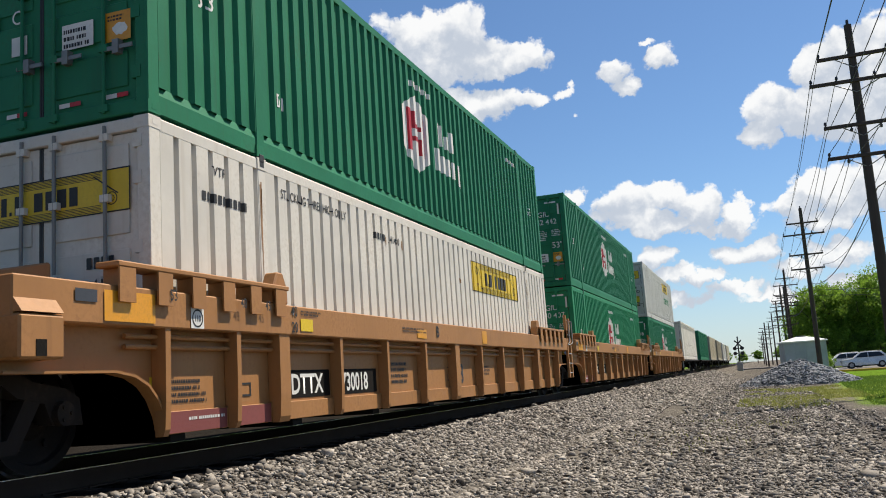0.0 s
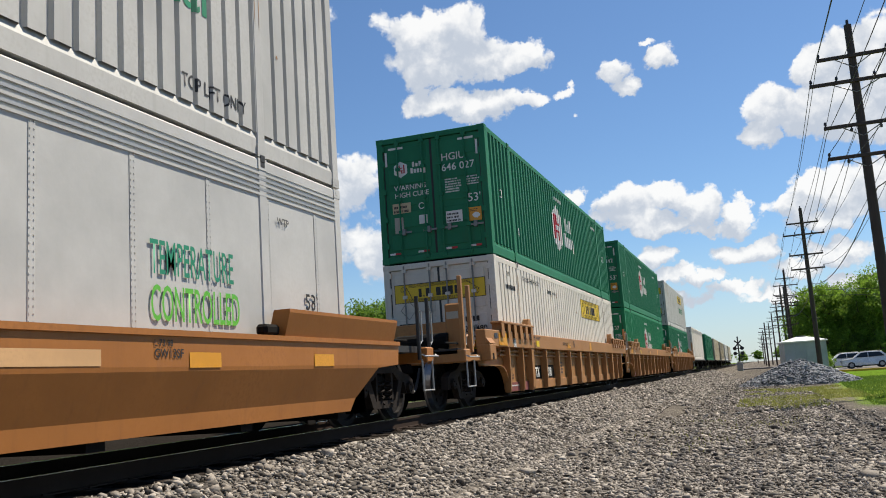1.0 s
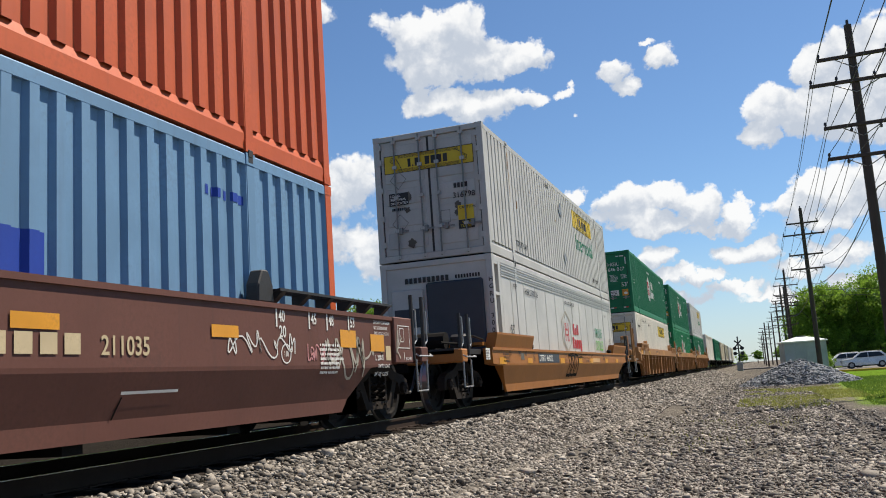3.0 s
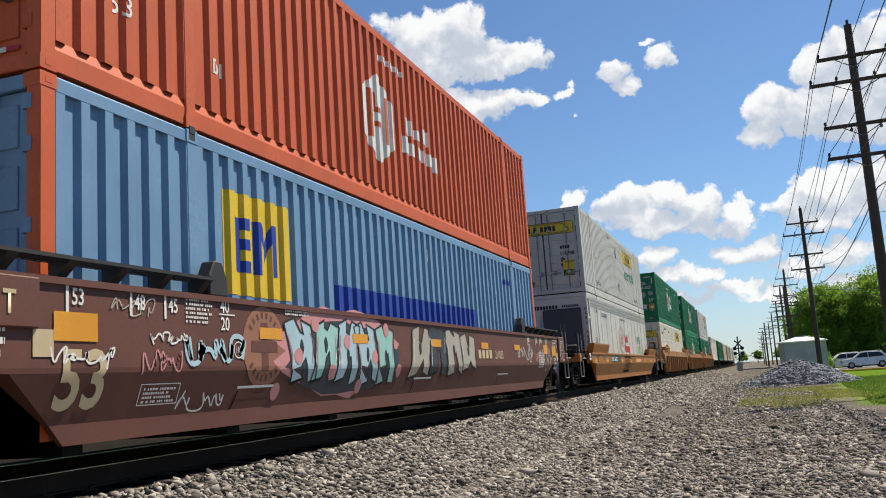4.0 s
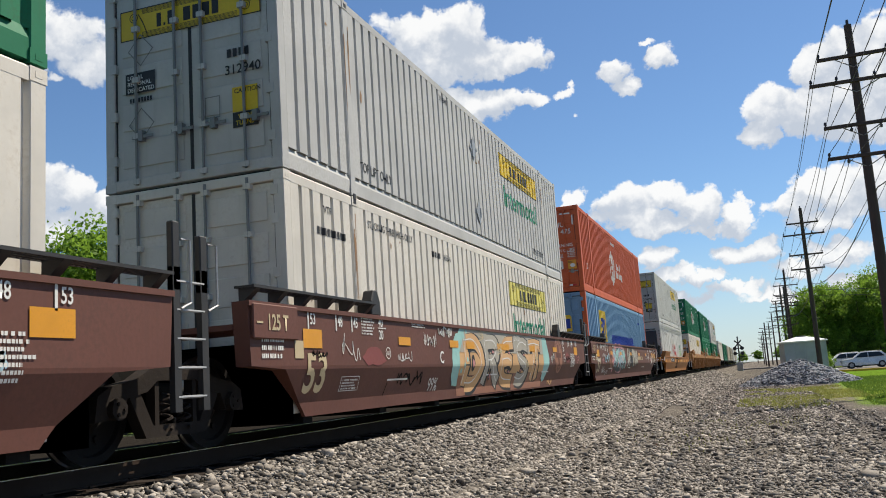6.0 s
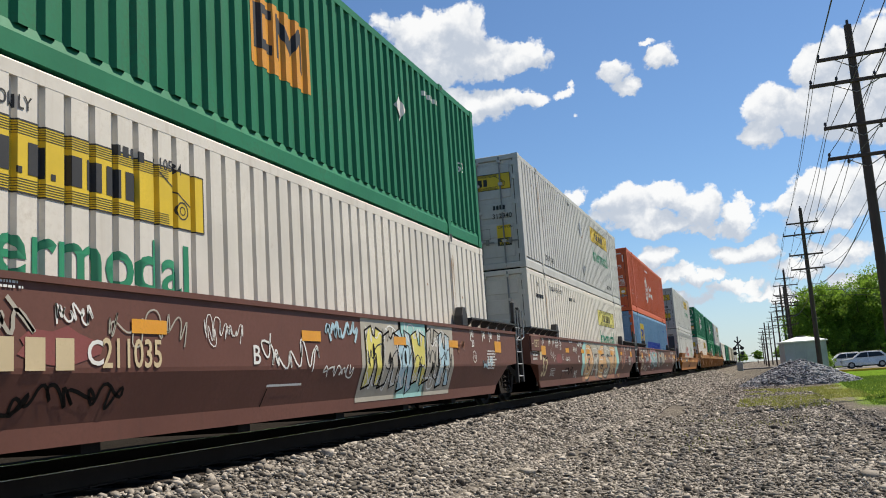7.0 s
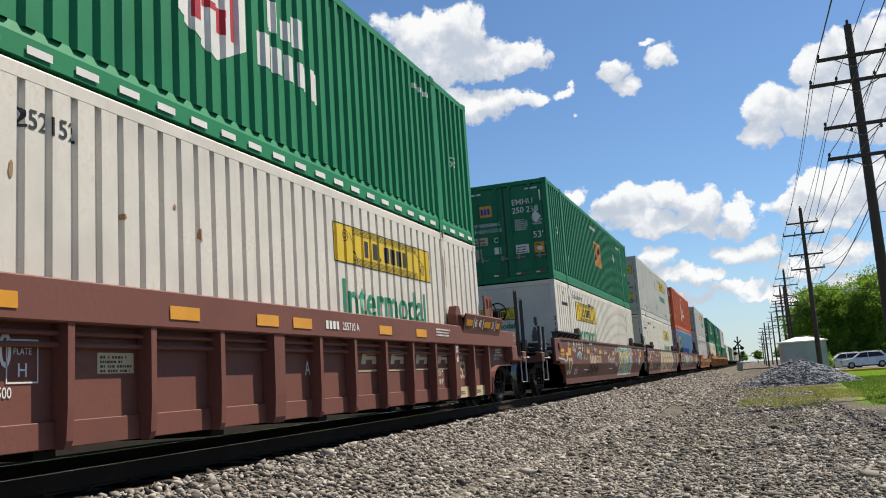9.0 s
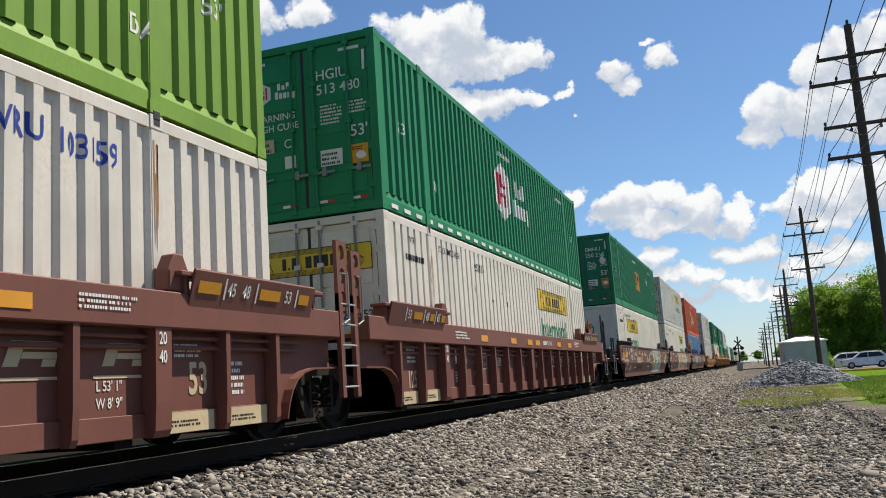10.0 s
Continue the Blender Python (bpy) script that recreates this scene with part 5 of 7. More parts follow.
# ---- signal shed ----
def build_shed():
    shed = tagged(new("signal_shed"), "pale grey sheet-metal signal shed with a low white roof", "shed")
    shed.matrix_basis = pose(10.35, 84.4, -0.94, 0, 0, 8)
    part("wall", boxes((-1.72, 1.72, -1.4, 1.4, 0, 2.86)), "shed_wall", shed)
    for i in range(5):
        x = -1.72 + i * 0.86
        part("seam", boxes((x - 0.03, x + 0.03, -1.425, -1.39, 0.02, 2.84)), "shed_wall", shed)
    for i in range(4):
        y = -1.4 + i * 0.93
        for s in (-1, 1):
            part("seam", boxes((s * 1.715 - 0.02, s * 1.715 + 0.02, y - 0.03, y + 0.03, 0.02, 2.84)), "shed_wall", shed)
    bm = bmesh.new()
    v = [bm.verts.new(c) for c in ((-1.88, -1.56, 2.84), (1.88, -1.56, 2.84), (1.88, 1.56, 2.84), (-1.88, 1.56, 2.84), (-1.88, -1.56, 2.94), (1.88, -1.56, 2.94), (1.88, 1.56, 2.94), (-1.88, 1.56, 2.94), (-0.4, -0.3, 3.34), (0.4, -0.3, 3.34), (0.4, 0.3, 3.34), (-0.4, 0.3, 3.34))]
    for f in ((3, 2, 1, 0), (0, 1, 5, 4), (1, 2, 6, 5), (2, 3, 7, 6), (3, 0, 4, 7), (4, 5, 9, 8), (5, 6, 10, 9), (6, 7, 11, 10), (7, 4, 8, 11), (8, 9, 10, 11)):
        bm.faces.new([v[i] for i in f])
    part("roof", bm, "shed_roof", shed)
    part("roof_vent", boxes((-0.36, 0.36, -0.36, 0.36, 3.26, 3.42)), "grey_steel", shed)
    part("door", boxes((0.10, 0.80, -1.44, -1.41, 0.08, 2.1)), "shed_wall", shed)


build_shed()


# ---- parked cars ----
def parked_car(paint, label, x, y, turn=0.0, tall=1.66):
    car = tagged(new("parked_car"), label, "car", "parked cars")
    car.matrix_basis = pose(x, y, -0.91, 0, 0, turn)
    h = tall
    side = [(-2.3, 0.35), (-2.32, 0.75), (-2.15, 0.95), (-1.15, 1.08), (-0.45, h - 0.06), (0.2, h), (1.5, h - 0.04), (2.05, 1.15), (2.28, 1.0), (2.32, 0.45), (2.2, 0.30), (-2.2, 0.28)]
    bm = bmesh.new()
    prism(bm, side, "y", -0.88, 0.88)
    for v in bm.verts:
        if v.co.z > 1.1:
            v.co.y *= 0.82
    part("body", bevelled(bm, 0.04), paint, car)
    for s in (-1, 1):
        for a in ([(-0.98, 1.10), (-0.40, h - 0.12), (0.18, h - 0.08), (0.18, 1.10)], [(0.26, 1.10), (0.26, h - 0.08), (1.35, h - 0.10), (1.72, 1.14)]):
            bm = bmesh.new()
            prism(bm, a, "y", s * 0.70, s * 0.885)
            for v in bm.verts:
                v.co.y *= 1 - 0.16 * max(0, v.co.z - 1.1) / (h - 1.1)
            part("side_window", bm, "car_glass", car)
        for wx in (-1.42, 1.42):
            tyre = lathe([(0.2, -0.11), (0.33, -0.11), (0.35, -0.06), (0.35, 0.06), (0.33, 0.11), (0.2, 0.11)], n=18)
            bmesh.ops.rotate(tyre, verts=tyre.verts, cent=(0, 0, 0), matrix=Matrix.Rotation(math.pi / 2, 3, "Z"))
            bmesh.ops.translate(tyre, verts=tyre.verts, vec=(wx, s * 0.80, 0.35))
            w = part("wheel", tyre, "tyre", car)
            bm = bmesh.new()
            rod(bm, (wx, s * 0.80, 0.35), (wx, s * 0.93, 0.35), 0.20, 14)
            part("rim", bm, "galv", w)
        part("headlight", boxes((-2.33, -2.10, s * 0.62 - 0.16, s * 0.62 + 0.16, 0.74, 0.88)), "galv", car)
        part("tail_light", boxes((2.10, 2.33, s * 0.68 - 0.12, s * 0.68 + 0.12, 0.86, 1.1)), "lamp_red", car)
        bm = bmesh.new()
        rod(bm, (-0.3, s * 0.62, h + 0.03), (1.4, s * 0.62, h + 0.02), 0.025, 6)
        part("roof_rail", bm, "galv", car)
    return car


parked_car("car_paint", "silver sport utility car parked behind a yellow kerb", 16.9, 99.5)
parked_car("car_white", "white car parked behind a silver one", 15.3, 104.5, 4)
parked_car("car_white", "white car parked farther along the lot", 21.8, 101.0, 2)

tagged(part("parking_lot", boxes((11.5, 70, 84.6, 116, -1.2, -0.91)), "asphalt"), "grey asphalt parking lot behind a yellow kerb", "parking lot", kind="structure")
tagged(part("kerb", bevelled(boxes((10.9, 70, 84.35, 84.6, -1.2, -0.74)), 0.02), "kerb_paint"), "yellow-painted concrete kerb along the lot", "kerb", kind="structure")
tagged(part("road", boxes((1.9, 90, 166, 173, -1.3, -0.70), (-90, -1.9, 166, 173, -1.3, -0.70)), "asphalt"), "pale grey road that crosses the railway", "road", kind="structure")


def crossing_signal(x, y):
    c = tagged(new("crossing_signal"), "dark railway crossing signal mast with lamps and bell", "crossing signal", "crossing signals")
    c.location = (x, y, -0.95)
    bm = bmesh.new()
    rod(bm, (0, 0, 0), (0, 0, 5.6), 0.11, 10)
    part("mast", bm, "black", c)
    part("cabinet", bevelled(boxes((-0.5, 0.4, -0.3, 0.3, 0, 1.5)), 0.03), "galv", c)
    for z in (2.9, 3.7):
        part("lamp_bar", boxes((-0.7, 0.7, -0.2, -0.12, z - 0.05, z + 0.05)), "black", c)
        for s in (-1, 1):
            bm = bmesh.new()
            rod(bm, (s * 0.55, -0.25, z), (s * 0.55, -0.2, z), 0.30, 14)
            part("lamp", bm, "black", c)
    for s in (-1, 1):
        bm = boxes((-0.75, 0.75, -0.16, -0.13, 4.35, 4.55))
        bmesh.ops.rotate(bm, verts=bm.verts, cent=(0, 0, 4.45), matrix=Matrix.Rotation(s * 0.8, 3, "Y"))
        part("crossbuck", bm, "black", c)
    part("arm", boxes((0.0, 1.9, -0.05, 0.05, 2.3, 2.42)), "black", c)


crossing_signal(3.9, 150.0)


# ---- trees ----
def crown_mesh(name, radius, tall, clumps, leaves, size, mat, seed):
    """Leaves in clumps round a crown's shell, with gaps between."""
    r = np.random.default_rng(seed)
    out = []
    for _ in range(clumps):
        a, e = r.uniform(0, math.tau), math.asin(r.uniform(-0.75, 1.0))
        q = r.uniform(0.35, 1.0) ** 0.7
        bulge = 1 + 0.22 * math.sin(3 * a + seed) + 0.12 * math.sin(5 * e + 2 * a)
        c = np.array([math.cos(a) * math.cos(e) * radius * q * bulge, math.sin(a) * math.cos(e) * radius * q * bulge, math.sin(e) * tall * q * (0.9 + 0.2 * r.random())])
        s = radius * r.uniform(0.06, 0.15)
        p = c + r.normal(0, 1, (leaves, 3)) * s * np.array([1, 1, 0.75])
        out.append(p)
    p = np.concatenate(out)
    n = len(p)
    d1 = r.normal(0, 1, (n, 3))
    d1 /= np.linalg.norm(d1, axis=1)[:, None]
    d2 = np.cross(d1, r.normal(0, 1, (n, 3)))
    d2 /= np.linalg.norm(d2, axis=1)[:, None]
    s = size * r.uniform(0.6, 1.4, (n, 1))
    v = np.stack([p - d1 * s, p + d2 * s * 0.55, p + d1 * s, p - d2 * s * 0.55], 1).reshape(-1, 3)
    f = np.arange(n * 4).reshape(-1, 4)
    me = bpy.data.meshes.new(name)
    me.from_pydata(v.tolist(), [], f.tolist())
    me.materials.append(M[mat])
    return me


CROWNS = [crown_mesh("crown", 3.6, 3.9, 260, 105, 0.115, "leaf", 31), crown_mesh("crown", 3.2, 4.4, 260, 105, 0.11, "leaf", 32), crown_mesh("crown", 4.2, 3.6, 280, 105, 0.12, "leaf_dark", 33), crown_mesh("crown", 3.4, 3.2, 260, 105, 0.115, "leaf_dark", 34)]
FAR_CROWNS = [crown_mesh("crown", 3.6, 3.9, 80, 50, 0.27, "leaf", 35), crown_mesh("crown", 3.4, 3.4, 80, 50, 0.27, "leaf_dark", 36)]


def tree_trunks(seed):
    rnd = random.Random(seed)
    bm = bmesh.new()
    rod(bm, (0, 0, 0), (0.1, 0.05, 3.6), 0.26, 9, 0.18)
    rod(bm, (0.1, 0.05, 3.6), (0.2, -0.1, 7.0), 0.18, 8, 0.06)
    for i in range(9):
        a = i * 2.4 + rnd.random()
        z = 2.6 + i * 0.4
        q = (math.cos(a) * 2.4, math.sin(a) * 2.4, z + rnd.uniform(1.2, 2.4))
        rod(bm, (0.1, 0.03, z), q, 0.09, 6, 0.03)
        rod(bm, q, (q[0] * 1.3, q[1] * 1.3 + 0.3, q[2] + 0.9), 0.03, 5, 0.012)
    me = bpy.data.meshes.new("trunk")
    bm.to_mesh(me)
    bm.free()
    me.materials.append(M["bark"])
    return me


TRUNKS = [tree_trunks(1), tree_trunks(2)]


def tree(x, y, height, which, label, turn=0.0, far=False):
    t = tagged(new("tree"), label, "tree", "trees round the railway")
    k = height / 9.6
    t.matrix_basis = pose(x, y, -1.0, 0, 0, turn)
    t.scale = (k, k, k)
    part("trunk", TRUNKS[which % 2], None, t)
    c = part("crown", FAR_CROWNS[which % 2] if far else CROWNS[which % 4], None, t)
    c.location = (0.1, 0, 5.1)
    return t


rnd_tree = random.Random(11)
for i in range(15):
    tree(-27 - rnd_tree.uniform(0, 9), 10 + i * 5.2 + rnd_tree.uniform(-1.5, 1.5), rnd_tree.uniform(9.5, 11.5) + (2.0 if 5 < i < 10 else 0.0), i, "leafy green broad-leaved tree beyond the railway", i * 67)
for x, y, h, w in ((15.5, 124, 11.4, 0), (20.5, 122, 12.0, 1), (25.5, 126, 11.4, 0), (31, 124, 11.0, 2), (15.5, 142, 11.5, 3), (18, 140, 12.0, 2), (24, 144, 12.0, 3), (37, 130, 12.0, 1)):
    tree(x, y, h, w, "leafy green broad-leaved tree behind the parking lot", x * 31)
for i in range(10):
    tree(15.0 + i * 4.5 + rnd_tree.uniform(-1, 1), 185 + i * 3 + rnd_tree.uniform(-6, 6), rnd_tree.uniform(7, 10), i + 2, "green tree in the distance beside the line", i * 41, True)
for i in range(12):
    tree(-60 + i * 10 + rnd_tree.uniform(-3, 3), 560 + rnd_tree.uniform(-30, 30), rnd_tree.uniform(8, 12), i, "far green tree at the end of the line", i * 57, True)
for i in range(16):
    tree(-30 - rnd_tree.uniform(0, 12), 92 + i * 12 + rnd_tree.uniform(-3, 3), rnd_tree.uniform(8, 12), i + 1, "green tree far up the railway's other side", i * 23, True)
for i in range(16):
    tree(13.0 + i * 1.9 + rnd_tree.uniform(-0.6, 0.6), 116.5 + rnd_tree.uniform(0, 4), rnd_tree.uniform(3.0, 5.0), i + 2, "green bush along the edge of the parking lot", i * 47, True)
for i in range(22):
    tree(-19 - rnd_tree.uniform(0, 5), 8 + i * 4.2 + rnd_tree.uniform(-1, 1), rnd_tree.uniform(2.6, 4.4), i, "green bush below the trees beyond the railway", i * 53, True)
for i in range(5):
    tree(11.4 + rnd_tree.uniform(-0.6, 2.0), 86.5 + i * 4 + rnd_tree.uniform(-1, 1), rnd_tree.uniform(1.9, 3.0), i + 2, "low green bush behind the signal shed", i * 77, True)


# ---- writing, signs and paint on the train ----
def hexagon(u, v, w, h):
    return [(u, v + h), (u + w, v + h * 0.52), (u + w, v - h * 0.52), (u, v - h), (u - w, v - h * 0.52), (u - w, v + h * 0.52)]


def ring(u, v, ra, rb, n=28):
    out = []
    for i in range(n):
        a, b = i * math.tau / n, (i + 1) * math.tau / n
        out.append([(u + ra * math.cos(a), v + ra * math.sin(a)), (u + rb * math.cos(a), v + rb * math.sin(a)), (u + rb * math.cos(b), v + rb * math.sin(b)), (u + ra * math.cos(b), v + ra * math.sin(b))])
    return out


def frame_of(u0, v0, u1, v1, t):
    return [[(u0, v0), (u1, v0), (u1, v0 + t), (u0, v0 + t)], [(u0, v1 - t), (u1, v1 - t), (u1, v1), (u0, v1)], [(u0, v0 + t), (u0 + t, v0 + t), (u0 + t, v1 - t), (u0, v1 - t)], [(u1 - t, v0 + t), (u1, v0 + t), (u1, v1 - t), (u1 - t, v1 - t)]]


def emblem(face, u, v, w, h, ground, mark):
    """A six-sided emblem with upright bars."""
    face.poly("emblem", [hexagon(u, v, w, h)], ground, 0.004)
    t = w * 0.20
    face.poly("emblem_bars", [[(u - w * 0.62, v - h * 0.50), (u - w * 0.62 + t, v - h * 0.50), (u - w * 0.62 + t, v + h * 0.56), (u - w * 0.62, v + h * 0.56)],
                              [(u + w * 0.62 - t, v - h * 0.50), (u + w * 0.62, v - h * 0.50), (u + w * 0.62, v + h * 0.56), (u + w * 0.62 - t, v + h * 0.56)],
                              [(u - w * 0.30, v + h * 0.12), (u + w * 0.30, v + h * 0.12), (u + w * 0.30, v + h * 0.24), (u - w * 0.30, v + h * 0.24)],
                              [(u - w * 0.30, v - h * 0.20), (u + w * 0.30, v - h * 0.20), (u + w * 0.30, v - h * 0.08), (u - w * 0.30, v - h * 0.08)],
                              [(u - w * 0.28, v + h * 0.24), (u - w * 0.10, v + h * 0.24), (u - w * 0.10, v + h * 0.56), (u - w * 0.28, v + h * 0.56)],
                              [(u + w * 0.10, v - h * 0.50), (u + w * 0.28, v - h * 0.50), (u + w * 0.28, v - h * 0.20), (u + w * 0.10, v - h * 0.20)]], mark, 0.006)


def two_words(face, u, v, width, height, mat):
    """A short word over a longer one, as plain bars with their risers."""
    step = width / 5
    out = []
    for i in range(3):
        x = u + 0.12 * width + i * step * 1.05
        top = height if i in (0, 2) else height * 0.84
        out.append([(x, v + height * 0.56), (x + step * 0.72, v + height * 0.56), (x + step * 0.72, v + top), (x, v + top)])
    for i in range(5):
        x = u + i * step
        lo = -0.10 * height if i == 4 else 0.0
        top = height * (0.46 if i == 0 else 0.36)
        out.append([(x, v + lo), (x + step * 0.74, v + lo), (x + step * 0.74, v + top), (x, v + top)])
    face.poly("plain_bars", out, mat, 0.005)


def name_panel(face, u0, v0, u1, v1, ground="yellow", mark="ink"):
    """A yellow panel with a dark border, bars for the name, and a scroll at each end."""
    face.rect("name_panel", u0, v0, u1, v1, ground, 0.004)
    w, h = u1 - u0, v1 - v0
    face.poly("panel_border", frame_of(u0, v0, u1, v1, 0.014), mark, 0.006)
    widths = (0.6, 0.25, 0.9, 0.25, 0.0, 0.9, 0.9, 0.95, 0.85)
    x, out = u0 + w * 0.27, []
    scale = w * 0.46 / (sum(widths) + 0.3 * len(widths))
    for b in widths:
        if b:
            hh = h * (0.44 if b > 0.3 else 0.09)
            out.append([(x, v0 + h * 0.27), (x + b * scale, v0 + h * 0.27), (x + b * scale, v0 + h * 0.27 + hh), (x, v0 + h * 0.27 + hh)])
        x += (b + 0.3) * scale
    face.poly("plain_bars", out, mark, 0.007)
    thin = []
    for i in range(5):
        a, b = v0 + h * (0.80 + 0.035 * i), v0 + h * (0.05 + 0.035 * i)
        for z in (a, b):
            thin.append([(u0 + w * 0.16, z), (u0 + w * 0.84, z), (u0 + w * 0.84, z + 0.006), (u0 + w * 0.16, z + 0.006)])
    face.poly("scroll_lines", thin, mark, 0.006)
    for s in (-1, 1):
        cx = u0 + w * (0.10 if s < 0 else 0.90)
        cz = v0 + h * (0.72 if s < 0 else 0.32)
        face.poly("scroll", ring(cx, cz, h * 0.13, h * 0.155, 16) + ring(cx, cz, h * 0.06, h * 0.08, 12), mark, 0.006)
        face.stroke([(cx + w * 0.035, cz + h * 0.1), (cx - s * w * 0.03 + w * 0.04, v0 + h * 0.5), (cx - s * w * 0.10, v0 + h * (0.12 if s < 0 else 0.88))], 0.014, mark, 0.006, "scroll_edge")


def end_reflectors(face, mat="chalk"):
    for u in (-0.98, -0.30, 0.36, 0.92):
        face.rect("reflector", u - 0.13, 0.20, u, 0.245, mat)
        face.rect("red_reflector", u, 0.20, u + 0.13, 0.245, "red")
    face.rect("reflector", -1.02, 2.62, -0.66, 2.67, mat)
    face.rect("reflector", 0.66, 2.62, 1.02, 2.67, mat)
    face.rect("reflector", -1.11, 2.25, -1.06, 2.58, mat)
    face.rect("reflector", 1.06, 2.25, 1.11, 2.58, mat)


def dry_end(face, code, number, mark="chalk", sign="amber", warn="left", square=False):
    face.text(code, 0.24, 2.20, 0.17, mark, 0.008, 0.01)
    face.text(number, 0.24, 1.96, 0.17, mark, 0.008, 0.01)
    wu = -0.92 if warn == "left" else 0.26
    wv = 1.66 if warn == "left" else 1.52
    face.text("WARNING", wu, wv, 0.115, mark, 0.008, 0.012)
    face.text("HIGH CUBE", wu, wv - 0.17, 0.115, mark, 0.008, 0.012)
    dv = 0.0 if warn == "left" else -0.42
    face.lines(6, 0.30, 1.46 + dv, 0.38, 0.34, mark, 0.008, 3)
    face.lines(4, 0.80, 1.58 + dv, 0.32, 0.22, mark, 0.008, 4)
    if warn == "left":
        face.text("53'", 0.80, 1.20, 0.19, mark, 0.008, 0.01)
    face.rect("caution_sign", 0.80, 0.76, 1.10, 1.06, sign, 0.018)
    face.poly("sign_picture", [blob(0.98, 0.88, 0.10, 0.07, 5)], "chalk", 0.020)
    face.lines(2, 0.83, 0.97, 0.20, 0.07, "ink", 0.020, 6)
    face.rect("notice_plate", 0.28, 0.78, 0.66, 1.04, "chalk", 0.018)
    face.lines(3, 0.30, 0.80, 0.34, 0.22, "ink", 0.020, 7)
    if square:
        face.rect("square_sign", -0.72, 1.95, -0.36, 2.28, "amber", 0.016)
        face.bars(3, -0.69, 2.02, 0.30, 0.18, "navy", 0.018)
        face.poly("diamond_sign", [[(0.92, 1.62), (1.08, 1.80), (0.92, 1.98), (0.76, 1.80)]], "chalk", 0.02)
    else:
        emblem(face, -0.74, 2.14, 0.16, 0.19, "chalk" if mark == "chalk" else mark, "red")
        two_words(face, -0.50, 2.02, 0.38, 0.26, mark)
    face.rect("notice_plate", -0.98, 1.13, -0.54, 1.36, "cream", 0.018)
    face.lines(2, -0.95, 1.15, 0.38, 0.19, "ink", 0.020, 9)
    face.poly("round_mark", ring(-0.28, 1.25, 0.055, 0.075, 16), mark, 0.016)
    face.rect("plate", -0.95, 0.68, -0.74, 1.04, "ash", 0.016)
    face.rect("plate", -0.36, 0.84, -0.16, 1.04, "chalk", 0.016)
    end_reflectors(face)


def panel_end(face, number, dirty=True):
    name_panel(face, -1.06, 2.02, 1.06, 2.44)
    face.bars(4, 0.56, 1.50, 0.34, 0.11, "ink", 0.016)
    face.text(number, 0.52, 1.28, 0.125, "ink", 0.016, 0.015)
    face.rect("notice_plate", -0.98, 1.28, -0.52, 1.56, "ink", 0.016)
    for i, w in enumerate(("LOCAL", "REGIONAL", "DEDICATED")):
        face.text(w, -0.95, 1.475 - i * 0.085, 0.055, "chalk", 0.018, 0.02)
    face.bars(8, -0.92, 1.16, 0.36, 0.06, "ink", 0.016)
    face.rect("caution_sign", 0.62, 0.78, 0.98, 1.10, "yellow", 0.016)
    face.text("CAUTION", 0.65, 1.02, 0.06, "ink", 0.018, 0.02)
    face.rect("caution_foot", 0.62, 0.58, 0.98, 0.775, "ink", 0.016)
    face.text("WIDE", 0.70, 0.69, 0.06, "yellow", 0.018, 0.02)
    face.text("TURNS", 0.66, 0.61, 0.06, "yellow", 0.018, 0.02)
    face.poly("plate", frame_of(0.22, 0.76, 0.44, 1.04, 0.012), "grey_steel", 0.016)
    for v in (1.86, 0.86):
        face.poly("placard_frame", [[(-0.74 + a * 0.20, v + b * 0.22), (-0.74 + c * 0.20, v + d * 0.22), (-0.74 + c * 0.18, v + d * 0.20), (-0.74 + a * 0.18, v + b * 0.20)] for a, b, c, d in ((0, 1, 1, 0), (1, 0, 0, -1), (0, -1, -1, 0), (-1, 0, 0, 1))], "grey_steel", 0.016)
    if dirty:
        for i, (u, v, w, h) in enumerate(((0.62, 1.12, 0.10, 0.12), (-0.52, 1.45, 0.09, 0.16), (0.60, 0.95, 0.08, 0.08), (-0.5, 0.4, 0.12, 0.14), (-0.55, 1.15, 0.08, 0.08))):
            face.poly("soot_stain", [blob(u, v, w, h, 40 + i, 16, 0.5)], "soot", 0.014)


M["rust_run"] = material("rust_stain", (0.30, 0.17, 0.08), rough=0.8, grime=0.5, grime_colour=(0.14, 0.06, 0.03), fine=30, bump=0.02)
M["soot"] = material("soot_stain", (0.09, 0.08, 0.065), rough=0.8, grime=0.6, grime_colour=(0.3, 0.28, 0.24), fine=14, bump=0.02)


def lifted_text(face, number, top=2.62):
    face.text("TOP LIFT ONLY", 2.25, 0.42, 0.15, "ink", 0.005, 0.012, 0.8)
    face.text("TOP LIFT ONLY", 12.70, 0.42, 0.15, "ink", 0.005, 0.012, 0.8)
    face.text(number, 6.0, top - 0.04, 0.11, "ink", 0.005, 0.01)


def stack_words(face, number, words="STACKING THREE HIGH ONLY"):
    face.text(words, 2.40, 2.52, 0.115, "ink", 0.005, 0.01, 0.8)
    if number:
        face.bars(4, 5.1, 2.40, 0.42, 0.10, "ink", 0.005)
        face.text(number, 5.62, 2.40, 0.115, "ink", 0.005, 0.01, 0.9)
    face.text("VTP", 1.02, 2.52, 0.10, "ink", 0.005, 0.01)
    face.bars(9, 0.82, 2.22, 0.85, 0.10, "ink", 0.005)
    face.rect("plate", 15.4, 2.35, 15.48, 2.5, "chalk", 0.01)


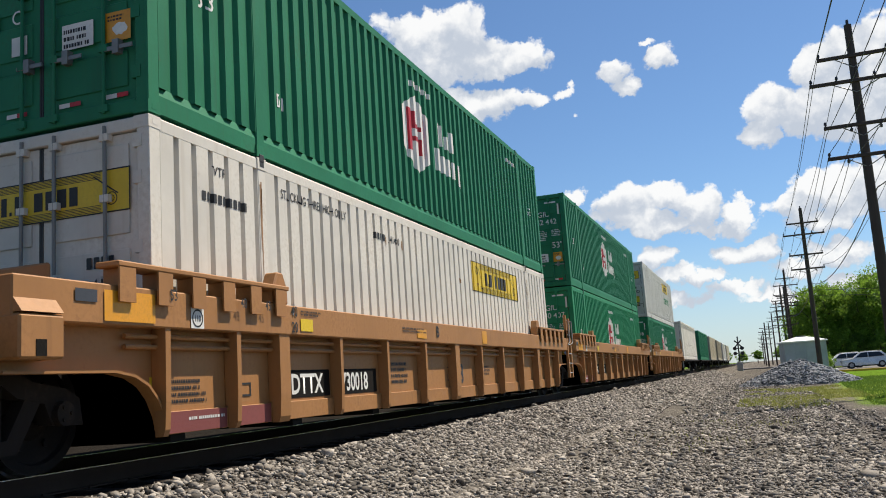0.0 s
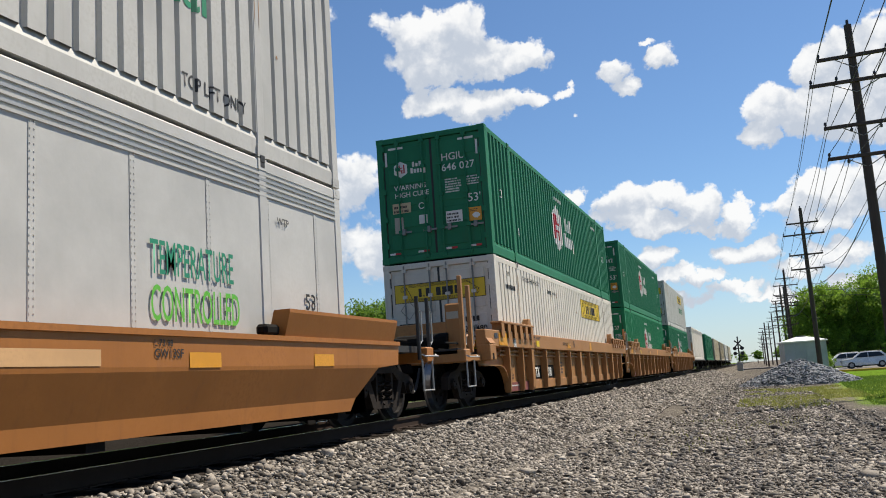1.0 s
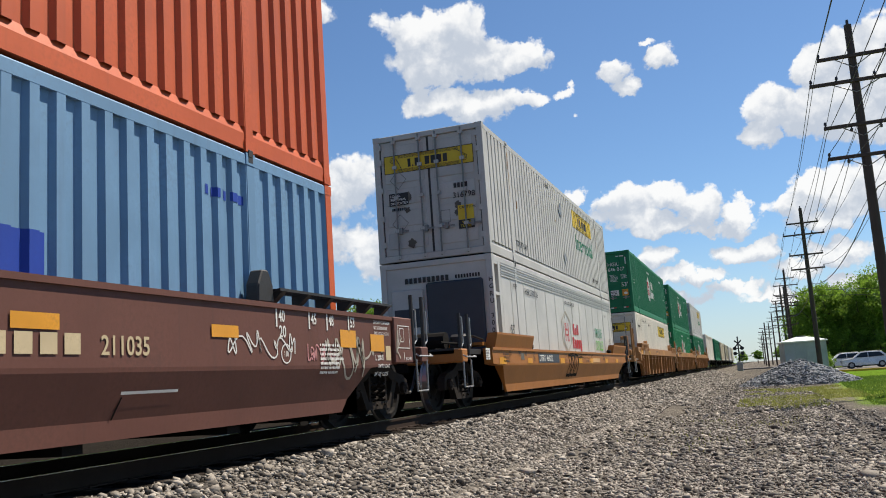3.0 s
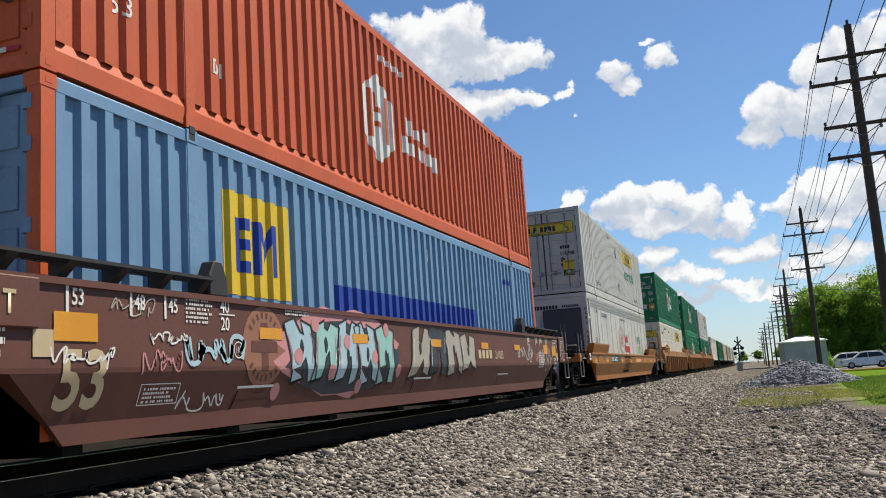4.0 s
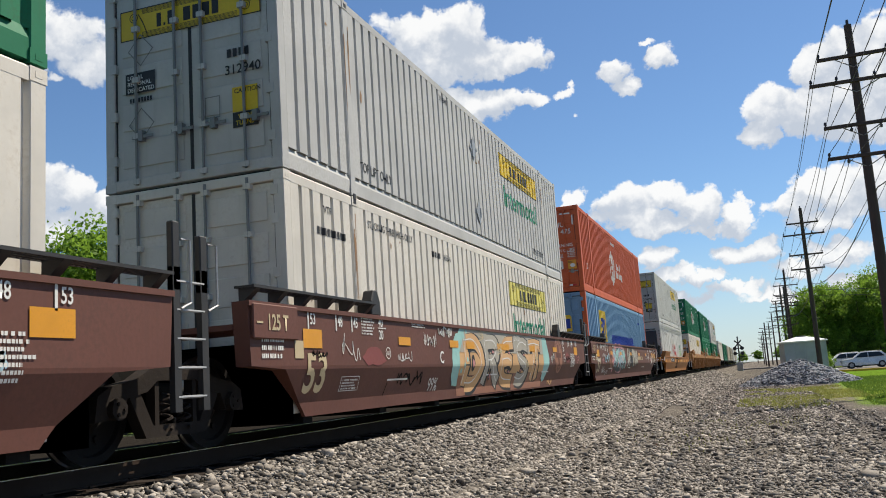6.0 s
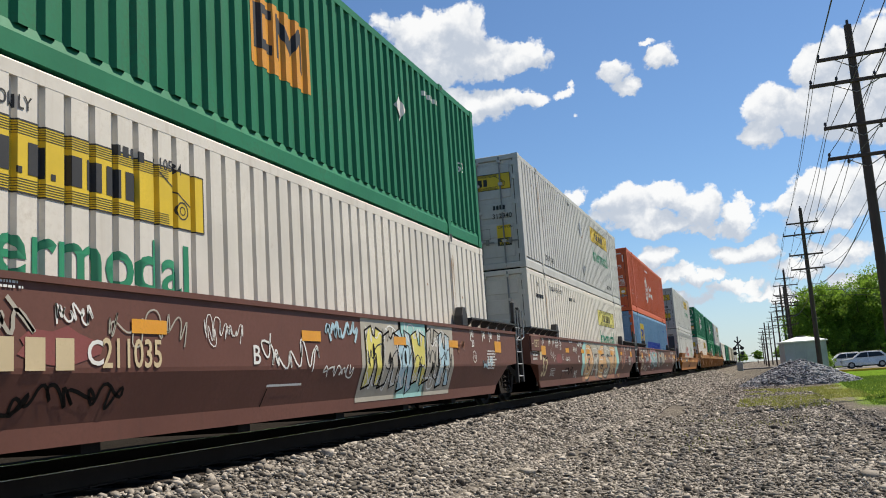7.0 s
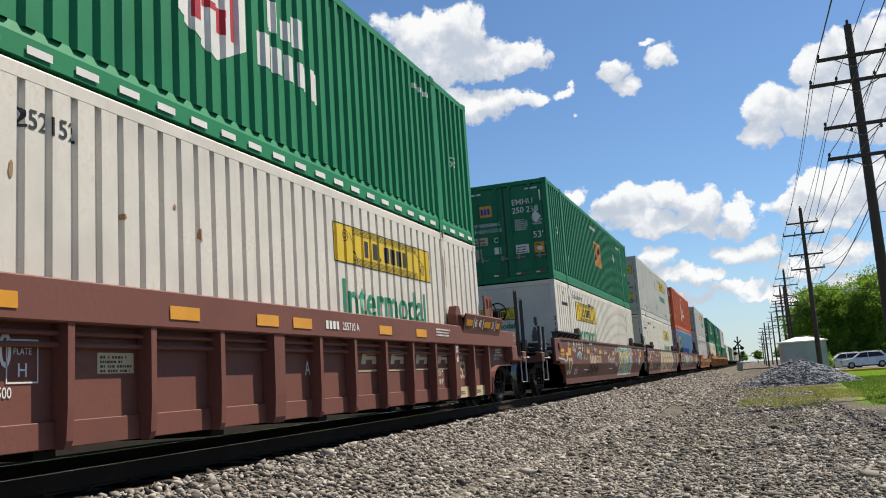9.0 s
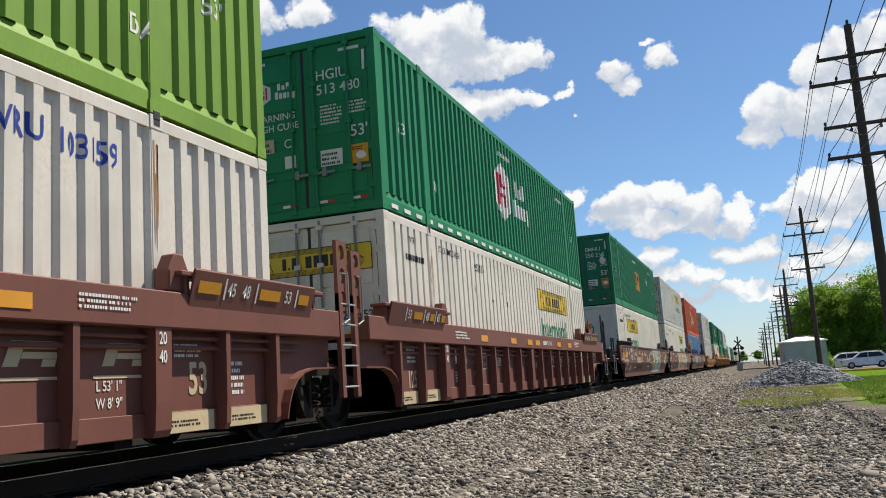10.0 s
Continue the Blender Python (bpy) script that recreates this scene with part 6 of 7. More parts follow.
def side_marks_green(face, hub=True, white="chalk"):
    face.text("53'", 0.85, 1.40, 0.20, white, 0.005, 0.012)
    face.text("DI", 2.38, 0.72, 0.17, white, 0.005, 0.012)
    face.text("53", 15.0, 1.40, 0.20, white, 0.005, 0.012)
    face.bars(7, 7.0, 2.42, 1.0, 0.10, white, 0.005)
    face.bars(6, 13.2, 2.42, 0.8, 0.09, white, 0.005)
    if hub:
        emblem(face, 7.2, 1.58, 0.66, 0.70, white, "red")
        two_words(face, 8.10, 1.15, 1.55, 0.92, white)


# car C: yellow ribbed, white below, green above
name_panel(lo_c_side, 9.75, 1.98, 13.25, 2.58, "yellow")
stack_words(lo_c_side, "241480")
panel_end(lo_c_end, "241480", False)
side_marks_green(up_c_side)
dry_end(up_c_end, "HGIU", "646 027")
side_marks_green(up_d_side)
side_marks_green(lo_d_side)
dry_end(up_d_end, "HGIU", "642 442")
dry_end(lo_d_end, "HGIU", "640 407")
side_marks_green(lo_e_side)
dry_end(lo_e_end, "HGIU", "640 118")
name_panel(up_e_side, 9.75, 2.0, 13.2, 2.6, "yellow")
up_e_side.text("Intermodal", 10.0, 1.30, 0.55, "deep_green", 0.005, 0.02, 1.0)
panel_end(up_e_end, "318022", False)
# car B
name_panel(up_b_side, 9.85, 1.98, 13.2, 2.56, "yellow")
up_b_side.text("Intermodal", 10.05, 1.30, 0.52, "deep_green", 0.005, 0.02, 0.98)
lifted_text(up_b_side, "316798")
up_b_side.poly("placard", [[(7.9, 1.95), (8.15, 2.2), (7.9, 2.45), (7.65, 2.2)]], "galv", 0.02)
up_b_side.poly("placard", [[(8.1, 0.55), (8.3, 0.8), (8.1, 1.05), (7.9, 0.8)]], "galv", 0.02)
panel_end(up_b_end, "316798")
lo_b_side.poly("emblem_edge", [[a, b, d, c] for (a, b), (c, d) in zip(list(zip(hexagon(7.40, 1.45, 0.64, 0.62), hexagon(7.40, 1.45, 0.64, 0.62)[1:] + hexagon(7.40, 1.45, 0.64, 0.62)[:1])), list(zip(hexagon(7.40, 1.45, 0.57, 0.55), hexagon(7.40, 1.45, 0.57, 0.55)[1:] + hexagon(7.40, 1.45, 0.57, 0.55)[:1])))], "ash", 0.004)
emblem(lo_b_side, 7.40, 1.42, 0.42, 0.50, "reefer", "red")
two_words(lo_b_side, 8.18, 0.98, 1.45, 0.74, "red")
lo_b_side.text("WARNING HIGH CUBE", 7.35, 2.25, 0.10, "ink", 0.012, 0.01)
lo_b_side.text("TEMPERATURE", 12.15, 1.40, 0.33, "teal", 0.012, 0.006, 0.45)
lo_b_side.text("CONTROLLED", 12.15, 0.97, 0.34, "fresh_green", 0.012, 0.010, 0.47)
lo_b_side.text("53'", 15.05, 1.22, 0.20, "ink", 0.012, 0.015)
lo_b_side.text("53'", 1.14, 1.20, 0.22, "ink", 0.012, 0.015)
lo_b_side.text("WTP", 1.60, 2.27, 0.12, "ink", 0.012, 0.015)
lo_b_side.text("WTP", 14.45, 2.18, 0.09, "ink", 0.012, 0.015)
lo_b_side.text("HGRU300136", 2.68, 2.20, 0.16, "ink", 0.012, 0.014, 1.05)
part("grille", bevelled(boxes((-0.22, 1.08, -0.05, 0.02, 0.62, 2.40)), 0.04), "grille", lo_b, "dark blue louvred cooling grille")
part("unit_casing", bevelled(boxes((-1.06, -0.30, -0.03, 0.02, 0.25, 2.30)), 0.03), "reefer", lo_b)
bm_skirt = bmesh.new()
prism(bm_skirt, [(-0.28, 0.25), (1.09, 0.25), (1.09, 0.45), (-0.28, 0.86)], "y", -0.06, 0.02)
part("unit_skirt", bm_skirt, "reefer", lo_b)
part("control_panel", boxes((-0.98, -0.40, -0.05, -0.028, 1.45, 1.86)), "grille", lo_b)
part("intake", boxes((-0.92, -0.72, -0.05, -0.028, 1.02, 1.30)), "grey_steel", lo_b)
unit = Face("end", 0.015, lo_b)
unit.bars(10, -0.72, 2.42, 1.05, 0.12, "ink", 0.008)
for i in range(9):
    unit.rect("vent_slot", 0.45 + i * 0.065, 2.44, 0.49 + i * 0.065, 2.52, "ink", 0.006)
Face("end", -0.045, lo_b).bars(9, 0.25, 0.30, 0.75, 0.09, "ink", 0.006)
for z in range(11):
    Face("end", -0.004, lo_b).text("HGRU 300136"[z], 1.20, 2.30 - z * 0.155, 0.10, "ink", 0.004, 0.02)

# car A: orange over blue
up_a_side.text("53", 0.85, 0.82, 0.20, "chalk", 0.005, 0.012)
up_a_side.text("DI", 2.38, 0.72, 0.17, "chalk", 0.005, 0.012)
emblem(up_a_side, 6.85, 1.42, 0.58, 0.72, "chalk", "orange")
two_words(up_a_side, 7.75, 1.12, 1.9, 0.62, "chalk")
up_a_side.bars(7, 7.0, 2.42, 1.0, 0.10, "chalk", 0.005)
dry_end(up_a_end, "HGIU", "633 475", "chalk", "amber", "right")
lo_a_side.rect("name_panel", 2.55, 1.30, 3.95, 2.42, "yellow", 0.004)
lo_a_side.poly("name_shape", [[(2.72, 1.55), (3.05, 1.55), (3.05, 1.68), (2.86, 1.68), (2.86, 1.80), (3.02, 1.80), (3.02, 1.92), (2.86, 1.92), (2.86, 2.02), (3.05, 2.02), (3.05, 2.15), (2.72, 2.15)],
                              [(3.12, 1.55), (3.24, 1.55), (3.24, 1.95), (3.36, 1.70), (3.48, 1.95), (3.48, 1.55), (3.60, 1.55), (3.60, 2.15), (3.47, 2.15), (3.36, 1.92), (3.25, 2.15), (3.12, 2.15)]], "navy", 0.006)
lo_a_side.rect("stripe", 5.1, 1.02, 11.2, 1.60, "navy", 0.004)
lo_a_side.bars(5, 13.3, 2.3, 0.8, 0.10, "navy", 0.005)
lo_a_side.rect("plate", 8.6, 2.30, 8.72, 2.5, "chalk", 0.01)
for u in (-0.62, 0.44):
    lo_a_end.rect("name_panel", u - 0.34, 1.62, u + 0.34, 2.16, "yellow", 0.016)
    lo_a_end.bars(3, u - 0.26, 1.72, 0.60, 0.32, "navy", 0.018, 0.25)
lo_a_end.text("EMHU", 0.36, 1.16, 0.13, "chalk", 0.016, 0.012)
lo_a_end.text("204949", 0.36, 0.98, 0.13, "chalk", 0.016, 0.012)

# car X: silver over white
name_panel(up_x_side, 10.03, 1.95, 13.6, 2.50, "yellow")
up_x_side.text("Intermodal", 10.2, 1.27, 0.50, "deep_green", 0.005, 0.02, 1.05)
lifted_text(up_x_side, "312940")
up_x_side.poly("placard", [[(8.0, 1.85), (8.25, 2.1), (8.0, 2.35), (7.75, 2.1)]], "galv", 0.02)
up_x_side.poly("placard", [[(8.1, 0.5), (8.3, 0.75), (8.1, 1.0), (7.9, 0.75)]], "galv", 0.02)
name_panel(lo_x_side, 10.03, 1.86, 13.65, 2.42, "pale_yellow")
lo_x_side.text("Intermodal", 10.2, 1.20, 0.50, "teal", 0.005, 0.02, 1.03)
stack_words(lo_x_side, "265566")
panel_end(up_x_end, "312940", False)

# car Z: green over white
side_marks_green(up_z_side, False)
up_z_side.rect("square_sign", 7.42, 1.12, 8.85, 2.02, "amber", 0.004)
up_z_side.poly("name_shape", [[(7.55, 1.35), (7.92, 1.35), (7.92, 1.48), (7.68, 1.48), (7.68, 1.80), (7.92, 1.80), (7.92, 1.92), (7.55, 1.92)], [(8.0, 1.35), (8.12, 1.35), (8.12, 1.72), (8.36, 1.45), (8.58, 1.72), (8.58, 1.35), (8.70, 1.35), (8.70, 1.92), (8.55, 1.92), (8.36, 1.66), (8.14, 1.92), (8.0, 1.92)]], "ink", 0.006)
up_z_side.poly("placard", [[(12.0, 1.6), (12.2, 1.85), (12.0, 2.1), (11.8, 1.85)]], "chalk", 0.02)
dry_end(up_z_end, "EMHU", "250 258", "chalk", "amber", "left", True)
name_panel(lo_z_side, 2.90, 1.86, 6.40, 2.44, "yellow")
lo_z_side.text("Intermodal", 3.02, 1.22, 0.50, "deep_green", 0.005, 0.02, 1.02)
stack_words(lo_z_side, "310584")
name_panel(lo_z_end, -0.95, 1.86, 0.10, 2.20, "yellow")
lo_z_end.text("Intermodal", -0.90, 1.62, 0.16, "deep_green", 0.008, 0.02)
lo_z_end.bars(4, -0.92, 1.28, 0.36, 0.12, "ink", 0.008)
lo_z_end.text("310584", -0.48, 1.28, 0.13, "ink", 0.008, 0.012)
for i, (u, v, w, h) in enumerate(((0.62, 1.35, 0.12, 0.30), (0.58, 0.85, 0.14, 0.30), (0.66, 1.75, 0.07, 0.16))):
    lo_z_end.poly("soot_stain", [blob(u, v, w, h, 300 + i, 18, 0.5)], "soot", 0.004)
for i in range(6):
    Face("end", -0.004, lo_z).text("310584"[i], 1.20, 1.75 - i * 0.17, 0.11, "ink", 0.004, 0.02)

# car Y: green over white, and W: lime over white
side_marks_green(up_y_side)
for i in range(30):
    up_y_side.rect("white_dash", 0.35 + i * 0.53, 0.06, 0.62 + i * 0.53, 0.13, "chalk", 0.006)
dry_end(up_y_end, "HGIU", "513 480")
name_panel(lo_y_side, 9.78, 1.92, 13.4, 2.46, "yellow")
lo_y_side.text("Intermodal", 9.95, 1.22, 0.50, "deep_green", 0.005, 0.02, 1.03)
stack_words(lo_y_side, "", "STACK LIMIT 3 HIGH")
lo_y_side.text("252152", 4.50, 2.39, 0.16, "ink", 0.005, 0.012, 0.95)
panel_end(lo_y_end, "252152", False)
lo_w_side.text("103159", 12.92, 2.28, 0.22, "navy", 0.005, 0.01, 0.8)
lo_w_side.text("WRU", 12.22, 2.32, 0.22, "navy", 0.005, 0.01, 0.8)
up_w_side.text("53'", 15.0, 1.35, 0.24, "chalk", 0.005, 0.012)
up_w_side.text("DA", 13.8, 0.70, 0.20, "chalk", 0.005, 0.012)


for side in (lo_c_side, lo_x_side, lo_z_side, lo_y_side, lo_w_side, up_b_side, up_x_side, up_e_side):
    rnd_rust = random.Random(len(side.parent.children))
    for u in (1.98, LEN - 1.98):
        for _ in range(4):
            x, top, fall = u + rnd_rust.uniform(-0.07, 0.07), rnd_rust.uniform(2.3, 2.72), rnd_rust.uniform(0.25, 1.1)
            Face("side", HALF + 0.003, side.parent).poly("rust_run", [[(x - 0.012, top), (x + 0.012, top), (x + 0.006, top - fall), (x - 0.003, top - fall * 1.1)]], "rust_run", 0.002)
    for _ in range(7):
        x, z = rnd_rust.uniform(0.4, 15.6), rnd_rust.uniform(0.5, 2.5)
        side.poly("scrape", [blob(x, z, rnd_rust.uniform(0.015, 0.05), rnd_rust.uniform(0.02, 0.12), rnd_rust.randrange(999), 9, 0.5)], "rust_run", 0.006)


# ---- marks on the cars ----
def well_numbers(face, u, size, marks, mat="chalk", v=1.30):
    for du, words in marks:
        face.text(words, u + du, v, size, mat, 0.008, 0.02, 0.75)
        face.rect("mark_tick", u + du - 0.06, v - 0.06, u + du - 0.03, v + size + 0.02, mat, 0.008)


def plate_110(face, u, v, r=0.085):
    face.poly("round_mark", ring(u, v, r * 0.86, r, 20), "chalk", 0.007)
    face.text("110", u, v - 0.03, 0.06, "chalk", 0.007, 0.02, 0.8, True)


def brown_car_marks(face, name_at=3.2):
    """The stencils that all smooth brown cars share."""
    face.rect("amber_reflector", -0.10, 1.02, 0.36, 1.24, "amber", 0.008)
    face.rect("test_plate", -0.30, 0.90, -0.10, 1.10, "cream", 0.007)
    face.text("53", -0.05, 0.52, 0.45, "cream", 0.007, 0.03, 0.88)
    well_numbers(face, 0.0, 0.13, ((0.08, "53"), (0.80, "48"), (1.25, "45")))
    face.text("40", 2.05, 1.34, 0.13, "chalk", 0.008, 0.02, 0.85)
    face.text("20", 2.05, 1.17, 0.13, "chalk", 0.008, 0.02, 0.85)
    face.rect("mark_tick", 2.03, 1.315, 2.30, 1.328, "chalk", 0.008)
    face.lines(6, 1.50, 1.22, 0.42, 0.24, "chalk", 0.008, 61)
    plate_110(face, 2.35, 0.98)
    face.poly("stencil_frame", frame_of(0.92, 0.50, 1.46, 0.68, 0.008), "chalk", 0.008)
    face.lines(4, 0.97, 0.52, 0.44, 0.14, "chalk", 0.008, 62)
    for u in (2.75, 5.0, 7.9, 10.6, 13.0):
        face.rect("amber_reflector", u, 1.10, u + 0.46, 1.22, "amber", 0.010)
    for u in (2.4, 7.2, 11.8):
        face.rect("weld_bar", u, 0.60, u + 0.75, 0.625, "chalk", 0.008)
        face.stroke([(u + 0.02, 0.58), (u - 0.04, 0.40)], 0.02, "under", 0.008)
    face.text("C", 4.48, 0.84, 0.20, "chalk", 0.008, 0.02)
    well_numbers(face, 14.2, 0.13, ((0.06, "40"), (0.80, "45"), (1.25, "48"), (1.85, "53")))
    face.text("20", 14.26, 1.13, 0.13, "chalk", 0.008, 0.02, 0.85)
    face.rect("amber_reflector", 15.75, 1.04, 16.2, 1.26, "amber", 0.008)
    face.lines(7, 15.2, 0.72, 0.62, 0.38, "chalk", 0.008, 63)
    face.lines(2, 3.3, 1.38, 0.6, 0.07, "chalk", 0.008, 64)
    face.lines(3, -1.0, 0.90, 0.55, 0.26, "chalk", 0.008, 65)
    plate_110(face, 14.4, 0.95, 0.11)


def seal(face, u, v, w, h):
    face.poly("faded_emblem", [[(u + w * math.cos(i * math.tau / 32), v + h * math.sin(i * math.tau / 32)) for i in range(32)]], "seal", 0.004)
    face.poly("emblem_cross", [[(u - w * 0.62, v - h * 0.14), (u + w * 0.62, v - h * 0.14), (u + w * 0.62, v + h * 0.14), (u - w * 0.62, v + h * 0.14)], [(u - w * 0.16, v - h * 0.6), (u + w * 0.16, v - h * 0.6), (u + w * 0.16, v - h * 0.15), (u - w * 0.16, v - h * 0.15)],
                               [(u - w * 0.16, v + h * 0.15), (u + w * 0.16, v + h * 0.15), (u + w * 0.16, v + h * 0.6), (u - w * 0.16, v + h * 0.6)]], "brown", 0.006)
    face.poly("emblem_bars", [[(u + w * 0.86 * math.cos(a), v + h * 0.86 * math.sin(a)), (u + w * 0.70 * math.cos(a), v + h * 0.70 * math.sin(a)), (u + w * 0.70 * math.cos(a + 0.12), v + h * 0.70 * math.sin(a + 0.12)), (u + w * 0.86 * math.cos(a + 0.12), v + h * 0.86 * math.sin(a + 0.12))] for a in [0.5 + 0.28 * i for i in range(8)] + [3.7 + 0.28 * i for i in range(7)]], "brown", 0.006)


def outline(face, pts, thick, mat, lift):
    face.stroke(pts + pts[:2], thick, mat, lift)


def letters_mural(face, u0, u1, v0, v1, count, fill, edge, glow, seed, slant=0.1):
    """Large sprayed letter-like shapes with dark edges and light glints."""
    rnd = random.Random(seed)
    step = (u1 - u0) / count
    for i in range(count):
        a = u0 + i * step
        lean = rnd.uniform(-slant, slant) * step * 2
        top, bot = v1 - rnd.uniform(0, 0.12) * (v1 - v0), v0 + rnd.uniform(0, 0.12) * (v1 - v0)
        mid = (top + bot) / 2 + rnd.uniform(-0.1, 0.1)
        notch = rnd.uniform(0.25, 0.5)
        shape = [(a + lean * -0.5, bot), (a + step * 0.42 + lean * -0.5, bot + 0.05), (a + step * 0.48, mid - 0.12), (a + step * 0.62, mid - 0.10 * notch), (a + step * 0.70 - lean * 0.3, bot + rnd.uniform(-0.05, 0.1)), (a + step * 1.02 - lean * 0.3, bot + 0.03),
                 (a + step * 0.98, mid), (a + step * 1.06 + lean * 0.5, top - 0.06), (a + step * 0.66 + lean * 0.5, top), (a + step * 0.58, mid + 0.22), (a + step * 0.46, mid + 0.25), (a + step * 0.40 + lean * 0.5, top + 0.02), (a + step * 0.02 + lean * 0.5, top - 0.05), (a + step * 0.06, mid)]
        face.poly("sprayed_letter", [shape], fill[i % len(fill)], 0.006 + 0.0006 * (i % 2))
        outline(face, shape, 0.035, edge, 0.0085)
        face.poly("sprayed_gap", [blob(a + step * 0.5, mid + rnd.uniform(-0.15, 0.15), step * 0.09, 0.12, seed + i, 9, 0.3)], edge, 0.008)
        face.stroke([(a + step * 0.10, bot + 0.15), (a + step * 0.14, mid), (a + step * 0.12 + lean * 0.4, top - 0.18)], 0.018, glow, 0.0095)
        face.stroke([(a + step * 0.90, mid - 0.1), (a + step * 0.95, mid + 0.15), (a + step * 0.97 + lean * 0.4, top - 0.14)], 0.014, glow, 0.0095)


def tag(face, u, v, w, h, seed, mat="chalk", thick=0.018, loops=5):
    face.stroke(scribble(u, v, w, h, seed, loops), thick, mat, 0.0075)


# A
f = car_a_side
brown_car_marks(f)
seal(f, 2.85, 1.02, 0.42, 0.42)
f.poly("sprayed_ground", [blob(4.85, 0.98, 1.95, 0.60, 70, 26, 0.22)], "pink", 0.0045)
f.poly("sprayed_ground", [blob(4.9, 0.92, 1.75, 0.50, 71, 26, 0.25)], "grille", 0.0055)
letters_mural(f, 3.35, 6.35, 0.52, 1.40, 5, ("sky_spray", "aqua", "sky_spray"), "ink", "pink", 72, 0.2)
for i in range(9):
    f.poly("sprayed_dot", [blob(3.15 + i * 0.42, 0.55 + 0.75 * ((i * 7) % 5) / 4, 0.10, 0.10, 80 + i, 12, 0.1)], "pink", 0.0105)
letters_mural(f, 7.0, 10.2, 0.60, 1.45, 4, ("ash", "grille", "ash"), "ink", "chalk", 74, 0.15)
f.text("211035", 11.5, 0.92, 0.16, "cream", 0.008, 0.02, 0.9)
f.bars(4, 10.4, 0.92, 0.95, 0.16, "cream", 0.008)
for args in ((-0.15, 0.78, 0.75, 0.24, 1), (0.9, 0.72, 0.55, 0.30, 2, "pink"), (1.5, 0.80, 1.0, 0.34, 3, "sky_spray", 0.05, 6), (1.45, 0.40, 0.85, 0.26, 4), (0.5, 1.22, 0.6, 0.2, 5, "ash", 0.012), (1.0, 1.0, 0.55, 0.14, 6), (13.2, 0.85, 1.6, 0.45, 7), (14.9, 0.8, 0.8, 0.3, 8, "pink")):
    tag(f, *args)
f.rect("amber_reflector", 16.66, 1.0, 17.11, 1.23, "amber", 0.008)
f.rect("test_plate", 17.16, 0.88, 17.33, 1.08, "cream", 0.007)
for i, w in enumerate(("2 INCH H F COMP SHOES", "NO. 24 BRAKE BEAMS", "SPRG 6 OC 6-5 4 IC D-5")):
    f.text(w, 16.78, 1.375 - i * 0.075, 0.045, "chalk", 0.008, 0.015, 0.78)
f.text("L 200-5", 16.79, 0.88, 0.075, "chalk", 0.008, 0.02, 0.85)
f.text("EMPTY LOAD", 16.88, 0.78, 0.05, "chalk", 0.008, 0.02, 0.95)
f.text("3/8\" ADJ. BLOCK", 16.80, 0.67, 0.055, "chalk", 0.008, 0.015, 0.85)
part("brake_box", bevelled(boxes((1.40, 1.56, 17.42, 18.10, 0.84, 1.50)), 0.015), "brown", car_a)
bx = Face("side", 1.56, car_a)
bx.poly("stencil_frame", frame_of(17.54, 1.05, 17.98, 1.38, 0.012), "chalk", 0.006)
bx.poly("stencil_frame", frame_of(17.60, 1.14, 17.76, 1.34, 0.010), "chalk", 0.007)
bx.text("JACK HERE", 17.80, 0.88, 0.045, "chalk", 0.006, 0.015, 0.72)
bx.stroke([(17.74, 1.0), (17.74, 0.89)], 0.016, "chalk", 0.006)
bx.stroke([(17.46, 0.98), (17.52, 1.30), (17.66, 1.20), (17.48, 1.02), (17.60, 0.90)], 0.03, "ash", 0.008)
for args in ((15.3, 0.62, 1.2, 0.72, 9, "ash", 0.035, 4), (16.3, 0.66, 1.0, 0.75, 10, "ash", 0.03, 3)):
    tag(f, *args)
for end_car, words in ((car_a, "125 T"), (car_x, "125 T")):
    part("brake_box", bevelled(boxes((1.515, 1.56, -1.20, -0.26, 1.10, 1.47)), 0.012), "brown", end_car)
    bx = Face("side", 1.56, end_car)
    bx.text(words, -0.94, 1.20, 0.17, "cream", 0.006, 0.03, 0.80)
    bx.stroke([(-1.14, 1.27), (-1.02, 1.27)], 0.02, "cream", 0.006)
# X
f = car_x_side
brown_car_marks(f)
seal(f, 13.65, 1.02, 0.46, 0.46)
f.poly("sprayed_ground", [blob(5.75, 0.92, 0.75, 0.60, 90, 22, 0.2)], "aqua", 0.0042)
f.poly("sprayed_ground", [blob(12.0, 0.95, 0.55, 0.60, 91, 22, 0.2)], "aqua", 0.0042)
f.poly("sprayed_ground", [[(5.5, 1.02), (11.9, 1.02), (11.8, 1.46), (5.9, 1.46)]], "ash", 0.0048)
f.poly("sprayed_ground", [[(5.5, 0.62), (11.9, 0.62), (11.9, 1.03), (5.5, 1.03)]], "peach", 0.0048)
f.poly("sprayed_ground", [[(5.6, 0.27), (11.9, 0.27), (11.9, 0.625), (5.5, 0.625)]], "seal", 0.0048)
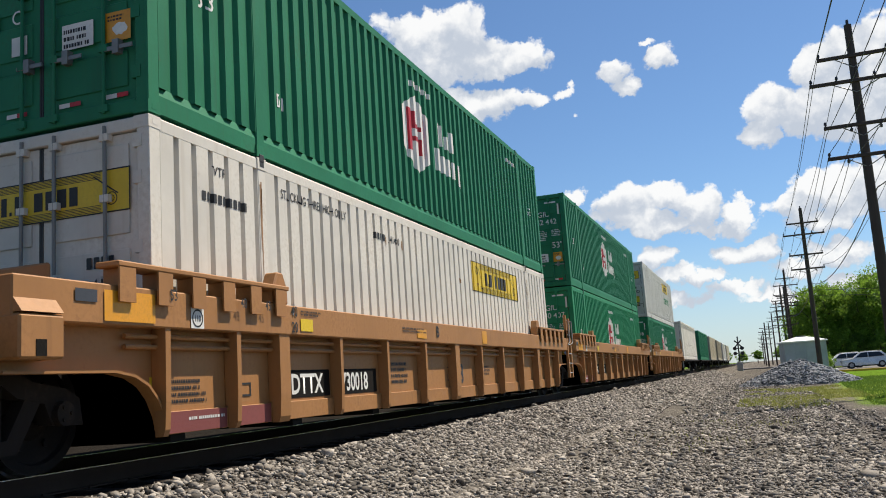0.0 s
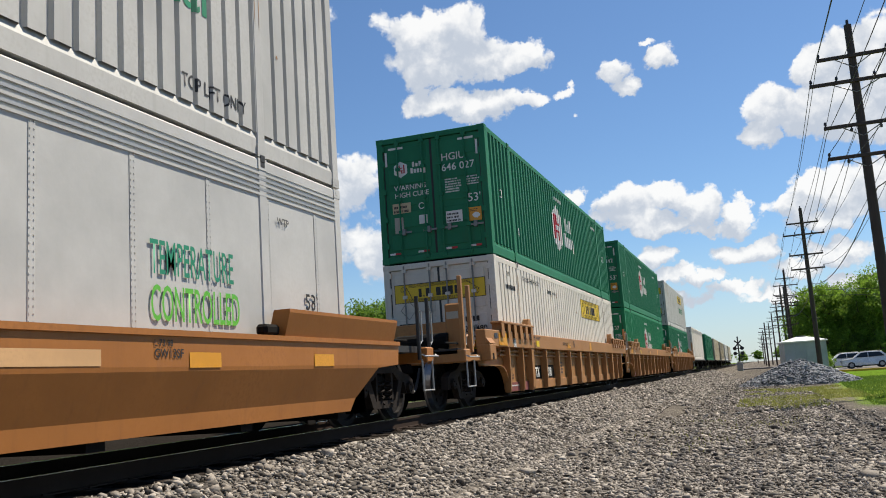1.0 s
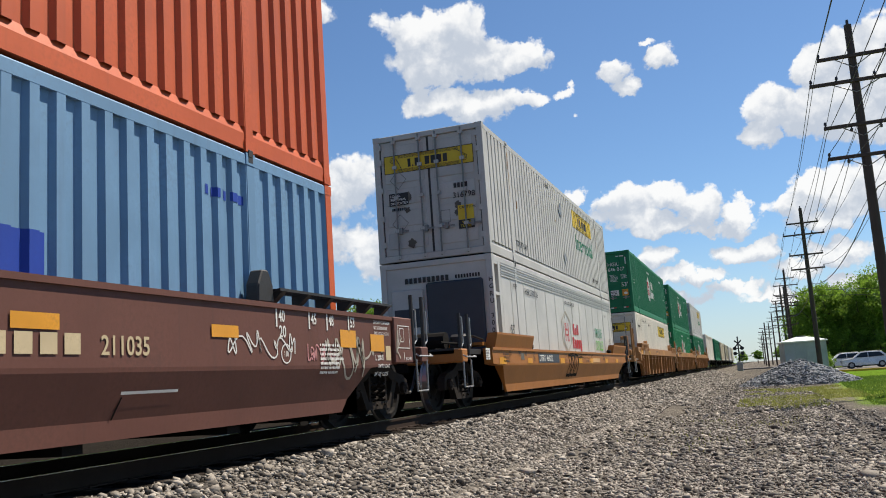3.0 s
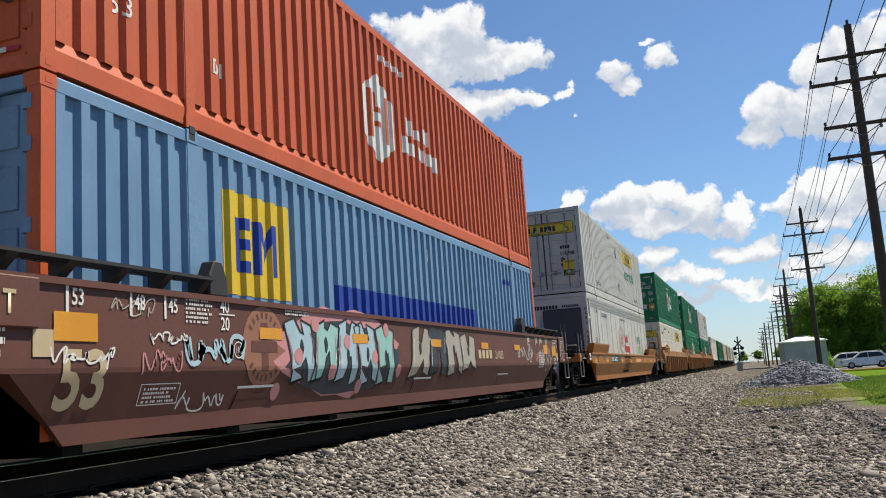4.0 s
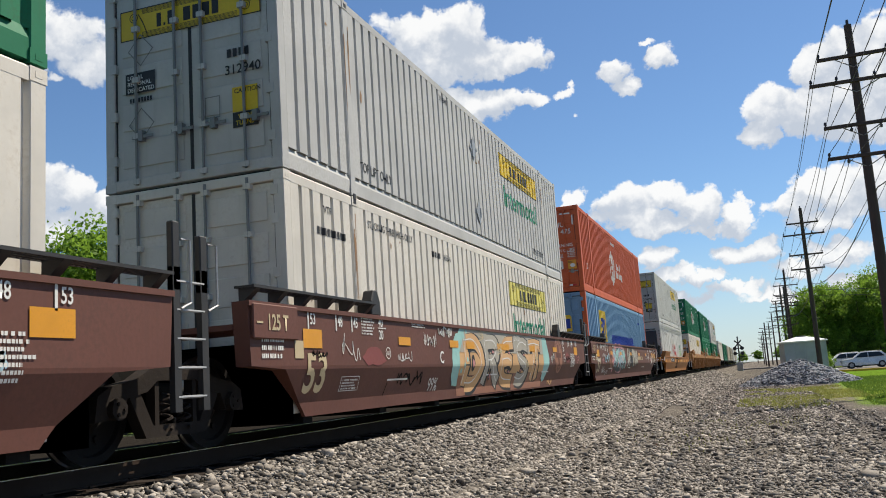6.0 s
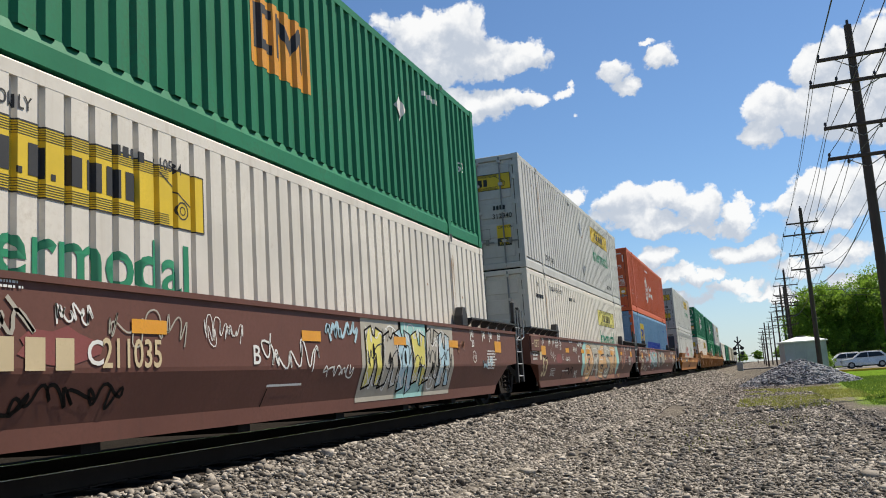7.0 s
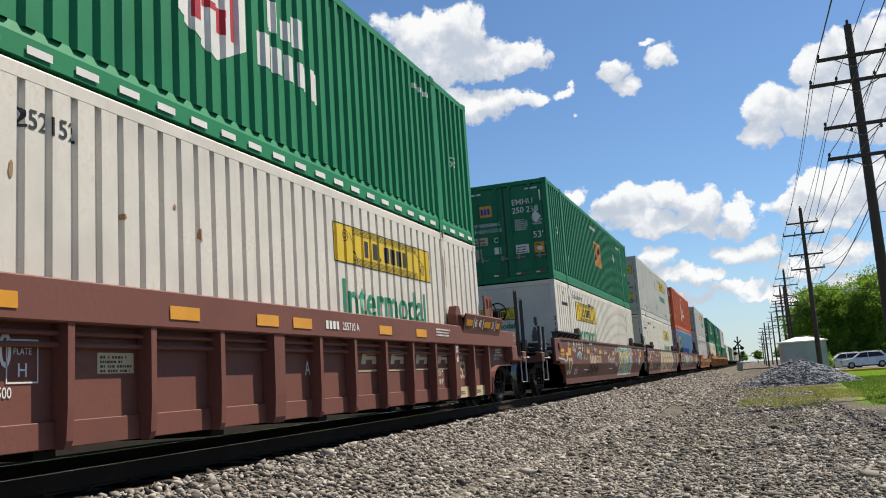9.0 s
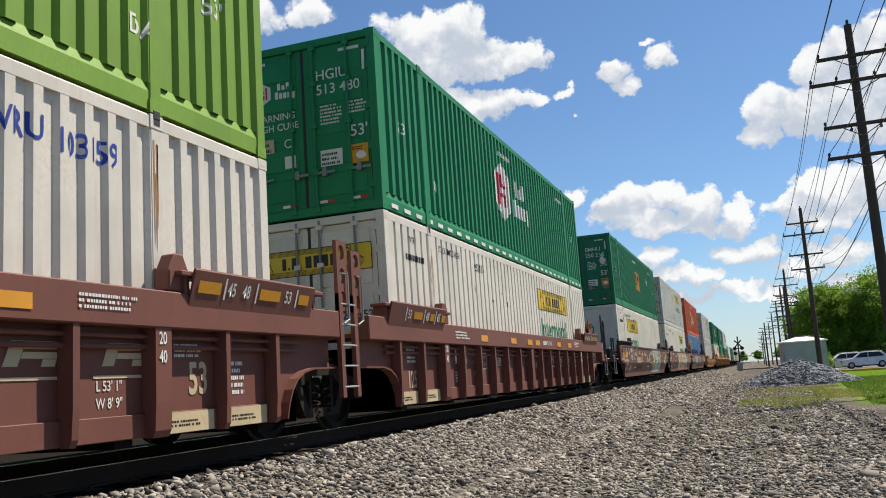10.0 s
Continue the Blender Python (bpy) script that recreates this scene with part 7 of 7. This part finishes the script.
# each letter: its strokes in a unit square, and its counters (middle, half width, half height)
LETTERS = (
    ([[(0.05, 0.92), (0.10, 0.5), (0.06, 0.02)], [(0.10, 0.90), (0.55, 0.95), (0.92, 0.68), (0.95, 0.35), (0.62, 0.03), (0.20, 0.05)]], [(0.42, 0.48, 0.16, 0.24)]),
    ([[(0.12, 0.95), (0.16, 0.5), (0.08, 0.02)], [(0.18, 0.92), (0.70, 0.95), (0.90, 0.74), (0.60, 0.52), (0.30, 0.50)], [(0.48, 0.50), (0.70, 0.22), (0.98, 0.04)]], [(0.52, 0.72, 0.14, 0.10), (0.40, 0.20, 0.10, 0.14)]),
    ([[(0.88, 0.95), (0.20, 0.92), (0.10, 0.52), (0.12, 0.08), (0.90, 0.04)], [(0.16, 0.52), (0.55, 0.56), (0.74, 0.48)]], [(0.55, 0.72, 0.16, 0.07), (0.55, 0.28, 0.18, 0.08)]),
    ([[(0.92, 0.88), (0.50, 0.98), (0.14, 0.80), (0.28, 0.56), (0.74, 0.44), (0.92, 0.20), (0.55, 0.02), (0.10, 0.10)]], [(0.60, 0.68, 0.14, 0.08), (0.40, 0.30, 0.14, 0.09)]),
    ([[(0.02, 0.90), (0.50, 0.95), (0.98, 0.90)], [(0.42, 0.90), (0.40, 0.45), (0.30, 0.03)], [(0.66, 0.88), (0.62, 0.45), (0.70, 0.03)]], [(0.52, 0.45, 0.05, 0.26)]),
)


def rounded(pts):
    for _ in range(3):
        cut = [pts[0]]
        for p, q in zip(pts, pts[1:]):
            cut += [(p[0] * 0.75 + q[0] * 0.25, p[1] * 0.75 + q[1] * 0.25), (p[0] * 0.25 + q[0] * 0.75, p[1] * 0.25 + q[1] * 0.75)]
        pts = cut + [pts[-1]]
    return pts


for i, (runs, gaps) in enumerate(LETTERS):
    u, w, v, h = 5.80 + i * 1.17, 1.10, 0.42, 0.88
    for j, run in enumerate(runs):
        pts = rounded([(u + a * w, v + b * h) for a, b in run])
        lift = 0.0052 + 0.0008 * j + 0.0003 * (i % 2)
        f.stroke([(a + 0.05, b - 0.02) for a, b in pts], 0.34, "ink", lift, "sprayed_shadow")
        f.stroke(pts, 0.27, "ash" if i % 2 else "peach", lift + 0.0004, "sprayed_letter")
        f.stroke([(a - 0.09, b + 0.03) for a, b in pts], 0.022, "chalk", 0.0096, "sprayed_edge")
    for j, (a, b, gw, gh) in enumerate(gaps):
        f.poly("sprayed_gap", [blob(u + a * w, v + b * h, gw * w * 0.7, gh * h * 0.8, 400 + 7 * i + j, 14, 0.2)], "ink", 0.0090)
        f.poly("sprayed_gap", [blob(u + a * w + 0.02, v + b * h - 0.01, gw * w * 0.35, gh * h * 0.4, 450 + 7 * i + j, 12, 0.2)], "pink", 0.0100)
for u in (5.6, 8.0, 10.3):
    f.rect("amber_reflector", u + 0.3, 1.09, u + 0.78, 1.22, "amber", 0.012)
f.text("211035", 9.25, 1.30, 0.12, "chalk", 0.012, 0.02, 0.9)
for i in range(10):
    f.poly("sprayed_dot", [blob(5.3 + (i % 5) * 0.16, 0.5 + 0.1 * i, 0.05, 0.05, 120 + i, 10, 0.1)], "aqua", 0.006)
for i, (u, v) in enumerate(((7.0, 1.3), (8.2, 1.05), (10.4, 0.75), (11.3, 0.9))):
    for j in range(5):
        f.stroke([(u, v), (u + 0.32 * math.cos(2.2 + 0.28 * j), v + 0.30 * math.sin(2.2 + 0.28 * j))], 0.02, "cream", 0.011)
for args in ((0.9, 0.82, 0.65, 0.42, 11, "chalk", 0.014, 3), (2.7, 0.84, 0.6, 0.2, 12, "chalk", 0.014), (3.75, 1.02, 0.65, 0.34, 13, "chalk", 0.012, 7), (4.45, 1.22, 0.75, 0.24, 14, "chalk", 0.03, 6), (2.75, 0.46, 1.1, 0.34, 16, "under", 0.03, 6),
             (12.75, 0.78, 0.42, 0.32, 17, "chalk", 0.022, 5), (12.6, 0.26, 0.55, 0.2, 18, "peach", 0.03, 5), (14.4, 0.74, 1.1, 0.34, 19, "under", 0.03, 5), (15.9, 0.82, 0.6, 0.3, 20, "pink", 0.02, 4), (0.1, 0.90, 0.4, 0.12, 21, "under", 0.02, 5)):
    tag(f, *args)
f.text("99%", 4.08, 0.40, 0.22, "chalk", 0.008, 0.0, 0.85)
f.poly("sprayed_patch", [blob(1.9, 0.92, 0.45, 0.15, 95, 14, 0.4)], "rust_patch", 0.0045)
f.poly("sprayed_patch", [blob(14.8, 0.95, 0.35, 0.16, 96, 14, 0.4)], "rust_patch", 0.0045)
# Z
f = car_z_side
brown_car_marks(f)
f.rect("amber_reflector", -1.04, 0.97, -0.55, 1.20, "amber", 0.008)
part("brake_box", bevelled(boxes((1.515, 1.56, -1.82, -1.12, 0.87, 1.46)), 0.012), "brown", car_z)
bx = Face("side", 1.56, car_z)
bx.text("JACK HERE", -1.45, 0.92, 0.05, "chalk", 0.006, 0.01, 0.8)
bx.stroke([(-1.48, 1.02), (-1.48, 0.93)], 0.02, "chalk", 0.006)
part("latch", bevelled(boxes((1.56, 1.60, -1.45, -1.20, 1.20, 1.34)), 0.01), "rust_patch", car_z)
f.bars(4, 3.3, 0.80, 1.15, 0.24, "cream", 0.008, 0.35)
f.text("211035", 4.65, 0.82, 0.24, "cream", 0.008, 0.02, 0.75)
f.text("B", 6.85, 0.84, 0.20, "chalk", 0.008, 0.02)
for u0, u1, mat, sd in ((9.5, 10.9, "ash", 130), (10.8, 12.0, "aqua", 131), (11.9, 13.2, "ash", 132)):
    f.poly("sprayed_ground", [[(u0, 0.34), (u1, 0.34), (u1, 1.44), (u0, 1.44)]], mat, 0.0045)
    for j in range(3):
        tag(f, u0 + 0.05, 0.42 + j * 0.3, u1 - u0 - 0.1, 0.42, sd * 3 + j, "ink" if j % 2 else "chalk", 0.022, 5)
letters_mural(f, 9.6, 13.0, 0.42, 1.38, 6, ("pale_yellow", "ash", "sky_spray"), "under", "chalk", 133, 0.2)
f.poly("sprayed_patch", [blob(4.2, 0.98, 0.5, 0.16, 97, 14, 0.4)], "rust_patch", 0.0045)
for args in ((1.25, 0.84, 0.85, 0.30, 31, "sky_spray", 0.055, 4), (2.45, 0.92, 1.6, 0.50, 32, "ash", 0.035, 5), (4.1, 1.12, 0.5, 0.24, 33), (4.6, 0.95, 1.2, 0.42, 34, "ash", 0.016, 7), (6.0, 0.98, 0.7, 0.34, 35, "chalk", 0.010, 8), (7.0, 0.68, 1.4, 0.50, 36, "chalk", 0.024, 6),
             (8.4, 0.62, 0.9, 0.26, 37, "chalk", 0.02, 6), (8.5, 1.10, 0.95, 0.32, 38, "sky_spray", 0.05, 5), (3.0, 0.42, 2.0, 0.34, 39, "under", 0.03, 8), (0.6, 1.08, 0.5, 0.22, 40, "chalk", 0.012, 5), (-0.65, 0.82, 0.5, 0.12, 41, "chalk", 0.016, 5), (14.9, 0.72, 0.7, 0.3, 42, "sky_spray", 0.04, 5), (13.4, 1.0, 0.5, 0.3, 43, "seal", 0.03, 5)):
    tag(f, *args)

# Y and W: red-brown ribbed cars
for f, far in ((car_y_side, False), (car_w_side, True)):
    sill, panel = f, f.panel
    guide = Face("side", 1.612, sill.parent, (), lambda u, v: (1.70 - v) * 0.28)
    for base, words in ((0.0, ("53", "48", "45")), (14.9, ("45", "48", "53"))):
        part("guide_fascia", prism(bmesh.new(), [(1.505, 1.36), (1.517, 1.36), (1.612, 1.70), (1.60, 1.72), (1.58, 1.70)], "y", base - 0.60, base + 1.72), "brown2", sill.parent)
        at = (0.05, 0.80, 1.30) if base < 1 else (14.86, 15.12, 15.96)
        for u, w in zip(at, words):
            guide.text(w, u, 1.50, 0.13, "chalk", 0.008, 0.02, 0.8)
        for u in ((-0.03, 0.72, 1.22) if base < 1 else (14.80, 15.37, 16.20)):
            guide.rect("mark_tick", u, 1.46, u + 0.028, 1.66, "chalk", 0.008)
        for u0, u1 in (((0.30, 0.66), (1.0, 1.18), (1.52, 1.70)) if base < 1 else ((14.38, 14.74), (15.45, 15.86), (16.27, 16.50))):
            guide.rect("amber_reflector", u0, 1.50, u1, 1.61, "amber", 0.008)
    for u in (3.85, 6.0, 7.44, 8.20, 10.6, 12.0):
        sill.rect("amber_reflector", u, 1.24, u + 0.44, 1.36, "amber", 0.006)
    sill.lines(3, 2.35, 1.26, 0.85, 0.15, "chalk", 0.006, 201)
    sill.text("255710 A", 9.45, 1.26, 0.10, "chalk", 0.006, 0.015, 0.9)
    sill.bars(4, 9.0, 1.26, 0.38, 0.10, "chalk", 0.006)
    sill.lines(3, 12.9, 1.28, 0.75, 0.14, "chalk", 0.006, 202)
    rib = Face("side", 1.507, sill.parent)
    for u in (1.92, 13.95):
        rib.text("20", u - 0.07, 1.02, 0.11, "chalk", 0.004, 0.02, 0.7)
        rib.text("40", u - 0.07, 0.86, 0.11, "chalk", 0.004, 0.02, 0.7)
    panel.text("125T", 0.46, 0.48, 0.26, "cream", 0.006, 0.03, 0.72)
    panel.lines(4, 0.46, 0.86, 0.50, 0.24, "chalk", 0.006, 203)
    panel.bars(4, 2.75, 0.84, 0.70, 0.26, "chalk", 0.006)
    panel.text("55710", 3.80, 0.84, 0.26, "chalk", 0.006, 0.01, 0.68)
    panel.lines(4, 2.72, 0.52, 0.6, 0.2, "chalk", 0.006, 204)
    panel.text("LD LMT 117500", 3.82, 0.62, 0.08, "chalk", 0.006, 0.015, 0.8)
    panel.poly("stencil_frame", frame_of(4.36, 0.72, 4.66, 1.04, 0.012), "chalk", 0.006)
    panel.text("PLATE", 4.51, 0.93, 0.05, "chalk", 0.006, 0.015, 0.9, True)
    panel.text("H", 4.51, 0.77, 0.10, "chalk", 0.006, 0.015, 1.0, True)
    panel.rect("notice_plate", 5.28, 0.78, 5.72, 0.95, "cream", 0.006)
    panel.lines(4, 5.31, 0.79, 0.38, 0.15, "ink", 0.008, 205)
    panel.text("A", 8.75, 0.72, 0.17, "chalk", 0.006, 0.02, 0.8)
    # the railway's name, as slanted shapes
    for i in range(4):
        u = 10.32 + i * 1.01
        panel.poly("name_shape", [[(u, 0.84), (u + 0.14, 0.84), (u + 0.22, 1.03), (u + 0.08, 1.03)], [(u + 0.20, 0.97), (u + 0.58, 0.97), (u + 0.61, 1.03), (u + 0.22, 1.03)], [(u + 0.17, 0.90), (u + 0.52, 0.90), (u + 0.54, 0.95), (u + 0.19, 0.95)], [(u + 0.36, 0.84), (u + 0.50, 0.84), (u + 0.52, 0.895), (u + 0.38, 0.895)]], "cream", 0.006)
        panel.rect("name_stripe", u - 0.1, 0.74, u + 0.60, 0.765, "cream", 0.006)
    panel.text("L 53' 1\"", 13.28, 0.64, 0.085, "chalk", 0.006, 0.015, 0.85)
    panel.text("W 8' 9\"", 13.28, 0.50, 0.085, "chalk", 0.006, 0.015, 0.85)
    panel.text("53", 14.50, 0.58, 0.30, "cream", 0.006, 0.03, 0.75)
    panel.lines(3, 14.30, 0.92, 0.5, 0.14, "chalk", 0.006, 206)
    panel.lines(5, 15.12, 0.55, 0.36, 0.36, "chalk", 0.006, 207)
    if not far:
        panel.text("SIDE BRG SET UP HEIGHT", 16.72, 0.98, 0.050, "chalk", 0.006, 0.015, 0.80)
        panel.text("5-1/16 +/- 1/16", 16.72, 0.91, 0.050, "chalk", 0.006, 0.015, 0.85)
        panel.lines(3, 16.86, 1.05, 0.5, 0.10, "chalk", 0.006, 231)
        panel.text("COND. SHOES", 15.98, 0.90, 0.055, "chalk", 0.006, 0.015, 0.75)
        panel.lines(1, 15.98, 0.97, 0.40, 0.09, "chalk", 0.006, 232)
        panel.poly("round_mark", ring(16.06, 0.60, 0.072, 0.085, 20), "chalk", 0.007)
        panel.text("110", 16.06, 0.57, 0.06, "chalk", 0.007, 0.02, 0.8, True)
        panel.rect("test_plate", 16.36, 0.70, 16.46, 0.82, "cream", 0.007)
        box_face = Face("side", 1.522, sill.parent)
        for q, w in enumerate(("JACK", "LIFT", "HERE")):
            box_face.text(w, 17.78, 1.40 - q * 0.055, 0.038, "chalk", 0.004, 0.015, 0.8, True)
    chord = Face("side", 1.376, sill.parent)
    for u in (-0.02, 1.0, 14.08, 15.05):
        chord.rect("jacking_patch", u, 0.235, u + 0.78, 0.42, "cream", 0.004)
        chord.lines(2, u + 0.12, 0.29, 0.5, 0.07, "under", 0.006, 208)

# C, D, E: yellow ribbed cars
for n, f in enumerate((car_c_side, car_d_side, car_e_side)):
    sill, panel = f, f.panel
    sill.rect("amber_patch", -0.88, 1.19, -0.25, 1.44, "amber", 0.006)
    sill.rect("amber_patch", 6.0, 1.22, 6.4, 1.36, "amber", 0.005)
    sill.rect("amber_patch", 9.4, 1.20, 9.7, 1.44, "amber", 0.005)
    sill.rect("notice_plate", -1.20, 1.33, -0.96, 1.43, "grille", 0.006)
    sill.text("40", 2.12, 1.37, 0.12, "ink", 0.006, 0.02, 0.85)
    sill.text("20", 2.12, 1.19, 0.12, "ink", 0.006, 0.02, 0.85)
    sill.rect("notice_plate", 2.33, 1.21, 2.62, 1.35, "yellow", 0.006)
    sill.lines(2, 2.34, 1.39, 0.6, 0.07, "ink", 0.006, 210)
    sill.text("B", 6.85, 1.26, 0.18, "ink", 0.006, 0.03)
    sill.lines(2, 5.4, 1.30, 1.0, 0.09, "ink", 0.006, 211)
    sill.poly("round_mark", [[(0.26, 1.17), (0.46, 1.17), (0.46, 1.36), (0.26, 1.36)]], "chalk", 0.005)
    sill.poly("round_mark", ring(0.36, 1.265, 0.07, 0.085, 18), "ink", 0.007)
    sill.text("110", 0.36, 1.235, 0.06, "ink", 0.007, 0.02, 0.8, True)
    guide = Face("side", 1.566, sill.parent)
    for u, w in ((0.02, "53"), (1.15, "48"), (1.62, "45")):
        guide.text(w, u - 0.12, 1.40, 0.10, "ink", 0.006, 0.02, 0.8)
    panel.rect("number_board", 2.22, 0.46, 3.33, 0.78, "under", 0.004)
    panel.rect("number_board", 3.50, 0.46, 4.76, 0.78, "under", 0.004)
    panel.text("DTTX", 2.36, 0.51, 0.23, "chalk", 0.007, 0.03, 0.92)
    panel.text(("730018", "730021", "730016")[n], 3.66, 0.51, 0.23, "chalk", 0.007, 0.03, 0.84)
    panel.rect("jacking_patch", 0.02, 0.235, 1.02, 0.425, "rust_patch", 0.034)
    panel.lines(1, 0.40, 0.34, 0.7, 0.05, "chalk", 0.037, 212)
    panel.rect("jacking_patch", 1.14, 0.235, 1.86, 0.425, "rust_patch", 0.034)
    panel.lines(4, 0.18, 0.50, 0.6, 0.24, "ink", 0.006, 213)
    panel.rect("notice_plate", -0.12, 0.54, 0.05, 0.74, "yellow", 0.006)
    panel.poly("stencil_frame", frame_of(1.28, 0.52, 1.52, 0.66, 0.02), "ink", 0.006)
    panel.text("53", 8.25, 0.50, 0.34, "grille", 0.006, 0.03, 0.85)
    panel.lines(4, 5.3, 0.56, 0.7, 0.34, "ink", 0.006, 214)
    panel.lines(3, 9.9, 0.62, 0.5, 0.2, "ink", 0.006, 215)
    panel.poly("stencil_frame", frame_of(7.75, 0.55, 7.98, 0.78, 0.014), "ink", 0.006)
    panel.rect("number_board", 15.2, 0.46, 15.7, 0.86, "under", 0.004)
    panel.bars(3, 15.25, 0.5, 0.4, 0.3, "chalk", 0.007)
    if n == 0:
        hood = prism(bmesh.new(), [(1.521, 1.32), (1.60, 1.215), (1.521, 1.215)], "y", -1.79, -1.39)
        part("bracket_hood", hood, "ttx", sill.parent)
        part("lift_slot", boxes((1.598, 1.604, -1.66, -1.56, 0.90, 1.02)), "under", sill.parent)

# B: orange smooth car
f = car_b_side
f.rect("number_board", 2.62, 0.83, 4.95, 1.05, "grille", 0.005)
f.text("DTTX  469222", 2.72, 0.87, 0.15, "chalk", 0.008, 0.015, 1.12)
for u in (-0.75, 5.1, 7.65, 9.5, 12.4, 14.8):
    f.rect("amber_patch", u, 0.81, u + 0.50, 0.95, "amber", 0.006)
f.poly("stencil_frame", frame_of(5.70, 0.82, 5.95, 1.05, 0.010), "ink", 0.007)
f.text("PLATE", 5.825, 0.98, 0.03, "ink", 0.008, 0.02, 0.9, True)
f.text("H", 5.825, 0.86, 0.06, "ink", 0.008, 0.02, 1.0, True)
for u, w in ((0.02, "53"), (0.79, "48"), (1.33, "45"), (2.10, "40")):
    f.text(w, u + 0.05, 0.99 if w != "40" else 1.02, 0.11, "ink", 0.007, 0.02, 0.75)
    f.rect("mark_tick", u, 0.96, u + 0.022, 1.12, "ink", 0.007)
f.text("20", 2.15, 0.87, 0.11, "ink", 0.007, 0.02, 0.75)
f.rect("amber_patch", 1.56, 0.82, 2.00, 0.94, "amber", 0.006)
f.rect("notice_plate", 0.98, 0.90, 1.26, 1.04, "soot", 0.006)
f.lines(3, -0.45, 0.85, 0.55, 0.22, "ink", 0.006, 57)
f.text("LD LMT 161 900", 8.70, 0.84, 0.07, "ink", 0.007, 0.015, 0.8)
f.text("L-73-98", 11.9, 1.00, 0.06, "ink", 0.007, 0.02)
f.text("GW13SF", 11.9, 0.90, 0.08, "ink", 0.007, 0.02)
f.stroke([(6.45, 1.08), (6.65, 1.04), (7.1, 0.98), (9.6, 0.96), (10.0, 1.05), (6.45, 1.08)], 0.012, "under", 0.007)
for i, (u, w) in enumerate(((6.1, 0.45), (6.6, 0.4), (7.05, 0.5))):
    outline(f, [(u, 0.50), (u + w, 0.48), (u + w, 1.02), (u + 0.05, 1.04), (u + w * 0.5, 0.78)], 0.09, "under", 0.0085)
tag(f, 7.7, 0.92, 0.5, 0.14, 51, "under", 0.014)
f.rect("pale_patch", 9.95, 0.83, 11.25, 0.96, "peach", 0.005)
f.rect("paper_notice", -1.70, 0.90, -1.42, 1.12, "chalk", 0.01)
f.lines(4, -1.68, 0.92, 0.24, 0.18, "ink", 0.012, 55)


# ---- what moves ----
SPEED = 11.545
DRIFT = ((0.0, -0.02), (0.4, 0.28), (0.5, 0.29), (1.0, -0.14), (1.5, -0.20), (2.0, -0.28), (2.5, 0.19), (2.7, 0.24), (3.8, -0.31), (4.0, -0.32), (4.5, 0.0), (5.0, -0.01),
         (5.5, -0.10), (7.0, 0.20), (7.5, 0.16), (8.0, 0.15), (8.5, 0.15), (9.0, -0.03), (9.5, -0.12), (10.0, -0.14))


def gone(t):
    """How far the train has rolled by t seconds."""
    return SPEED * t + 0.0046 * t * t + float(np.interp(t, [d[0] for d in DRIFT], [d[1] for d in DRIFT]))


def motions():
    for ob, y, z in TRAIN:
        walk(ob, [(t, pose(0, y + gone(t), z)) for t, _ in DRIFT])
    for w, j in WHEELS:
        walk(w, [(i / FPS, pose(0, j, WHEEL_R, -math.degrees(gone(i / FPS) / WHEEL_R))) for i in range(0, 10 * FPS + 1)])


motions()
